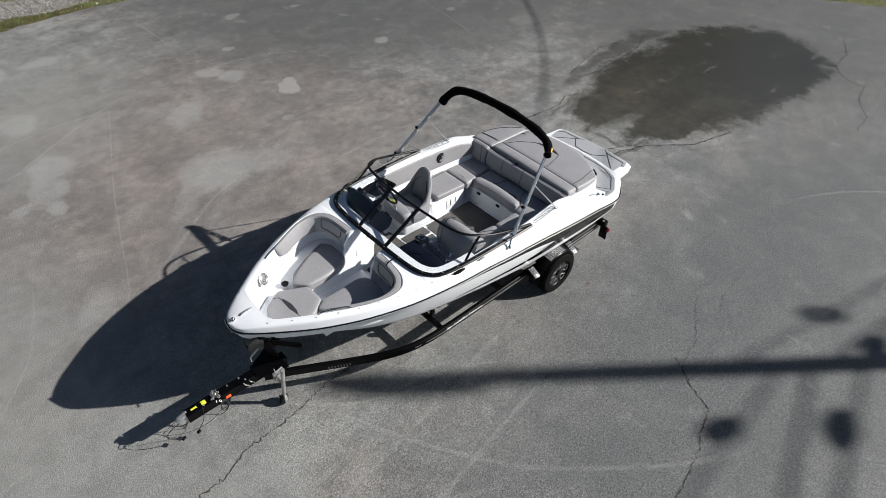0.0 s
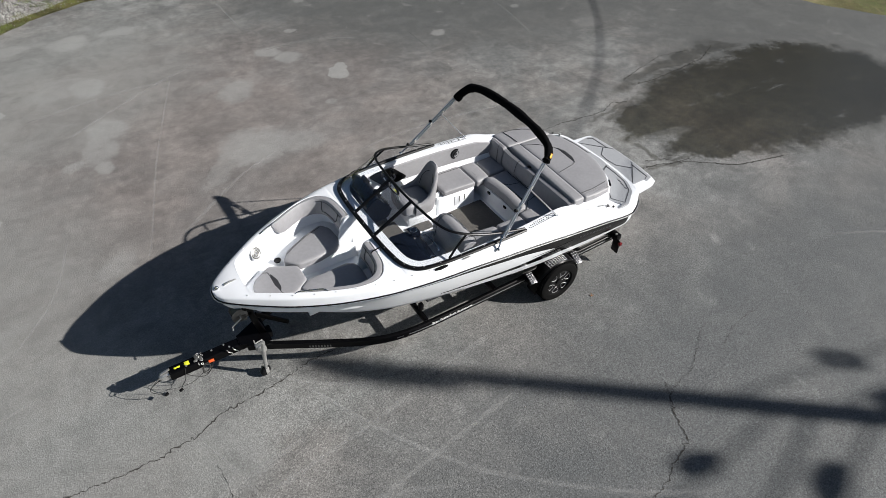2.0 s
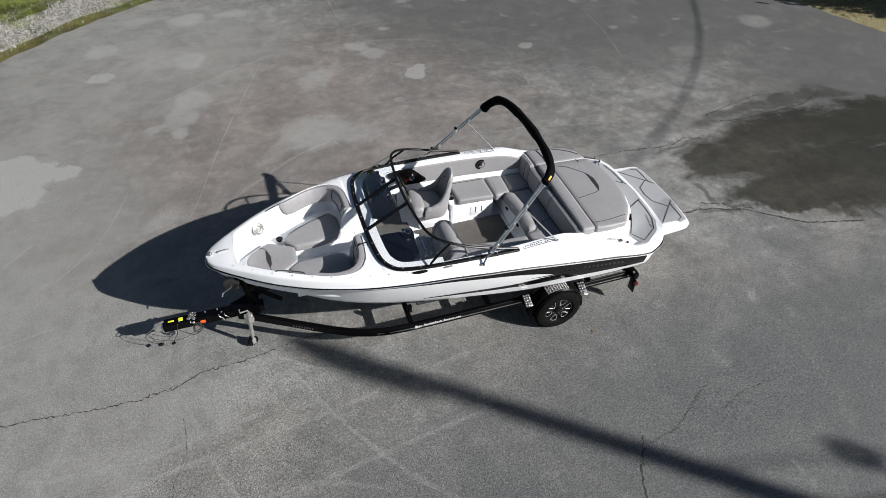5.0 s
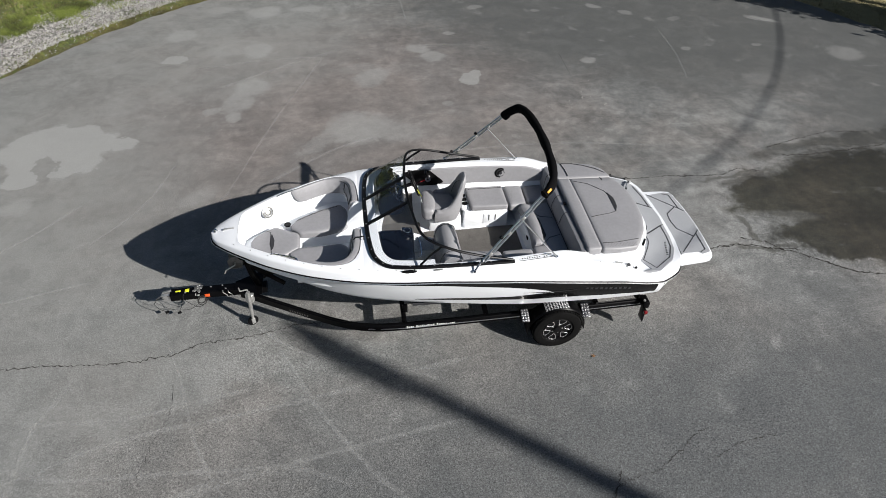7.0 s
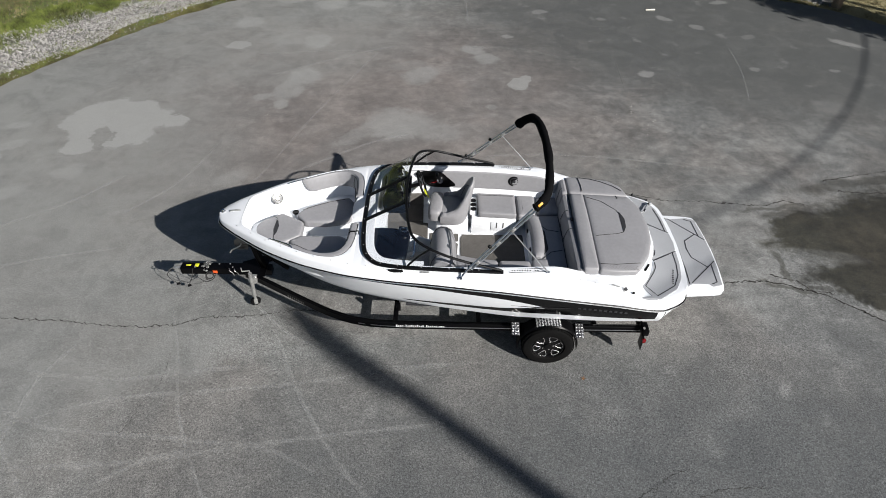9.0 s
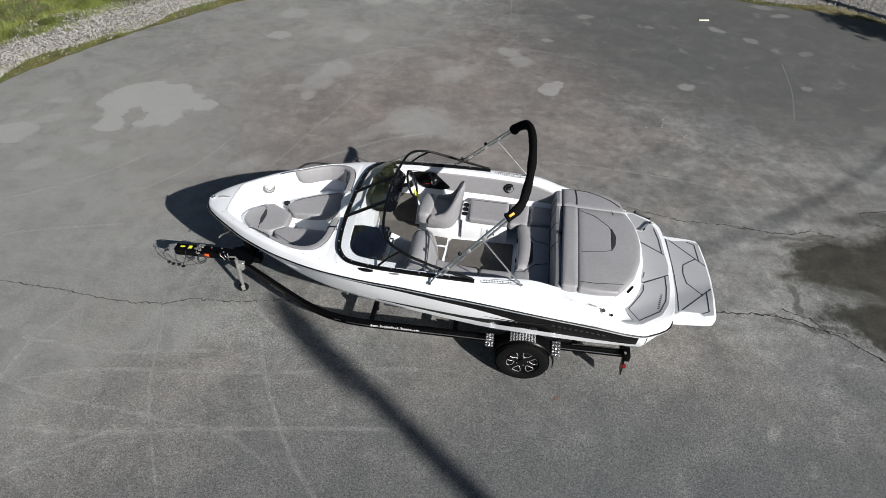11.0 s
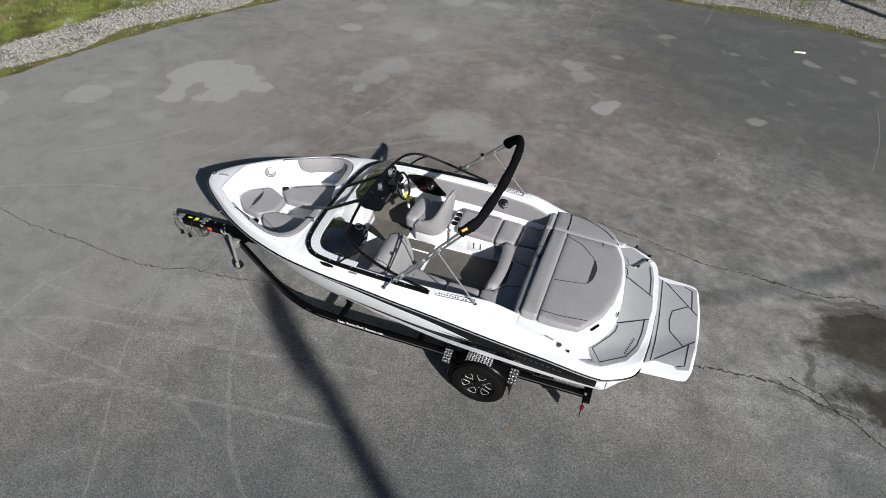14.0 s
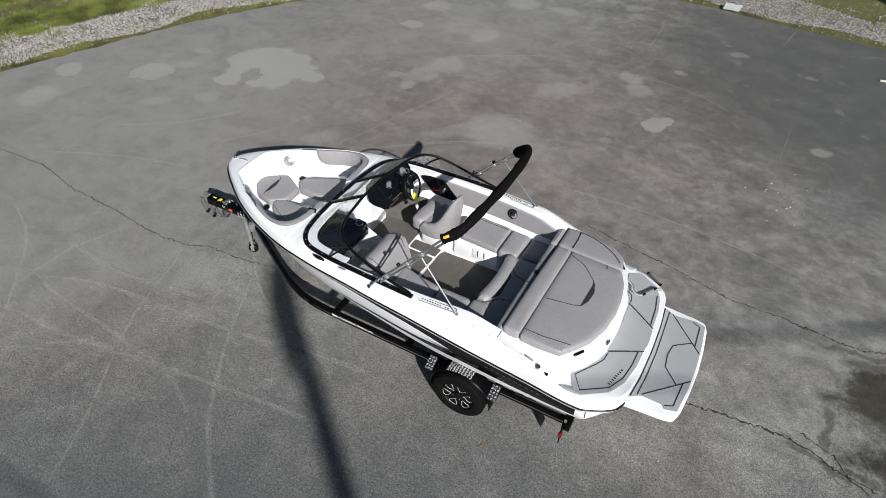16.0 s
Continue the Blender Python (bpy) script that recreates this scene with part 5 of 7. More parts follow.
def build_helm(boat):
    # consoles and instrument panel
    bm = bmesh.new()
    prof = [(1.96, 1.27), (1.96, 0.82), (2.10, 0.82), (2.16, 1.1), (2.36, 1.25), (2.3, 1.27)]
    loft(bm, [[(x, y, z) for x, z in prof] for y in (-0.27, -0.29, -0.62)], True, True)
    part("console", bm, LINER, boat, "white moulded console under the dash")
    bm = bmesh.new()
    prof = [(1.88, 1.50), (1.775, 1.0), (1.75, 0.78), (2.13, 0.78), (2.15, 1.1), (2.19, 1.266), (2.047, 1.266), (2.042, 1.50)]
    loft(bm, [[(x, y, z) for x, z in prof] for y in (0.256, 0.262, 0.62)], True, True)
    part("console", bm, LINER, boat, "white moulded console beside the walk-through")
    bm = bmesh.new()
    rows = []
    for k in range(13):
        y = 0.262 + 0.66 * k / 12
        hood = 0.055 * math.sin(math.pi * k / 12)
        fwd = 2.115 + 0.13 * max(0.0, (k - 8) / 4) ** 2
        rows.append([(fwd + 0.02, y, 1.30), (fwd, y, 1.42), (fwd + 0.012, y, 1.535), (fwd + 0.06, y, 1.575 + hood * 0.6), (2.225, y, 1.61 + hood), (2.275, y, 1.625 + hood), (2.32, y, 1.60 + hood), (2.385, y, 1.50), (2.455, y, 1.43), (2.475, y, 1.39), (2.43, y, 1.30), (2.38, y, 1.27), (2.2, y, 1.27)])
    loft(bm, rows, True, True)
    dash = part("helm_dash", bm, DASH, boat, "glossy black helm dash with chrome-ringed gauges")
    for y, z, r in ((0.40, 1.575, 0.05), (0.72, 1.59, 0.055), (0.83, 1.53, 0.032)):
        bm = bmesh.new()
        ring(bm, (2.362, y, z), r, 0.011, (0, 64, 0), 24)
        g = part("gauge", bm, CHROME, dash, "chrome-ringed round gauge")
        bm = bmesh.new()
        cyl(bm, (2.356, y, z), r * 0.7, 0.018, (0, 64, 0), 24)
        # large faces are pale: the glint on them is put into the colour
        part("gauge_face", bm, TREAD if r > 0.04 else PLASTIC, g, "pale reflective gauge face")
    bm = bmesh.new()
    for k in range(6):
        box(bm, (2.468, 0.33 + k * 0.035, 1.415), (0.012, 0.022, 0.03), 0.003, (0, 60, 0))
    pieces("rocker_switch", bm, DULL, dash)
    # binnacle over each gauge, a display between them and two toggle pods
    for y, z, r in ((0.40, 1.575, 0.062), (0.72, 1.59, 0.067)):
        bm = bmesh.new()
        m2 = pose(2.338, y, z + 0.012, 0, 64, 0)
        rows = []
        for k in range(17):
            a = math.pi * (0.5 + k / 16)
            u = Vector((math.cos(a), math.sin(a), 0))
            rows.append([m2 @ (u * (r + 0.004) + Vector((0, 0, -0.02))), m2 @ (u * (r + 0.012) + Vector((0, 0, 0.02))), m2 @ (u * (r + 0.004) + Vector((0, 0, 0.042))), m2 @ (u * (r - 0.002) + Vector((0, 0, 0.03)))])
        loft(bm, rows, True, True)
        part("gauge_hood", bm, PLASTIC, dash, "black moulded gauge hood")
    bm = bmesh.new()
    box(bm, (2.392, 0.56, 1.505), (0.012, 0.15, 0.085), 0.006, (0, -38, 0))
    screen = part("display", bm, DASH, dash, "dark glossy display")
    bm = bmesh.new()
    box(bm, (2.386, 0.56, 1.499), (0.012, 0.17, 0.105), 0.008, (0, -38, 0))
    part("bezel", bm, PLASTIC, screen)
    for y in (0.31, 0.83):
        bm = bmesh.new()
        box(bm, (2.425, y, 1.455), (0.05, 0.075, 0.05), 0.012, (0, -42, 0))
        pod = part("switch_pod", bm, PLASTIC, dash, "black switch pod")
        for k in (-0.02, 0.02):
            bm = bmesh.new()
            cyl(bm, (2.446, y + k, 1.482), 0.009, 0.018, (0, 45, 0), 12, bevel=0.003)
            part("knob", bm, CHROME, pod, "small chrome knob")
    # steering wheel
    c = Vector((2.625, 0.56, 1.545))
    turn = (0, 71, 4)
    wheel = tagged(new("steering_wheel"), "black-rimmed steering wheel with polished spokes")
    wheel.parent = boat
    bm = bmesh.new()
    ring(bm, c, 0.172, 0.015, turn, 36, 10)
    part("wheel_rim", bm, PLASTIC, wheel)
    mt = pose(*c, *turn)
    for a in (90, 210, 330):
        bm = bmesh.new()
        d = Vector((math.cos(radians(a)), math.sin(radians(a)), 0))
        sweep(bm, [mt @ (d * 0.03 + Vector((0, 0, -0.02))), mt @ (d * 0.1 + Vector((0, 0, -0.012))), mt @ (d * 0.168)], rect(0.016, 0.007, 0.002))
        part("spoke", bm, ALU, wheel)
    bm = bmesh.new()
    cyl(bm, mt @ Vector((0, 0, -0.02)), 0.045, 0.03, turn, 20, 0.038)
    part("hub", bm, PLASTIC, wheel)
    bm = bmesh.new()
    tube(bm, [mt @ Vector((0, 0, -0.03)), (2.40, 0.56, 1.47)], 0.025, 10)
    part("column", bm, PLASTIC, wheel)
    # tag hanging from the wheel
    bm = bmesh.new()
    box(bm, (2.685, 0.53, 1.405), (0.012, 0.10, 0.12), 0.004, (18, -28, 14))
    part("hang_tag", bm, YELLOW, wheel, "bright yellow paper tag")
    bm = bmesh.new()
    box(bm, (2.71, 0.51, 1.30), (0.012, 0.055, 0.10), 0.004, (8, -15, 10))
    part("hang_tag", bm, PAPER, wheel, "clear plastic tag pouch")
    # side panel with the throttle
    bm = bmesh.new()
    poly = rounded([(2.50, 1.435), (2.68, 1.47), (2.88, 1.46), (3.10, 1.24), (2.98, 1.20), (2.72, 1.21)], 0.05)
    lo = [bm.verts.new((q.x, 0.965, q.y)) for q in poly]
    hi = [bm.verts.new((q.x, 0.945, q.y)) for q in poly]
    bm.faces.new(lo)
    bm.faces.new(hi[::-1])
    for i in range(len(poly)):
        j = (i + 1) % len(poly)
        bm.faces.new((lo[i], lo[j], hi[j], hi[i]))
    panel = part("throttle_panel", bm, PLASTIC, boat, "black side panel with chrome throttle control")
    bm = bmesh.new()
    cyl(bm, (2.86, 0.93, 1.33), 0.05, 0.035, (90, 0, 0), 24, 0.042)
    part("throttle_hub", bm, CHROME, panel, "chrome throttle hub")
    bm = bmesh.new()
    tube(bm, [(2.86, 0.905, 1.33), (2.84, 0.89, 1.40), (2.82, 0.87, 1.47)], 0.011, 8)
    cyl(bm, (2.82, 0.865, 1.475), 0.02, 0.08, (90, 0, 0), 14, bevel=0.005)
    part("throttle_lever", bm, PLASTIC, panel)
    bm = bmesh.new()
    tube(bm, spline([(2.60, 0.64, 1.47), (2.66, 0.72, 1.41), (2.74, 0.84, 1.35), (2.83, 0.935, 1.31)], 5), 0.004, 6)
    part("safety_lanyard", bm, REDL, panel, "red safety lanyard")
    # passenger dash
    bm = bmesh.new()
    rows = []
    for k in range(13):
        y = -0.30 - 0.60 * k / 12
        fwd = 2.04 + 0.14 * max(0.0, (k - 8) / 4) ** 2
        aft = 2.52 - 0.05 * (k / 12)
        hood = 0.03 * math.sin(math.pi * k / 12)
        rows.append([(fwd, y, 1.41), (fwd, y, 1.47), (fwd + 0.12, y, 1.49 + hood), (aft - 0.16, y, 1.475 + hood * 0.6), (aft - 0.03, y, 1.445), (aft, y, 1.42), (aft - 0.01, y, 1.33), (aft - 0.12, y, 1.30)])
    loft(bm, rows, True, True)
    pd = part("passenger_dash", bm, DASH, boat, "glossy black passenger dash with two drink holders")
    for x, y, z in ((2.435, -0.36, 1.512), (2.42, -0.86, 1.462)):
        bm = bmesh.new()
        ring(bm, (x, y, z), 0.042, 0.007, (0, 6, 0), 24)
        h = part("drink_holder", bm, CHROME, pd, "stainless ring of a drink holder")
        bm = bmesh.new()
        cyl(bm, (x, y, z - 0.008), 0.040, 0.016, (0, 6, 0), 20)
        part("well", bm, PLASTIC, h)
    bm = bmesh.new()
    tube(bm, spline([(2.53, -0.42, 1.42), (2.57, -0.45, 1.43), (2.57, -0.72, 1.43), (2.53, -0.76, 1.42)], 5), 0.010, 8)
    part("grab_handle", bm, CHROME, pd, "stainless passenger grab handle")


def build_helm_seat(boat):
    seat = new("helm_seat")
    tagged(seat, "grey vinyl swivel helm seat with a wraparound back")
    seat.parent = boat
    m = pose(3.0, 0.575, 0, 0, 0, -5)

    def shape(name, bm, material, label=""):
        bmesh.ops.transform(bm, matrix=m, verts=bm.verts)
        return part(name, bm, material, seat, label)

    bm = bmesh.new()
    box(bm, (0.05, 0.03, 0.89), (0.44, 0.36, 0.25), 0.03)
    shape("pedestal", bm, LINER, "white moulded seat base")
    bm = bmesh.new()
    cushion(bm, [(-0.15, -0.21), (0.14, -0.21), (0.20, 0.0), (0.14, 0.21), (-0.15, 0.21)], 1.02, 1.185, 0.03, 0.06)
    shape("seat_cushion", bm, VINYL)
    bm = bmesh.new()
    cushion(bm, [(-0.27, -0.245), (-0.10, -0.25), (-0.08, 0.0), (-0.10, 0.25), (-0.27, 0.245), (-0.285, 0.0)], 1.05, 1.225, 0.05, 0.06)
    shape("flip_bolster", bm, VINYL, "rounded flip-up bolster")
    # shell: low arms that sweep up into a tall rounded back
    plan = spline([(-0.10, -0.262, 0), (0.02, -0.265, 0), (0.12, -0.255, 0), (0.20, -0.205, 0), (0.245, -0.11, 0), (0.255, 0.0, 0), (0.245, 0.11, 0), (0.20, 0.205, 0), (0.12, 0.255, 0), (0.02, 0.265, 0), (-0.10, 0.262, 0)], 4)
    bm = bmesh.new()
    rows = []
    for i, q in enumerate(plan):
        t = (plan[min(i + 1, len(plan) - 1)] - plan[max(i - 1, 0)]).normalized()
        out = Vector((t.y, -t.x, 0))
        dome = max(0.0, 1 - (abs(q.y) / 0.268) ** 3.4) ** 0.6 if q.x > 0.0 else 0.0
        back = max(0.0, min(1.0, (q.x + 0.02) / 0.24))
        rise = 0.40 * dome * back ** 0.6 * (1 - 0.1 * (q.y / 0.2) ** 2)
        top = 1.215 + rise + 0.02 * back
        lean = 0.2 * rise
        thick = 0.075 - 0.02 * back
        ends = 0.03 if i in (0, len(plan) - 1) else 0.0
        def at(o, z, u):
            p = q + out * o
            return (p.x + lean * u, p.y * (1 - 0.12 * u * back), z)
        h = top - ends - 1.03
        rows.append([at(-0.012, 1.03, 0), at(0.004, 1.08, 0), at(0.008, 1.08 + h * 0.35, 0.35), at(0.006, 1.03 + h * 0.85, 0.85), at(-0.008, top - 0.012 - ends, 0.98), at(-thick * 0.5, top - ends, 1), at(-thick + 0.006, top - 0.014 - ends, 0.97), at(-thick, 1.03 + h * 0.8, 0.8), at(-thick - 0.006, 1.10 + h * 0.2, 0.2), at(-thick, 1.05, 0)])
    loft(bm, rows, True, True)
    shape("backrest", bm, VINYL)
    line = []
    for y, z in ((-0.15, 1.24), (-0.15, 1.38), (-0.09, 1.47), (0.0, 1.49), (0.09, 1.47), (0.15, 1.38), (0.15, 1.24)):
        line.append((0.188 + (z - 1.24) * 0.34 - abs(y) * 0.28, y * (1 - (z - 1.24) * 0.35), z))
    bm = bmesh.new()
    tube(bm, spline(line, 5), 0.004, 6)
    shape("piping", bm, SEAM)


def build_cockpit_seats(boat):
    def pad(name, poly, z0, z1, material=VINYL, r=0.035, corner=0.05, lift=None, label=""):
        bm = bmesh.new()
        cushion(bm, poly, z0, z1, r, corner, lift)
        return part(name, bm, material, boat, label)

    # passenger backrest, ribbed
    bm = bmesh.new()
    rows = []
    for k in range(9):
        y = -0.25 - 0.65 * k / 8
        rnd = 0.05 * (1 - math.sin(math.pi * min(max(k / 8, 0.0), 1.0)) ** 0.25)
        rows.append([(2.80 + rnd * 0.3, y, 1.0), (2.755 + rnd * 0.3, y, 1.22), (2.79, y, 1.42 - rnd), (2.83, y, 1.50 - rnd), (2.89, y, 1.535 - rnd), (2.96, y, 1.53 - rnd), (3.02, y, 1.49 - rnd), (3.055, y, 1.40 - rnd), (3.09, y, 1.2), (3.10, y, 1.0)])
    loft(bm, rows, True, True)
    back = part("passenger_backrest", bm, VINYL, boat, "grey vinyl passenger backrest with ribbed stitching")
    for k in range(12):
        y = -0.37 - 0.44 * k / 11
        bm = bmesh.new()
        sweep(bm, spline([(2.803, y, 1.455), (2.822, y, 1.488), (2.85, y, 1.515), (2.885, y, 1.530)], 4), disc(0.018, 8, 0.0026))
        part("rib", bm, VINYL, back)
    seam(back, [(2.757, -0.335, 1.25), (2.793, -0.335, 1.43), (2.832, -0.335, 1.50), (2.89, -0.335, 1.535), (2.96, -0.335, 1.53), (3.02, -0.335, 1.49), (3.056, -0.335, 1.38)])
    seam(back, [(2.757, -0.83, 1.25), (2.793, -0.83, 1.43), (2.832, -0.83, 1.50), (2.89, -0.83, 1.533), (2.96, -0.83, 1.528), (3.02, -0.83, 1.488), (3.056, -0.83, 1.38)])
    pad("passenger_seat_cushion", [(2.46, -0.38), (2.80, -0.34), (2.80, -0.90), (2.46, -0.90)], 1.0, 1.17, VINYL, label="grey vinyl forward passenger seat cushion")
    pad("port_lounge_cushion", [(3.08, -0.36), (3.30, -0.42), (3.62, -0.46), (3.62, -0.91), (3.08, -0.91)], 1.03, 1.13, label="grey vinyl port lounge cushion")
    pad("port_lounge_cushion", [(3.635, -0.46), (4.03, -0.46), (4.03, -0.89), (3.635, -0.90)], 1.03, 1.13, label="grey vinyl port lounge cushion")
    pad("corner_cushion", [(4.045, -0.44), (4.26, -0.42), (4.30, -0.86), (4.045, -0.88)], 1.03, 1.135, label="grey vinyl corner cushion")
    for s in (-1,):
        bm = bmesh.new()
        box(bm, (3.56, -0.70, 0.90), (0.98, 0.44, 0.26), 0.012)
        part("lounge_base", bm, LINER, boat, "white moulded lounge base")
    # aft bench
    bm = bmesh.new()
    box(bm, (4.32, 0.0, 0.90), (0.48, 1.66, 0.26), 0.012)
    part("bench_base", bm, LINER, boat, "white moulded base of the aft bench")
    bm = bmesh.new()
    rows = []
    for k in range(19):
        y = -0.42 + 0.85 * k / 18
        x0 = 4.05 + 0.045 * (1 - (y / 0.43) ** 2)
        e = 0.025 if k in (0, 18) else 0.0
        rows.append([(x0 + e, y, 1.04), (x0 + e - 0.004, y, 1.10), (x0 + e + 0.012, y, 1.15 - e), (x0 + 0.045, y, 1.17 - e), (x0 + 0.10, y, 1.172 - e), (x0 + 0.145 - e, y, 1.15 - e), (x0 + 0.155 - e, y, 1.10), (x0 + 0.15 - e, y, 1.04)])
    loft(bm, rows, True, True)
    part("bench_bolster", bm, VINYL, boat, "rounded grey vinyl front bolster of the aft bench")
    pad("bench_cushion", [(4.14, 0.45), (4.52, 0.47), (4.52, -0.84), (4.16, -0.82)], 1.03, 1.12, VINYL, label="grey vinyl aft bench cushion")
    bench = boat.children[-1]
    bm = bmesh.new()
    slab(bm, rounded([(4.20, 0.20), (4.27, 0.10), (4.28, -0.25), (4.21, -0.36), (4.235, -0.08)], 0.02), 1.118, 1.130)
    part("insert", bm, CHARCOAL, bench, "charcoal textured insert")
    for pts in ([(4.17, 0.30), (4.30, 0.14), (4.46, 0.10)], [(4.17, -0.45), (4.31, -0.30), (4.46, -0.26)], [(4.48, 0.42), (4.485, 0.0), (4.48, -0.78)]):
        seam(bench, [(x, y, 1.1285) for x, y in pts], 0.004)
    pad("starboard_cushion", [(3.935, 0.40), (4.18, 0.43), (4.20, 0.86), (3.935, 0.875)], 1.04, 1.15, label="grey vinyl starboard cushion")
    pad("starboard_corner_cushion", [(4.215, 0.49), (4.52, 0.49), (4.53, 0.86), (4.225, 0.86)], 1.03, 1.135, label="grey vinyl corner cushion")
    # bench backrest
    for y0, y1, label in ((-0.90, 0.585, "long grey vinyl aft backrest"), (0.60, 0.93, "grey vinyl corner backrest")):
        bm = bmesh.new()
        rows = []
        n = 12
        for k in range(n + 1):
            y = y0 + (y1 - y0) * k / n
            e = 0.02 if k in (0, n) else 0.0
            zt = 1.375 + (0.03 if y > 0.5 else 0)
            rows.append([(4.50 + e, y, 1.06), (4.485 + e, y, 1.20), (4.515 + e, y, zt - 0.05), (4.535, y, zt - 0.012 - e), (4.57, y, zt - e), (4.60, y, zt - 0.015 - e), (4.605, y, zt - 0.06), (4.62, y, 1.06)])
        loft(bm, rows, True, True)
        b = part("bench_backrest", bm, VINYL, boat, label)
        if y0 < 0:
            for ys in (0.25, -0.12):
                seam(b, [(4.487, ys, 1.12), (4.48, ys, 1.22), (4.508, ys, 1.335), (4.53, ys, 1.368), (4.57, ys, 1.38)])
            seam(b, [(4.488, 0.25, 1.17), (4.487, 0.12, 1.145), (4.487, 0.0, 1.145), (4.488, -0.12, 1.17)])
            bm = bmesh.new()
            box(bm, (4.585, 0.06, 1.385), (0.035, 0.05, 0.02), 0.005)
            part("pull_strap", bm, PLASTIC, b, "black pull strap")
        else:
            seam(b, [(4.487, 0.68, 1.13), (4.483, 0.68, 1.22), (4.51, 0.70, 1.37), (4.535, 0.7, 1.408)])
    # storage box with drink holders, starboard
    bm = bmesh.new()
    box(bm, (3.62, 0.66, 0.91), (0.62, 0.44, 0.30), 0.015)
    box(bm, (3.335, 0.68, 1.08), (0.11, 0.36, 0.06), 0.02)
    module = part("galley_module", bm, LINER, boat, "white moulded galley module")
    pad_m = bmesh.new()
    cushion(pad_m, [(3.40, 0.44), (3.92, 0.41), (3.92, 0.875), (3.38, 0.90)], 1.075, 1.155, 0.022, 0.035)
    lid = part("lid", pad_m, VINYL, module, "grey padded lid")
    seam(lid, [(3.42, 0.835, 1.160), (3.90, 0.815, 1.163)])
    for k in range(3):
        bm = bmesh.new()
        ring(bm, (3.335, 0.58 + k * 0.095, 1.112), 0.036, 0.006, n=20)
        cyl(bm, (3.335, 0.58 + k * 0.095, 1.108), 0.034, 0.01, n=18)
        part("drink_holder", bm, PLASTIC, module, "black drink holder")
    bm = bmesh.new()
    box(bm, (3.70, 0.437, 0.93), (0.24, 0.01, 0.16), 0.004)
    door = part("door", bm, GEL, module, "small white access door")
    bm = bmesh.new()
    for k in range(2):
        box(bm, (3.66 + 0.09 * k, 0.43, 0.945), (0.014, 0.008, 0.10), 0.003)
    pieces("door_slot", bm, DULL, door)
    bm = bmesh.new()
    box(bm, (4.075, 0.28, 0.98), (0.02, 0.06, 0.035), 0.005)
    box(bm, (4.075, -0.10, 0.98), (0.02, 0.06, 0.035), 0.005)
    pieces("bench_latch", bm, PLASTIC, boat, "black latch on the bench front")
    # padded wall, starboard and port
    for s in (1, -1):
        bm = bmesh.new()
        rows = []
        x0 = 2.78 if s > 0 else 3.1
        for k in range(25):
            x = x0 + (4.50 - x0) * k / 24
            yo = hermite(OPEN_Y, x) - 0.02
            low = 1.185 if (s < 0 or x > 3.05) else 1.185 + (3.05 - x) * 0.95
            zt = hermite(OPEN_Z, x) - 0.045
            rows.append([(x, s * yo, zt), (x, s * (yo - 0.02), zt - 0.01), (x, s * (yo - 0.03), (zt + low) / 2), (x, s * (yo - 0.024), low + 0.01), (x, s * yo, low)])
        loft(bm, rows, True, True)
        part("coaming_pad", bm, VINYL, boat, "pale grey padded coaming panel")
        bm = bmesh.new()
        cyl(bm, (3.90, s * 0.925, 1.345), 0.082, 0.02, (90, 0, 0), 28, bevel=0.004)
        sp = part("speaker", bm, PLASTIC, boat, "round black cockpit speaker")
        bm = bmesh.new()
        ring(bm, (3.90, s * 0.914, 1.345), 0.055, 0.006, (90, 0, 0), 24)
        cyl(bm, (3.90, s * 0.912, 1.345), 0.022, 0.012, (90, 0, 0), 16)
        part("speaker_cone", bm, CHARCOAL, sp)
    # floor mats
    def mats(poly, label, material=CARPET):
        bm = bmesh.new()
        slab(bm, rounded(poly, 0.025), 0.776, 0.786)
        part("floor_mat", bm, material, boat, label, smooth=False)

    mats([(3.17, 0.41), (4.03, 0.42), (4.03, -0.44), (3.16, -0.44), (3.16, 0.36), (3.2, 0.41)], "dark grey-brown cockpit carpet mat")
    mats([(2.735, 0.43), (3.13, 0.43), (3.13, 0.265), (2.735, 0.27)], "grey-brown carpet mat panel")
    mats([(2.0, 0.25), (2.0, 0.58), (2.19, 0.62), (2.45, 0.64), (2.70, 0.65), (2.705, 0.235), (3.125, 0.225), (3.10, -0.22), (2.0, -0.25)], "grey-brown walk-through carpet mat")
    # footwell lies in shade; that dark is put into the mat's colour
    mats([(2.18, -0.28), (2.8, -0.28), (2.8, -0.64), (2.18, -0.6)], "footwell carpet mat, the shade on it put into the dark colour", CHARCOAL)


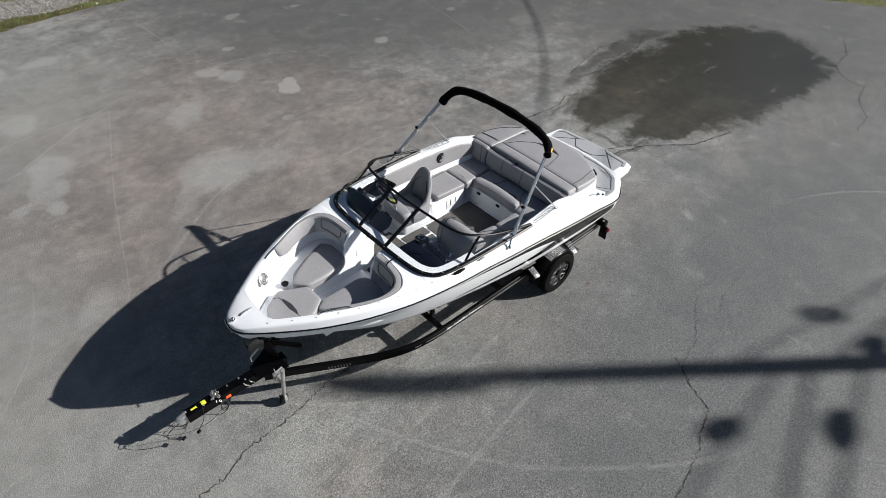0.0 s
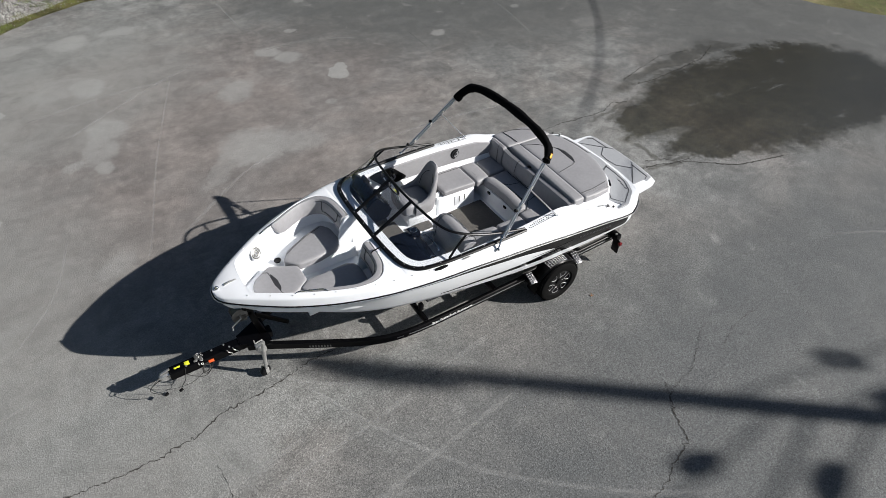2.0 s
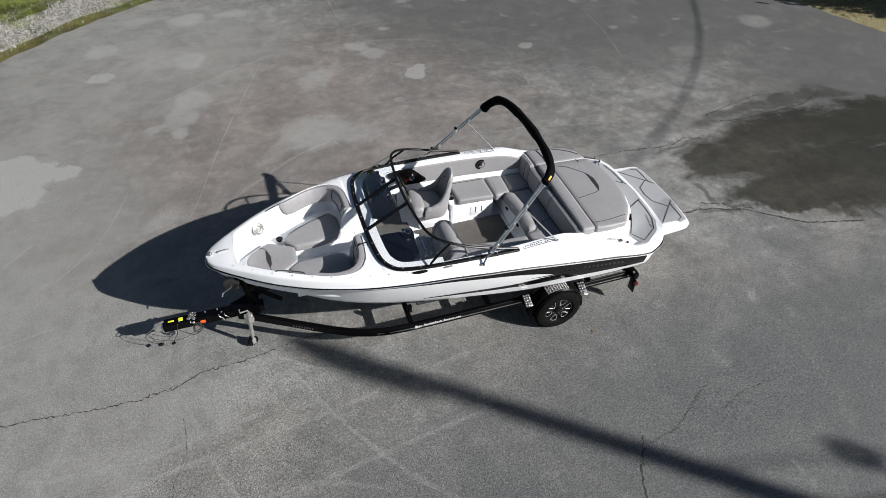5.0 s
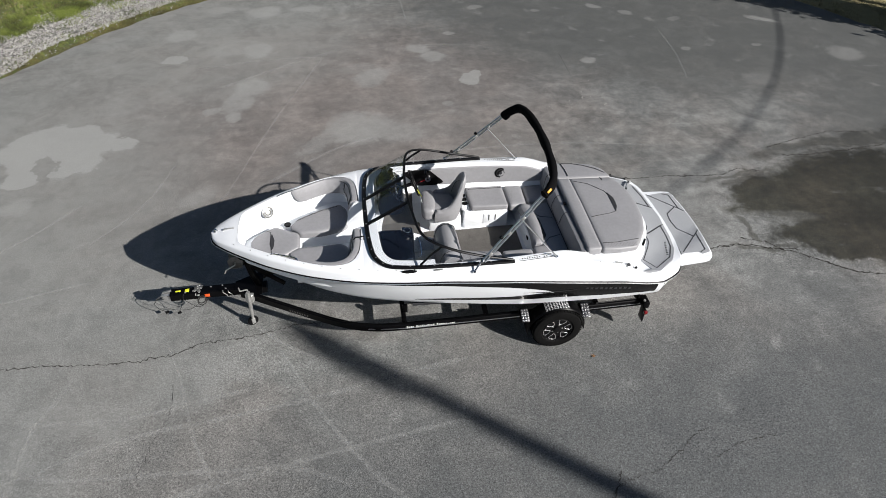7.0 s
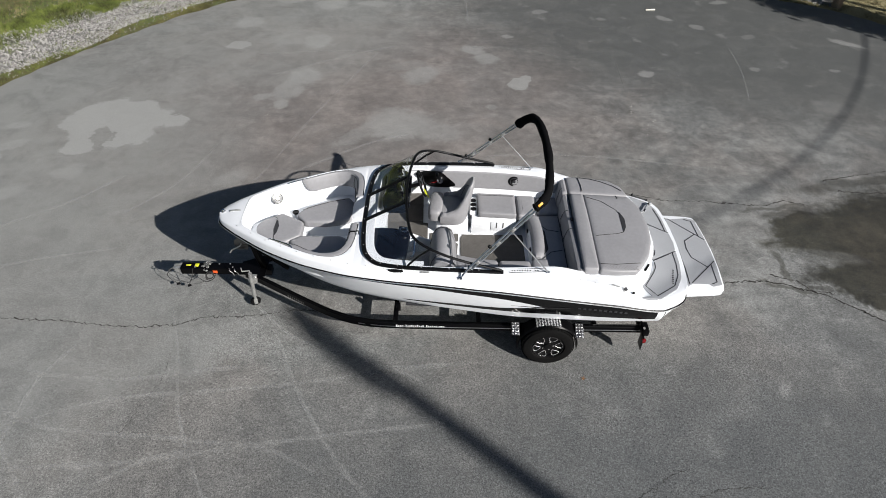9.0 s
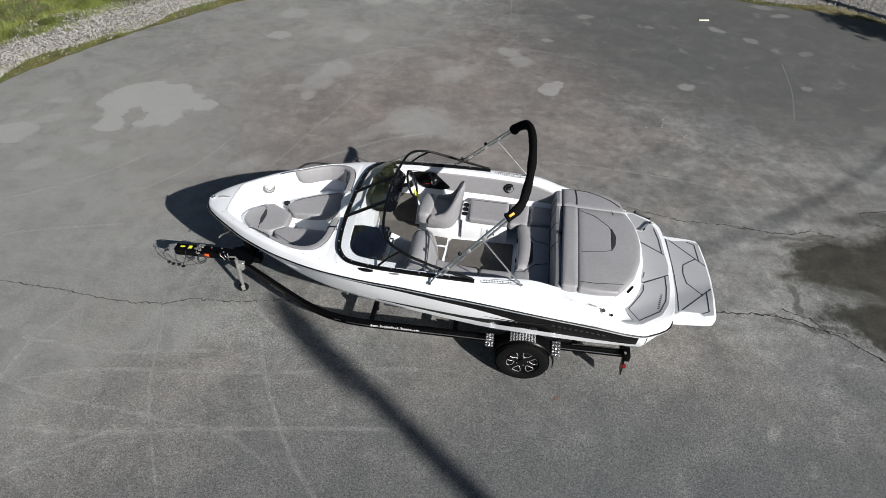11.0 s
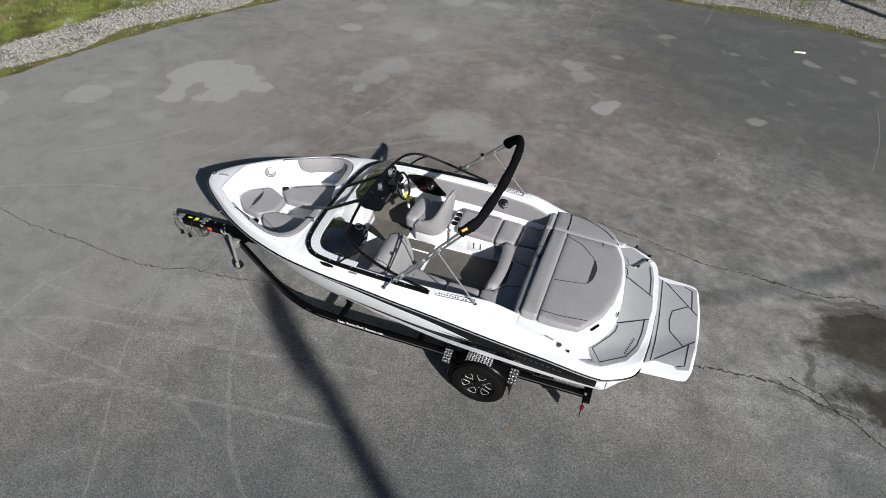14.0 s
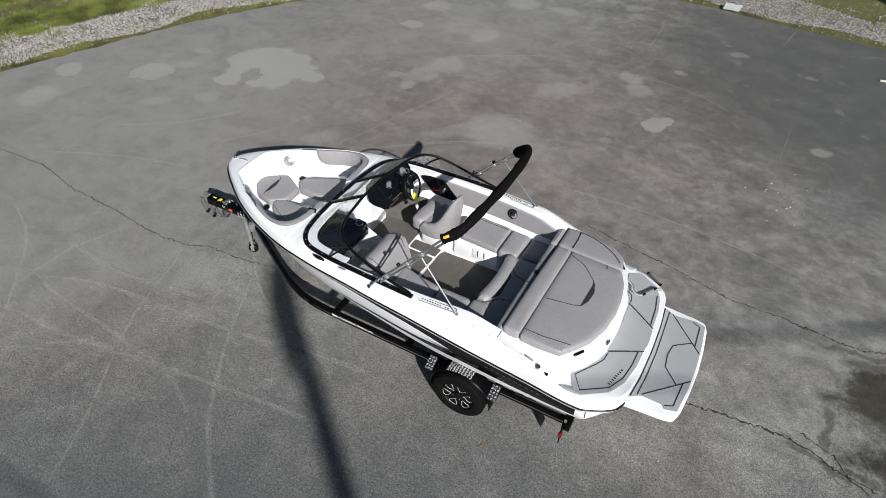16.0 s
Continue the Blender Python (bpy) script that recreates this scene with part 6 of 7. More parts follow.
def build_footwell(boat):
    bm = bmesh.new()
    rows = []
    for k in range(9):
        x = 2.03 + 0.60 * k / 8
        yi, ch = hermite(OPEN_Y, x), hermite(CHINE_Y, x)
        rows.append([(x, min(yi - 0.12, ch * 0.74) - 0.07, 0.783), (x, min(yi - 0.12, ch * 0.74) - 0.008, 0.787), (x, min(yi - 0.07, ch - 0.05) - 0.008, 0.925), (x, yi - 0.07, 1.11)])
    loft(bm, rows)
    part("footwell_carpet", bm, CARPET, boat, "grey-brown carpet up the side of the helm footwell", smooth=False)
    # side panel between the walk-through and the passenger footwell
    bm = bmesh.new()
    prof = [(1.97, 0.79), (1.97, 1.44), (2.38, 1.42), (2.50, 1.385), (2.60, 1.335), (2.70, 1.285), (2.78, 1.255), (2.80, 1.22), (2.80, 0.79)]
    loft(bm, [[(x, y, z - c) for x, z in prof] for y, c in ((-0.252, 0.008), (-0.258, 0.0), (-0.272, 0.0), (-0.278, 0.008))], True, True)
    part("footwell_panel", bm, LINER, boat, "white moulded panel beside the passenger footwell")
    # raised pod with a drink holder on the passenger dash
    bm = bmesh.new()
    box(bm, (2.43, -0.36, 1.455), (0.15, 0.15, 0.12), 0.03, (0, 8, 0))
    part("dash_pod", bm, DASH, boat, "raised black pod on the passenger dash")


def build_sun_pad(boat):
    lift = (lambda x, y: -0.10 * max(0.0, x - 4.7) ** 1.3 * 0.5 - 0.02 * (abs(y) / 0.9) ** 2)

    def pad(name, poly, z0, z1, r, corner, label):
        bm = bmesh.new()
        cushion(bm, poly, z0, z1, r, corner, lift)
        return part(name, bm, VINYL, boat, label)

    head = pad("sun_pad_headrest", [(4.595, -0.885), (4.785, -0.885), (4.80, 0.0), (4.805, 0.585), (4.625, 0.585), (4.61, 0.0)], 1.10, 1.425, 0.028, 0.035, "rolled grey vinyl headrest of the sun pad")
    main = pad("sun_pad", [(4.79, -0.89), (5.0, -0.90), (5.235, -0.88), (5.35, -0.73), (5.45, -0.57), (5.53, -0.32), (5.56, -0.05), (5.55, 0.15), (5.51, 0.38), (5.42, 0.585), (4.808, 0.585), (4.80, 0.0)], 1.27, 1.415, 0.026, 0.035, "broad grey vinyl sun pad with stitched panels")
    side = pad("walkway_pad", [(4.615, 0.60), (5.43, 0.60), (5.37, 0.82), (5.22, 0.95), (4.85, 1.01), (4.615, 1.0)], 1.20, 1.41, 0.03, 0.05, "grey vinyl side sun pad")

    def zt(x, y):
        return 1.421 + lift(x, y)

    def stitched(owner, pts, r=0.004):
        seam(owner, [(x, y, zt(x, y)) for x, y in pts], r, "stitching")

    stitched(main, [(4.84, 0.50), (5.02, 0.42), (5.19, 0.24), (5.225, 0.12), (5.23, -0.08), (5.20, -0.20), (5.12, -0.235), (4.84, -0.29)])
    stitched(main, [(4.81, -0.79), (5.0, -0.79), (5.30, -0.745)])
    stitched(side, [(4.80, 0.96), (4.95, 0.945), (5.1, 0.89), (5.25, 0.80), (5.36, 0.69)])
    stitched(side, [(4.785, 0.96), (4.80, 0.80), (4.80, 0.63)], 0.005)
    stitched(main, [(5.24, 0.57), (5.26, 0.52), (5.25, 0.50)])
    bm = bmesh.new()
    slab(bm, rounded([(5.215, 0.22), (5.265, 0.06), (5.25, -0.10), (5.20, -0.215), (5.205, 0.0)], 0.03), zt(5.22, 0) - 0.012, zt(5.22, 0) + 0.004)
    part("insert", bm, CHARCOAL, main, "charcoal textured insert")
    bm = bmesh.new()
    for k in range(10):
        a = 4.85 + 0.04 * k
        tube(bm, [(a - 0.025, -0.80, zt(a, -0.80) - 0.0045), (a + 0.045, -0.865, zt(a, -0.865) - 0.006)], 0.0022, 5)
        tube(bm, [(a + 0.045, -0.80, zt(a, -0.80) - 0.0045), (a - 0.025, -0.865, zt(a, -0.865) - 0.006)], 0.0022, 5)
    pieces("quilting_stitch", bm, VINYL_D, main)
    bm = bmesh.new()
    box(bm, (5.60, -0.36, 1.20), (0.012, 0.06, 0.05), 0.004, (0, 0, -12))
    part("hatch_badge", bm, GREYP, boat, "small grey badge on the hatch")


def build_stern(boat):
    # foam deck pads with dark lines
    Z = 1.052

    def foam(poly, z, name="deck_pad", label="light grey foam deck pad with black inlay lines"):
        bm = bmesh.new()
        slab(bm, rounded(poly, 0.03), z - 0.02, z + 0.006)
        return part(name, bm, EVA, boat, label, smooth=False)

    def lines(owner, rows, z, w=0.011, closed=False):
        for pts in rows:
            bm = bmesh.new()
            ribbon(bm, pts, w, z + 0.008, closed)
            part("inlay_line", bm, SEAM, owner, smooth=False)

    near = foam([(5.40, -0.72), (5.37, -0.82), (5.47, -1.0), (5.55, -1.03), (5.80, -0.85), (5.90, -0.66), (5.945, -0.40), (5.955, -0.17), (5.63, -0.36), (5.57, -0.55)], Z)
    lines(near, [[(5.63, -0.38), (5.62, -0.48), (5.57, -0.58), (5.42, -0.81), (5.53, -0.975), (5.78, -0.80), (5.87, -0.61), (5.90, -0.40), (5.905, -0.20)], [(5.62, -0.355), (5.955, -0.165)]], Z)
    mid = foam([(5.61, -0.34), (5.955, -0.15), (5.97, 0.0), (5.955, 0.19), (5.62, 0.44), (5.63, 0.10)], Z)
    lines(mid, [[(5.60, 0.45), (5.955, 0.20)]], Z)
    far = foam([(5.62, 0.46), (5.95, 0.215), (5.935, 0.50), (5.90, 0.70), (5.82, 0.86), (5.60, 1.0), (5.46, 0.94), (5.52, 0.66)], Z)
    lines(far, [[(5.915, 0.24), (5.90, 0.50), (5.86, 0.72)], [(5.53, 0.64), (5.60, 0.58), (5.62, 0.50), (5.61, 0.46)]], Z)
    for s in (1, -1):
        bm = bmesh.new()
        slab(bm, [(5.52, s * 1.03), (5.48, s * 1.0), (5.34, s * 1.025), (5.18, s * 1.052)], 1.03, 1.082)
        part("side_strip", bm, EVA, boat, "thin grey foam wedge beside the deck pad", smooth=False)
    bm = bmesh.new()
    bars(bm, (5.775, -0.765, Z + 0.008), (0.07, 0.26, 0), (-1, 0.27, 0), [0.024] * 8, 0.013, 0.021, 0.002)
    pieces("pad_letter", bm, PLASTIC, near, smooth=False)
    # boarding ladder hatch frame and hand rail
    bm = bmesh.new()
    tube(bm, spline([(5.47, 0.78, 1.06), (5.49, 0.77, 1.09), (5.575, 0.705, 1.095), (5.588, 0.65, 1.095), (5.62, 0.61, 1.095), (5.68, 0.60, 1.095), (5.72, 0.64, 1.095), (5.80, 0.78, 1.09), (5.86, 0.82, 1.085), (5.87, 0.84, 1.05)], 4), 0.012, 8)
    part("stern_grab_rail", bm, TREAD, boat, "bent stainless grab rail on the stern deck")
    bm = bmesh.new()
    tube(bm, [(5.65, 1.105, 1.01), (5.85, 0.97, 1.005)], 0.017, 10)
    part("ladder_roll", bm, DULL, boat, "dark grey boarding ladder roll")
    bm = bmesh.new()
    for q in ((5.66, 1.09, 1.025), (5.84, 0.965, 1.02), (5.72, 0.63, 1.10), (5.81, 0.785, 1.095)):
        box(bm, q, (0.02, 0.042, 0.024), 0.005, (0, 0, -34))
    pieces("ladder_clamp", bm, PLASTIC, boat, "black ladder clamp")
    # swim platform
    bm = bmesh.new()
    pl = rounded([(5.90, -0.78), (6.36, -0.745), (6.46, -0.72), (6.495, -0.62), (6.525, -0.3), (6.535, 0.0), (6.525, 0.3), (6.495, 0.62), (6.46, 0.72), (6.36, 0.745), (5.90, 0.78)], 0.035)
    rings = [[(q.x, q.y, 0.80) for q in inset(pl, 0.05)], [(q.x, q.y, 0.83) for q in inset(pl, 0.008)], [(q.x, q.y, 0.895) for q in pl], [(q.x, q.y, 0.912) for q in inset(pl, 0.012)], [(q.x, q.y, 0.914) for q in inset(pl, 0.03)]]
    vs = loft(bm, rings, True)
    bm.faces.new(vs[0][::-1])
    bm.faces.new(vs[-1])
    plat = part("swim_platform", bm, GEL, boat, "white swim platform with grey foam pads")
    bm = bmesh.new()
    slab(bm, rounded([(5.98, -0.70), (6.09, -0.62), (6.31, -0.62), (6.34, -0.665), (6.46, -0.63), (6.495, -0.3), (6.505, 0.0), (6.495, 0.3), (6.46, 0.66), (6.36, 0.69), (6.12, 0.66), (5.98, 0.73)], 0.015), 0.905, 0.922)
    pad = part("platform_pad", bm, EVA, plat, "light grey foam pad", smooth=False)
    z = 0.916
    lines(pad, [[(6.09, 0.67), (6.49, 0.225)], [(6.32, 0.66), (6.41, 0.62), (6.425, 0.30)], [(6.09, -0.605), (6.495, -0.19)], [(6.43, -0.26), (6.41, -0.585), (6.33, -0.625)]], z)
    lines(pad, [[(6.39, 0.345), (6.21, 0.20), (6.19, 0.04), (6.21, -0.13), (6.37, -0.31)], [(6.05, 0.69), (6.065, 0.3), (6.075, 0.0), (6.07, -0.35), (6.05, -0.63)]], z)
    lines(pad, [[(5.99, 0.72), (6.018, 0.4), (6.028, 0.03), (6.018, -0.41), (5.99, -0.68)]], z, 0.014)


def build_bimini(boat):
    b = new("bimini_top")
    tagged(b, "folded bimini top in a black canvas boot on aluminium tubes")
    b.parent = boat
    arch = [(3.86, 0.89, 2.26), (3.93, 0.865, 2.345), (4.03, 0.79, 2.43), (4.09, 0.62, 2.465), (4.12, 0.3, 2.482), (4.125, 0.0, 2.485), (4.115, -0.3, 2.48), (4.085, -0.60, 2.46), (4.045, -0.79, 2.42), (3.97, -0.90, 2.38), (3.90, -0.945, 2.34)]
    line = spline(arch, 7)
    rng = random.Random(5)
    n = len(line)
    rad = [1.0 + 0.07 * math.sin(i * 0.55) + rng.uniform(-0.05, 0.05) - (0.25 if i in (0, n - 1) else 0) for i in range(n)]
    bm = bmesh.new()
    sweep(bm, line, disc(0.048, 14, 0.058), radii=rad)
    boot = part("canvas_boot", bm, SOCK, b, "wrinkled black canvas boot")
    bm = bmesh.new()
    box(bm, (3.955, -0.958, 2.408), (0.062, 0.012, 0.028), 0.004, (-30, -25, 33))
    part("boot_tag", bm, ORANGE, boot, "small yellow-orange tag")
    for s in (1, -1):
        hinge, top = Vector((3.22, s * 1.115, 1.60)), Vector((3.89, s * 0.915, 2.31))
        for off in (0.0, 0.032):
            bm = bmesh.new()
            a, c = hinge + Vector((off, 0, -off * 0.6)), top + Vector((off, 0, -off * 0.6))
            tube(bm, [a, a.lerp(c, 0.5), c], 0.0125, 10)
            part("tube", bm, ALU, b)
        bm = bmesh.new()
        tube(bm, [(3.13, s * 1.165, 1.49), hinge.lerp(top, -0.02), hinge.lerp(top, 0.06)], 0.011, 8)
        cyl(bm, (3.13, s * 1.165, 1.49), 0.02, 0.02, n=12)
        cyl(bm, hinge, 0.018, 0.06, (90, 0, 0), 12)
        part("deck_hinge", bm, CHROME, b)
        bm = bmesh.new()
        foot = Vector((4.14, s * 1.045, 1.488))
        tube(bm, [hinge.lerp(top, 0.66), foot], 0.0085, 8)
        cyl(bm, foot, 0.018, 0.02, n=12)
        part("strut", bm, ALU, b)
        bm = bmesh.new()
        for k in (0.12, 0.45, 0.68):
            box(bm, hinge.lerp(top, k) + Vector((0.012, 0, -0.01)), (0.05, 0.04, 0.04), 0.006, (0, -45, 0))
        pieces("tube_clamp", bm, ZINC, b)
        bm = bmesh.new()
        for k in ((0.02, 0.48) if s > 0 else (0.35,)):
            cyl(bm, hinge.lerp(top, k) + Vector((-0.012, 0, 0.02)), 0.02, 0.035, (0, -45, 0), 12, bevel=0.005)
        pieces("tube_knob", bm, PLASTIC, b, "black plastic knob")


def build_boat():
    boat = thing("motorboat", "white bowrider motorboat with grey vinyl seats on a trailer", "boat")
    build_hull(boat)
    build_deck(boat)
    build_bow_seats(boat)
    build_bow_fittings(boat)
    build_windshield(boat)
    build_helm(boat)
    build_helm_seat(boat)
    build_cockpit_seats(boat)
    build_footwell(boat)
    build_sun_pad(boat)
    build_stern(boat)
    build_bimini(boat)
    return boat


build_boat()


# ---- the trailer ----
RAIL = [(0.22, 0.10, 0.44), (0.42, 0.20, 0.44), (0.75, 0.38, 0.43), (1.15, 0.60, 0.42), (1.5, 0.775, 0.41), (1.85, 0.885, 0.40), (2.3, 0.93, 0.40), (3.4, 0.935, 0.40), (4.6, 0.935, 0.40), (5.52, 0.93, 0.40)]
AXLE_X, WHEEL_R = 4.265, 0.327


def build_wheel(trailer, s):
    w = new("wheel")
    tagged(w, "black trailer tyre on a machined black alloy rim")
    w.parent = trailer
    y0 = s * 1.12
    m = pose(AXLE_X, y0, WHEEL_R, 90 if s < 0 else -90, 0, 0) @ Matrix.Diagonal((1.072, 1.072, 1, 1))      # local z points outboard
    bm = bmesh.new()
    prof = [(0.185, -0.08), (0.20, -0.098), (0.255, -0.105), (0.288, -0.092), (0.303, -0.06), (0.305, 0.0), (0.303, 0.06), (0.288, 0.092), (0.255, 0.105), (0.20, 0.098), (0.185, 0.08)]
    n = 64
    rows = []
    for i in range(n + 1):
        a = 2 * math.pi * i / n
        rows.append([m @ Vector((r * math.cos(a), r * math.sin(a), z)) for r, z in prof])
    loft(bm, rows)
    weld(bm)
    tyre = part("tyre", bm, RUBBER, w, "black rubber tyre")
    bm = bmesh.new()
    for k in range(48):
        a = 2 * math.pi * k / 48
        for z in (-0.06, -0.02, 0.02, 0.06):
            p = m @ Vector((0.306 * math.cos(a + z), 0.306 * math.sin(a + z), z))
            box(bm, p, (0.026, 0.03, 0.006), 0, (0, -math.degrees(a + z) + 90 if s < 0 else math.degrees(a + z) + 90, 0))
    part("tread_blocks", bm, RUBBER, tyre)
    bm = bmesh.new()
    rp = [(0.186, 0.085), (0.18, 0.09), (0.172, 0.075), (0.165, 0.02), (0.16, -0.06), (0.186, -0.08)]
    loft(bm, [[m @ Vector((r * math.cos(2 * math.pi * i / 48), r * math.sin(2 * math.pi * i / 48), z)) for r, z in rp] for i in range(49)])
    weld(bm)
    cyl(bm, m @ Vector((0, 0, 0.045)), 0.172, 0.03, (90, 0, 0), 40)
    rim = part("rim", bm, RIMBLK, w, "gloss black alloy rim")
    for k in range(6):
        a0 = 2 * math.pi * k / 6 + 0.2
        bm = bmesh.new()
        out = [(0.088, 0.10), (0.088, -0.10), (0.120, -0.27), (0.160, -0.31), (0.174, -0.20), (0.176, 0.0), (0.174, 0.20), (0.160, 0.31), (0.120, 0.27)]

        def at(r, da, z):
            return m @ Vector((r * math.cos(a0 + da), r * math.sin(a0 + da), z))
        loopv = [at(r, d, 0.078 if r > 0.1 else 0.070) for r, d in out]
        sweep(bm, loopv, rect(0.005, 0.006, 0.0015), closed=True, up=tuple(m.to_3x3() @ Vector((0, 0, 1))))
        part("spoke", bm, MACHINED, rim, "machined bright edge of a rim spoke")
    bm = bmesh.new()
    cyl(bm, m @ Vector((0, 0, 0.06)), 0.05, 0.05, (90, 0, 0), 24, bevel=0.008)
    hub = part("hub_cap", bm, PLASTIC, w)
    for k in range(5):
        a = 2 * math.pi * k / 5
        bm = bmesh.new()
        cyl(bm, m @ Vector((0.066 * math.cos(a), 0.066 * math.sin(a), 0.055)), 0.009, 0.02, (90, 0, 0), 8)
        part("lug_nut", bm, ZINC, hub)


def tread_plate(parent, name, centre, size, turn, label):
    bm = bmesh.new()
    box(bm, centre, size, 0.004, turn)
    plate = part(name, bm, TREADBASE, parent, label)
    bm = bmesh.new()
    m = pose(*centre, *turn)
    nx, ny = max(2, int(size[0] / 0.032)), max(2, int(size[1] / 0.032))
    for i in range(nx):
        for j in range(ny):
            p = m @ Vector((size[0] * ((i + 0.5) / nx - 0.5), size[1] * ((j + 0.5) / ny - 0.5), size[2] / 2 + 0.002))
            box(bm, p, (0.024, 0.013, 0.006), 0, (turn[0], turn[1], turn[2] + (45 if (i + j) % 2 else -45)))
    part("tread_lugs", bm, TREAD, plate, "raised bright lugs")
    return plate


def build_trailer():
    tr = thing("boat_trailer", "black single-axle boat trailer with tread-plate fenders", "trailer")
    for s in (1, -1):
        bm = bmesh.new()
        sweep(bm, spline([(x, s * y, z) for x, y, z in RAIL], 6), rect(0.055, 0.11, 0.008))
        rail = part("side_rail", bm, STEELBLK, tr, "glossy black steel side rail")
        bm = bmesh.new()
        sweep(bm, [(p.x, p.y + s * 0.031, p.z - 0.005) for p in spline([(x, s * y, z) for x, y, z in RAIL[5:]], 4)], rect(0.004, 0.012))
        part("pinstripe", bm, ALU, rail, "thin silver pinstripe")
        bm = bmesh.new()
        if s < 0:
            bars(bm, (2.34, -0.962, 0.385), (1, 0, 0), (0, 0, 1), [0.045, 0.032, 0.034, 0.032, 0, 0.045, 0.03, 0.032, 0.04, 0.032, 0.03, 0.045, 0.032, 0.03, 0.04, 0, 0.045, 0.032, 0.03, 0.034, 0.03, 0.032, 0.02, 0.03, 0.032, 0.032], 0.017, 0.007, 0.003)
        else:
            bars(bm, (2.34, 0.959, 0.385), (1, 0, 0), (0, 0, 1), [0.04] * 20, 0.02, 0.008, 0.003)
        pieces("rail_letter", bm, WHITEP, rail, smooth=False)
        bm = bmesh.new()
        a = Vector((0.860, s * 0.4768, 0.40))
        b = a + Vector((0.36, s * 0.198, 0))
        bars(bm, a, b - a, (0, 0, 1), [0.034] * 8, 0.014, 0.022, 0.003 * (1 if s < 0 else -1))
        pieces("rail_letter", bm, DULL, rail, smooth=False)
        # long carpeted bunk
        bm = bmesh.new()
        sweep(bm, [(2.45, s * 0.62, 0.49), (3.6, s * 0.66, 0.49), (5.4, s * 0.66, 0.49)], rect(0.09, 0.05, 0.01))
        part("bunk", bm, CHARCOAL, tr, "carpeted bunk board")
        for x in (2.35, 4.2, 5.2):
            bm = bmesh.new()
            box(bm, (x, s * 0.66, 0.44), (0.06, 0.05, 0.12), 0.006)
            part("bunk_bracket", bm, STEELBLK, tr)
        # guide pad beside the hull
        bm = bmesh.new()
        box(bm, (4.42, s * 0.975, 0.63), (0.06, 0.02, 0.30), 0.005)
        part("guide_bracket", bm, STEELBLK, tr, "black guide bracket")
        build_wheel(tr, s)
        # fender over the wheel
        bm = bmesh.new()
        rows = []
        for k in range(17):
            a = radians(188 - 196 * k / 16)
            r0 = 0.372
            x, z = AXLE_X + r0 * math.cos(a) * 1.04, 0.30 + r0 * math.sin(a)
            xi, zi = AXLE_X + (r0 - 0.012) * math.cos(a) * 1.04, 0.30 + (r0 - 0.012) * math.sin(a)
            rows.append([(x, s * 0.985, z), (x, s * 1.145, z), (x + math.cos(a) * -0.008, s * 1.16, z - 0.012), (xi, s * 1.156, zi - 0.02), (xi, s * 1.14, zi), (xi, s * 0.985, zi)])
        loft(bm, rows, True, True)
        fender = part("fender", bm, STEELBLK, tr, "black rounded fender")
        bm = bmesh.new()
        rows = []
        for k in range(9):
            a = radians(116 - 46 * k / 8)
            x, z = AXLE_X + 0.375 * math.cos(a) * 1.04, 0.30 + 0.375 * math.sin(a)
            rows.append([(x, s * 1.0, z + 0.003), (x, s * 1.15, z + 0.003)])
        loft(bm, rows)
        bmesh.ops.solidify(bm, geom=bm.faces, thickness=0.004)
        plate = part("fender_tread_plate", bm, TREADBASE, fender, "bright aluminium tread plate")
        bm = bmesh.new()
        for i in range(9):
            for j in range(6):
                a = radians(114 - 42 * i / 8)
                p = (AXLE_X + 0.3825 * math.cos(a) * 1.04, s * (1.012 + 0.026 * j), 0.30 + 0.3825 * math.sin(a))
                box(bm, p, (0.024, 0.013, 0.006), 0, (0, math.degrees(math.pi / 2 - a), 45 if (i + j) % 2 else -45))
        part("tread_lugs", bm, TREAD, plate, "raised bright lugs")
        tread_plate(tr, "front_step", (3.85, s * 1.07, 0.52), (0.10, 0.17, 0.012), (s * -26, 0, 0), "aluminium tread-plate step")
        tread_plate(tr, "rear_step", (4.655, s * 1.07, 0.50), (0.105, 0.19, 0.012), (s * -26, 0, 0), "aluminium tread-plate step")
        for x in (3.85, 4.655):
            bm = bmesh.new()
            box(bm, (x, s * 1.02, 0.46), (0.10, 0.20, 0.05), 0.006)
            part("step_bracket", bm, STEELBLK, tr)
        # rear lamp bracket
        bm = bmesh.new()
        box(bm, (5.50, s * 0.985, 0.455), (0.09, 0.16, 0.10), 0.01)
        box(bm, (5.47, s * 1.06, 0.33), (0.012, 0.13, 0.24), 0.004)
        br = part("lamp_bracket", bm, STEELBLK, tr, "black rear lamp bracket")
        bm = bmesh.new()
        box(bm, (5.475, s * 1.13, 0.40), (0.045, 0.04, 0.05), 0.008)
        part("tail_lamp", bm, REDL, br, "red tail lamp")
        bm = bmesh.new()
        cyl(bm, (5.48, s * 1.02, 0.505), 0.016, 0.03, n=12)
        part("bolt", bm, ZINC, br)
        bm = bmesh.new()
        tube(bm, spline([(5.40, s * 0.93, 0.47), (5.20, s * 0.935, 0.475), (4.85, s * 0.94, 0.47)], 4), 0.007, 6)
        part("wiring", bm, CABLE, tr)
    # tongue
    bm = bmesh.new()
    sweep(bm, [(-0.70, 0, 0.43), (0.0, 0, 0.435), (0.55, 0, 0.43)], rect(0.13, 0.115, 0.01))
    tongue = part("tongue", bm, STEELBLK, tr, "black box-section tongue")
    bm = bmesh.new()
    slab(bm, [(0.14, -0.08), (0.42, -0.20), (0.50, -0.20), (0.50, 0.20), (0.42, 0.20), (0.14, 0.08)], 0.490, 0.501)
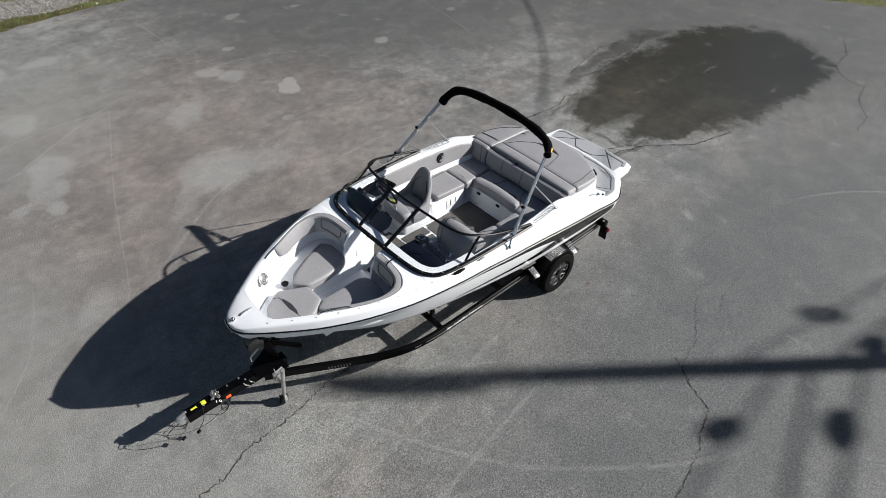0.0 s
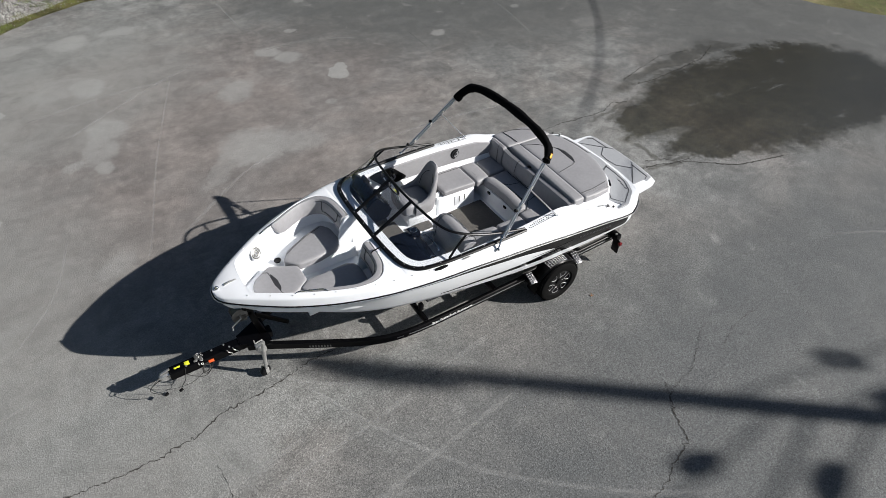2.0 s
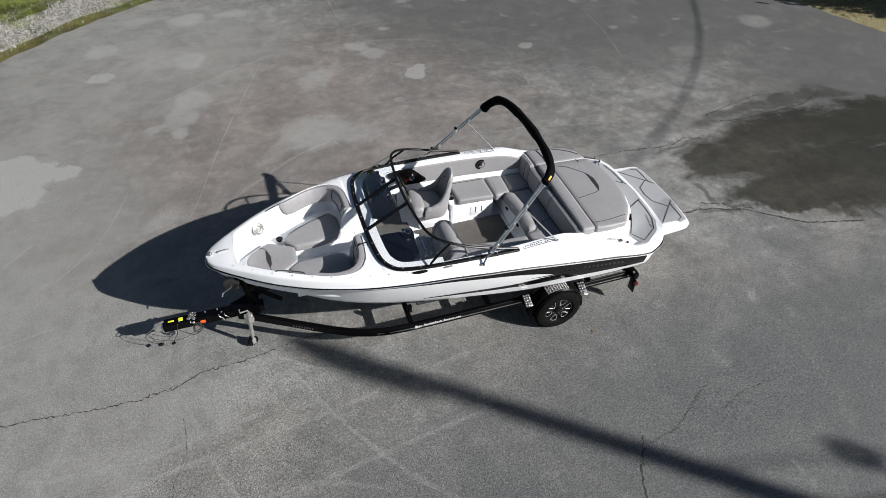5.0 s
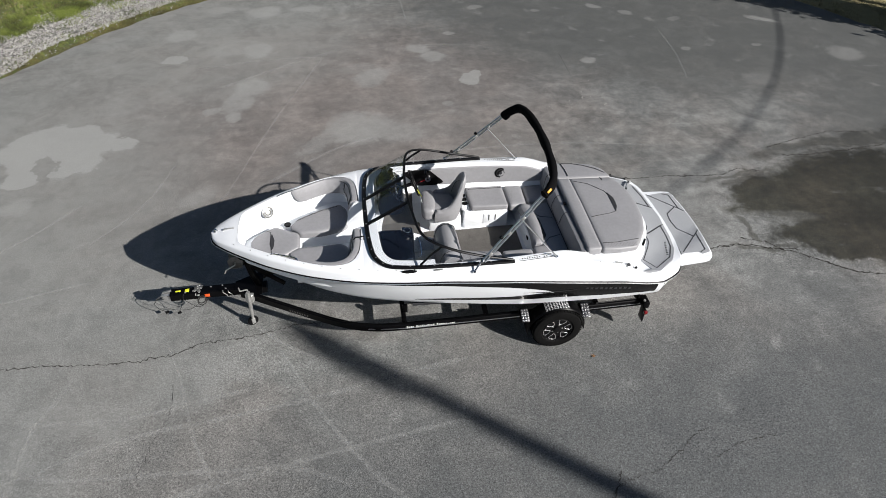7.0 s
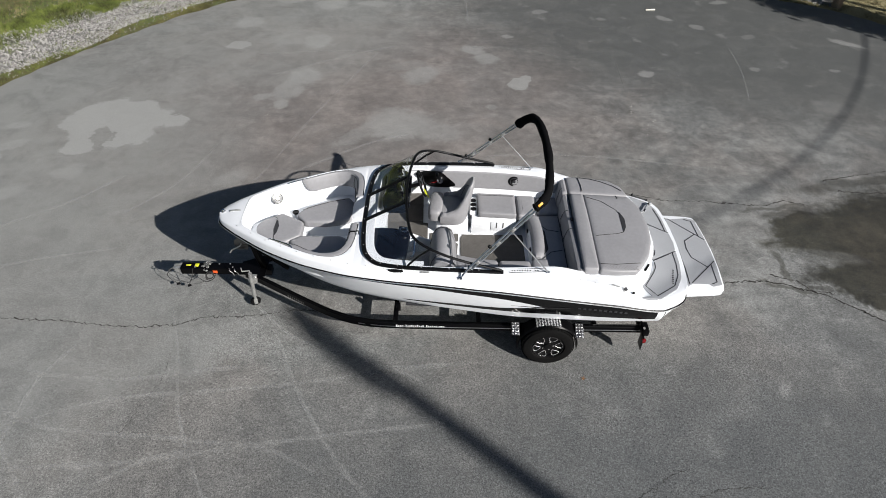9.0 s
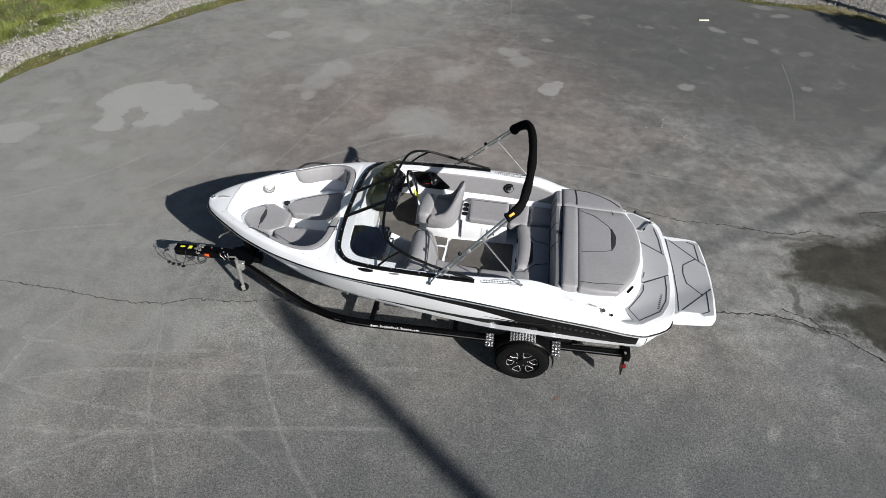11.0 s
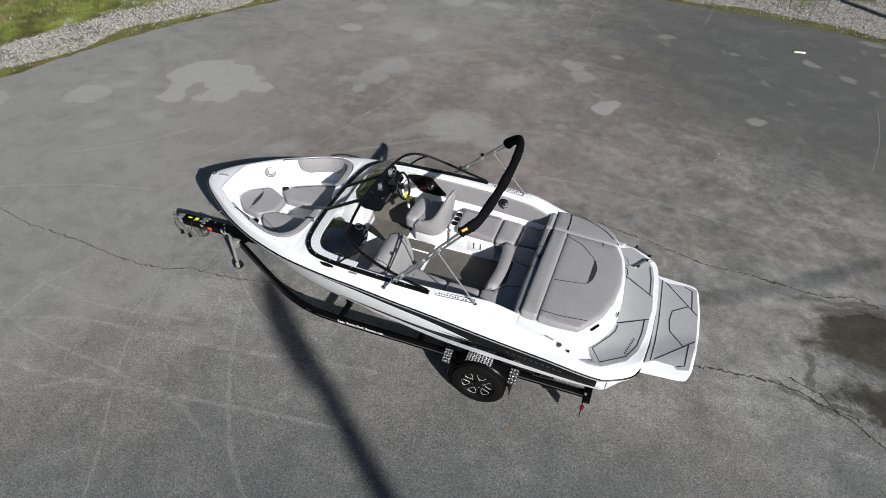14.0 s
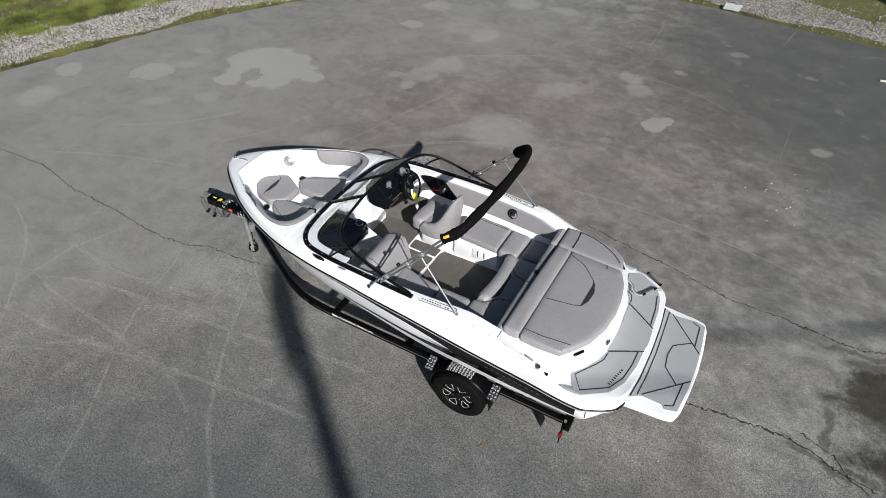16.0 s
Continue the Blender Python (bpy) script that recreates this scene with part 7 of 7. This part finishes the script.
    part("gusset_plate", bm, STEELBLK, tongue)
    bm = bmesh.new()
    sec = ((1, -1), (1, 0.6), (0.5, 1), (-0.5, 1), (-1, 0.6), (-1, -1))
    rows = [[(x, wy * y, zc + wz * z) for y, z in sec] for x, wy, zc, wz in ((-0.69, 0.042, 0.44, 0.045), (-0.75, 0.04, 0.44, 0.045), (-0.79, 0.036, 0.435, 0.04), (-0.82, 0.02, 0.43, 0.028))]
    loft(bm, rows, True, True)
    coupler = part("coupler", bm, ZINC, tr, "zinc-plated ball coupler")
    bm = bmesh.new()
    box(bm, (-0.74, 0, 0.505), (0.12, 0.03, 0.018), 0.006, (0, -14, 0))
    part("latch", bm, ZINC, coupler)
    for x, w, h in ((-0.60, 0.07, 0.026), (-0.485, 0.055, 0.06)):
        bm = bmesh.new()
        box(bm, (x, 0.004, 0.4875 if x < -0.5 else 0.488), (w, h, 0.005), 0.001)
        part("warning_sticker", bm, YELLOW, tongue, "bright yellow warning sticker")
    bm = bmesh.new()
    box(bm, (-0.225, -0.069, 0.435), (0.065, 0.012, 0.045), 0.004)
    part("reflector", bm, REDO, tongue, "orange-red side reflector")
    bm = bmesh.new()
    cyl(bm, (-0.36, 0.02, 0.50), 0.032, 0.03, n=18, bevel=0.005)
    cyl(bm, (-0.33, -0.03, 0.50), 0.02, 0.035, n=12)
    box(bm, (-0.38, -0.02, 0.505), (0.07, 0.02, 0.02), 0.006, (0, 0, 30))
    part("brake_actuator_cap", bm, DULL, tongue, "zinc brake fluid cap and fittings")
    bm = bmesh.new()
    for x, y in ((-0.38, -0.03), (-0.18, 0.03), (-0.03, 0.035), (-0.5, -0.035), (0.02, -0.03)):
        cyl(bm, (x, y, 0.492), 0.011, 0.014, n=8)
    pieces("bolt", bm, ZINC, tongue)
    # safety chains and wiring
    for k, pts in enumerate(([(-0.20, -0.07, 0.42), (-0.27, -0.12, 0.34), (-0.36, -0.13, 0.30), (-0.46, -0.10, 0.34), (-0.54, -0.07, 0.40)],
                             [(-0.52, -0.05, 0.488), (-0.53, -0.075, 0.46), (-0.56, -0.085, 0.34), (-0.62, -0.08, 0.24), (-0.65, -0.06, 0.165)],
                             [(-0.72, -0.04, 0.46), (-0.86, -0.02, 0.40), (-0.96, 0.02, 0.28), (-0.92, 0.0, 0.20), (-0.83, -0.03, 0.165)],
                             [(-0.78, 0.03, 0.44), (-0.90, 0.06, 0.34), (-0.98, 0.10, 0.24), (-0.90, 0.08, 0.17), (-0.72, 0.0, 0.15), (-0.50, -0.06, 0.20), (-0.34, -0.09, 0.33)],
                             [(-0.78, 0.0, 0.46), (-0.86, -0.04, 0.44), (-0.90, -0.02, 0.39), (-0.87, 0.03, 0.36), (-0.80, 0.03, 0.38)])):
        bm = bmesh.new()
        tube(bm, spline(pts, 6), 0.004 if k != 3 else 0.0025, 6)
        part("safety_cable", bm, CABLE if k != 4 else DULL, tr, "hanging black cable")
    for c in ((-0.655, -0.06, 0.15), (-0.82, -0.03, 0.15)):
        bm = bmesh.new()
        box(bm, c, (0.05, 0.03, 0.026), 0.006, (0, 0, 25))
        part("wiring_plug", bm, PLASTIC, tr, "black wiring plug")
    bm = bmesh.new()
    for r, z in ((0.06, 0.40), (0.052, 0.385), (0.066, 0.37)):
        ring(bm, (-0.30, -0.10, z), r * 0.85, 0.006, (75, 10, 20), 22, 6)
    pieces("cable_loop", bm, CABLE, tr, "loop of black cable")
    # chain heaped over the tongue, link by link
    rng = random.Random(2)
    for k in range(11):
        u = k / 10
        y = 0.085 - 0.17 * u
        z = 0.502 if abs(y) < 0.062 else 0.47
        bm = bmesh.new()
        ring(bm, (-0.335 + 0.03 * math.sin(k * 1.9), y, z), 0.014, 0.0042, (90 * (k % 2) + rng.uniform(-15, 15), 0, rng.uniform(50, 130)), 14, 6)
        part("chain_link", bm, ZINC, tongue, "bright zinc chain link" if k == 0 else "")
    for x in (-0.02, 0.05):
        bm = bmesh.new()
        tube(bm, spline([(x, -0.06, 0.49), (x + 0.01, -0.085, 0.47), (x + 0.045, -0.085, 0.43), (x + 0.05, -0.075, 0.38)], 4), 0.006, 8)
        part("chain_hook", bm, ZINC, tongue, "bright steel hook")
    # winch post
    bm = bmesh.new()
    sweep(bm, [(0.46, 0, 0.46), (0.40, 0, 0.70), (0.36, 0, 1.0)], rect(0.09, 0.075, 0.01), up=(1, 0, 0))
    sweep(bm, [(0.78, 0, 0.46), (0.42, 0, 0.82)], rect(0.05, 0.05, 0.008), up=(1, 0, 0))
    sweep(bm, [(0.38, 0, 0.92), (0.16, 0, 0.90)], rect(0.09, 0.06, 0.01))
    post = part("winch_post", bm, STEELBLK, tr, "black winch post")
    bm = bmesh.new()
    cyl(bm, (0.24, 0.0, 0.965), 0.075, 0.10, (90, 0, 0), 24)
    drum = part("winch", bm, STRAP, post, "winch drum wound with grey strap")
    bm = bmesh.new()
    for y in (-0.058, 0.058):
        cyl(bm, (0.24, y, 0.965), 0.095, 0.008, (90, 0, 0), 26)
        box(bm, (0.24, y, 0.91), (0.15, 0.008, 0.10), 0.003)
    pieces("winch_frame", bm, DULL, drum)
    bm = bmesh.new()
    tube(bm, [(0.24, -0.06, 0.965), (0.24, -0.11, 0.965), (0.12, -0.12, 0.90), (0.11, -0.17, 0.895)], 0.009, 8)
    part("crank", bm, ZINC, drum)
    bm = bmesh.new()
    sweep(bm, [(0.26, 0.0, 1.035), (0.30, 0.0, 1.06), (0.33, 0.0, 1.07)], rect(0.05, 0.006), up=(0, 0, 1))
    part("winch_strap", bm, STRAP, post, "grey webbing strap")
    bm = bmesh.new()
    cyl(bm, (0.33, 0, 1.05), 0.05, 0.13, (90, 0, 0), 18, bevel=0.01)
    part("bow_stop", bm, RUBBER, post, "black rubber bow roller")
    # jack
    jack = new("tongue_jack")
    tagged(jack, "zinc swivel tongue jack with a small wheel")
    jack.parent = tr
    bm = bmesh.new()
    tube(bm, [(0.365, -0.325, 0.67), (0.345, -0.30, 0.42), (0.33, -0.285, 0.20)], 0.025, 16)
    tube(bm, [(0.33, -0.285, 0.22), (0.322, -0.275, 0.09)], 0.018, 14)
    part("jack_tube", bm, ZINC, jack)
    bm = bmesh.new()
    cyl(bm, (0.345, -0.24, 0.46), 0.06, 0.03, (80, 0, 0), 20)
    box(bm, (0.34, -0.20, 0.46), (0.11, 0.05, 0.11), 0.008)
    part("swivel_bracket", bm, ZINC, jack)
    bm = bmesh.new()
    tube(bm, [(0.365, -0.325, 0.685), (0.365, -0.325, 0.72), (0.27, -0.34, 0.72), (0.27, -0.34, 0.78)], 0.009, 8)
    part("jack_crank", bm, ZINC, jack)
    bm = bmesh.new()
    ring(bm, (0.315, -0.265, 0.075), 0.045, 0.03, (90, 0, 25), 24, 10)
    cyl(bm, (0.315, -0.265, 0.075), 0.045, 0.04, (90, 0, 25), 20)
    part("jack_wheel", bm, PLASTIC, jack, "small black jack wheel")
    bm = bmesh.new()
    for d in (-0.04, 0.04):
        box(bm, (0.315 + d * 0.42, -0.265 - d * 0.9, 0.10), (0.05, 0.006, 0.10), 0.002, (0, 0, 25))
    pieces("jack_fork", bm, ZINC, jack)
    # cross members
    for x, z in ((2.32, 0.36), (3.4, 0.35), (4.9, 0.35), (5.48, 0.40)):
        w = 2 * (hermite([(p[0], p[1]) for p in RAIL], x) - 0.02)
        bm = bmesh.new()
        box(bm, (x, 0, z), (0.06, w, 0.07), 0.008)
        part("cross_member", bm, STEELBLK, tr)
    bm = bmesh.new()
    box(bm, (AXLE_X, 0, 0.305), (0.065, 2.0, 0.065), 0.008)
    part("axle", bm, STEELBLK, tr)
    for s in (1, -1):
        bm = bmesh.new()
        box(bm, (AXLE_X, s * 0.93, 0.335), (0.62, 0.05, 0.035), 0.01)
        part("leaf_spring", bm, STEELBLK, tr)
    return tr


build_trailer()


# ---- what stands round the lot, for its shade or its reflection ----
def build_utility_pole():
    pole = thing("utility_pole", "tall leaning wooden utility pole carrying cables", "utility pole")
    base, lean, h = Vector((18.59, -14.57, 0)), Vector((-0.066, -0.04, 1.0)), 13.25

    def up(z):
        return base + lean * z

    bm = bmesh.new()
    tube(bm, [up(-0.05), up(h * 0.5), up(h)], 0.16, 16, radii=[1.0, 0.9, 0.78])
    part("pole_shaft", bm, POLEWOOD, pole)
    bm = bmesh.new()
    box(bm, up(h - 0.35), (0.10, 0.62, 0.10), 0.01, (0, 0, 41))
    part("cross_arm", bm, POLEWOOD, pole)
    bm = bmesh.new()
    tube(bm, [up(h - 1.15 + 0.16 * k) + Vector((-0.07, -0.08, 0)) for k in range(7)], 0.14, 16, radii=[0.75, 0.98, 1, 1, 1, 0.95, 0.6])
    part("transformer", bm, ZINC, pole, "small grey pole-top transformer can")
    # cable to the next pole, in a shallow sag
    start, far = Vector((17.8, -15.05, 0)), Vector((22.0, 5.0, 0))
    bm = bmesh.new()
    pts = []
    for k in range(41):
        u = k / 40
        p = start.lerp(far, u)
        pts.append((p.x, p.y, 12.9 - 6.9 * u - 1.5 * 4 * u * (1 - u)))
    tube(bm, pts, 0.023, 8)
    part("cable", bm, CABLE, pole, "thick bundled overhead cable")

    # cables that leave the pole to both sides: height, offset, slope in plan, radius
    def cable(z, off, side, slope, r, sag=0.35, span=26.0):
        bm2 = bmesh.new()
        p = up(z)
        pts = []
        for k in range(25):
            d = span * (k / 24) ** 1.6
            pts.append((p.x + side * d, p.y + off + slope * d, z - sag * 4 * (d / span) * (1 - d / span)))
        tube(bm2, pts, r, 8)
        part("cable", bm2, CABLE, pole, "thick bundled overhead cable")

    cable(10.25, 0.0, 1, -0.20, 0.02)
    cable(9.9, -0.1, -1, 0.0, 0.022)
    cable(9.69, -0.17, 1, -0.14, 0.026)
    cable(9.69, -0.17, -1, -0.24, 0.028)
    cable(9.16, 0.0, 1, 0.0, 0.023)
    cable(9.16, 0.0, -1, -0.2, 0.026)
    # cable closures, and one stored loop
    for c, r, ln, rise in (((16.56, -14.97, 9.85), 0.14, 0.44, 0.0), ((16.68, -15.08, 9.1), 0.125, 0.8, 0.3), ((18.3, -14.86, 9.1), 0.11, 0.5, 0.1)):
        bm = bmesh.new()
        tube(bm, spline([(c[0] + ln * (k - 3) / 6, c[1], c[2] + rise * ln * (k - 3) / 6) for k in range(7)], 2), r, 16, radii=[max(0.15, math.sin(math.pi * (i + 0.3) / 12.6)) ** 0.5 for i in range(13)])
        part("splice_closure", bm, PLASTIC, pole, "black hanging splice closure")
    bm = bmesh.new()
    ring(bm, (19.68, -15.3, 10.15), 0.13, 0.055, (52, 0, 0), 24, 8)
    part("cable_loop", bm, CABLE, pole, "stored loop of black cable")
    return pole


def build_far_pole():
    bm = bmesh.new()
    tube(bm, [(22.0, 5.0, -0.1), (22.0, 5.0, 3.0), (22.0, 5.0, 6.3)], 0.12, 14, radii=[1.0, 0.9, 0.78])
    tagged(part("utility_pole", bm, POLEWOOD), "short wooden utility pole at the cable's far end", "utility pole")


def build_tree(x, y, seed, h=6.2, spread=0.8, leaves=5200, loose=1.0):
    tree = thing("tree", "slender leafy tree beyond the asphalt's edge", "tree", "trees beyond the lot")
    rng = random.Random(seed)
    bm = bmesh.new()
    base = Vector((x, y, -0.05))
    trunk = spline([base, base + Vector((0.1, 0.05, h * 0.3)), base + Vector((0.0, 0.15, h * 0.6)), base + Vector((0.15, 0.1, h * 0.92))], 5)
    n = len(trunk)
    tube(bm, trunk, 0.2, 10, radii=[1.25 - 1.05 * i / (n - 1) for i in range(n)])
    tips = []
    for k in range(22):
        p = trunk[int(n * (0.16 + 0.8 * k / 22))]
        a = k * 2.4 + rng.uniform(-0.3, 0.3)
        ln = spread * rng.uniform(0.55, 1.0) * (1.15 - 0.5 * k / 22)
        end = p + Vector((math.cos(a) * ln, math.sin(a) * ln, rng.uniform(0.3, 1.0)))
        limb = spline([p, p.lerp(end, 0.5) + Vector((0, 0, 0.15)), end], 4)
        tube(bm, limb, 0.05, 6, radii=[1.0 - 0.8 * i / (len(limb) - 1) for i in range(len(limb))])
        tips += limb[2:]
    part("trunk", bm, BARK, tree)
    verts, faces = [], []
    for _ in range(leaves):
        c = rng.choice(tips) + Vector((rng.gauss(0, 0.17 * loose), rng.gauss(0, 0.17 * loose), rng.gauss(0, 0.22 * loose)))
        u = Vector((rng.gauss(0, 1), rng.gauss(0, 1), rng.gauss(0, 0.6))).normalized()
        v = u.orthogonal().normalized()
        s = rng.uniform(0.08, 0.15) * (1 + 0.4 * (loose - 1))
        k = len(verts)
        verts += [c - u * s, c + v * s * 0.45, c + u * s, c - v * s * 0.45]
        faces.append((k, k + 1, k + 2, k + 3))
    me = bpy.data.meshes.new("crown")
    me.from_pydata(verts, [], faces)
    me.materials.append(GRASS)
    ob = new("crown", me)
    ob.parent = tree
    return tree


def build_post():
    bm = bmesh.new()
    tube(bm, [(13.75, 11.35, -0.1), (13.75, 11.35, 3.0), (13.75, 11.35, 7.5)], 0.13, 14, radii=[1.05, 1.0, 0.85])
    tagged(part("wooden_pole", bm, POLEWOOD), "round wooden pole standing in dry grass beyond the asphalt", "utility pole")


build_utility_pole()
build_far_pole()
build_tree(19.75, 4.75, 3)
build_tree(20.45, 5.15, 8, 5.4, 0.7)
# unseen trees added round the lot for the windshield and wet asphalt to mirror
wood = build_tree(-17.0, 16.0, 12, 9.5, 3.4, 9000, 3.0)
for k, a in enumerate((-9, 0, 10, 21, 32, 43, 55, 67, 78, 90, 101, 113, 124, 147, 160, 172)):
    d = (25.0 if a > 15 else 33.0) + 4.0 * (((k + 6) * 7) % 3)
    spot = Vector((2.0 + d * math.cos(radians(a)), d * math.sin(radians(a)), 0))
    turn = pose(spot.x, spot.y, 0, 0, 0, 47 * k) @ pose(17.0, -16.0, 0)
    copy_thing(wood, turn)
build_post()
build_gravel()
build_grass("grass", GRASS, 170000, [(2.0, 3.0, 0.0, 0.5), (2.0, 3.0, 0.0, 0.5), (2.6, 4.8, 0.0, 0.5), (1.7, 2.3, 0.0, 0.45)], 7, "green grass and weeds beyond the gravel", 0.04, 0.15, 0.6, 0.06)
build_grass("edge_moss", MOSS, 60000, [(0.0, 0.75, 0.0, 0.54), (0.0, 0.5, 0.0, 0.54), (0.0, 0.45, 0.0, 0.72)], 17, "low brownish moss along the asphalt's edge", 0.01, 0.035, 1.1)
build_grass("edge_weeds", GRASS, 34000, [(0.1, 0.75, 0.0, 0.5), (0.25, 0.9, 0.0, 0.5), (1.1, 2.1, 0.0, 0.6), (1.1, 2.1, 0.0, 0.6)], 23, "green weeds creeping into the gravel", 0.015, 0.07, 1.1, 0.24)
build_grass("dry_grass", STRAW, 62000, [(0.05, 3.5, 0.66, 1.0), (0.05, 3.5, 0.66, 1.0), (0.05, 3.5, 0.66, 1.0), (2.1, 4.6, 0.0, 0.5), (2.4, 4.6, 0.0, 0.5), (2.6, 4.6, 0.0, 0.5)], 9, "dry yellow grass beyond the asphalt's edge", 0.02, 0.055, 1.0)
build_cracks()
build_scuffs()
build_litter()
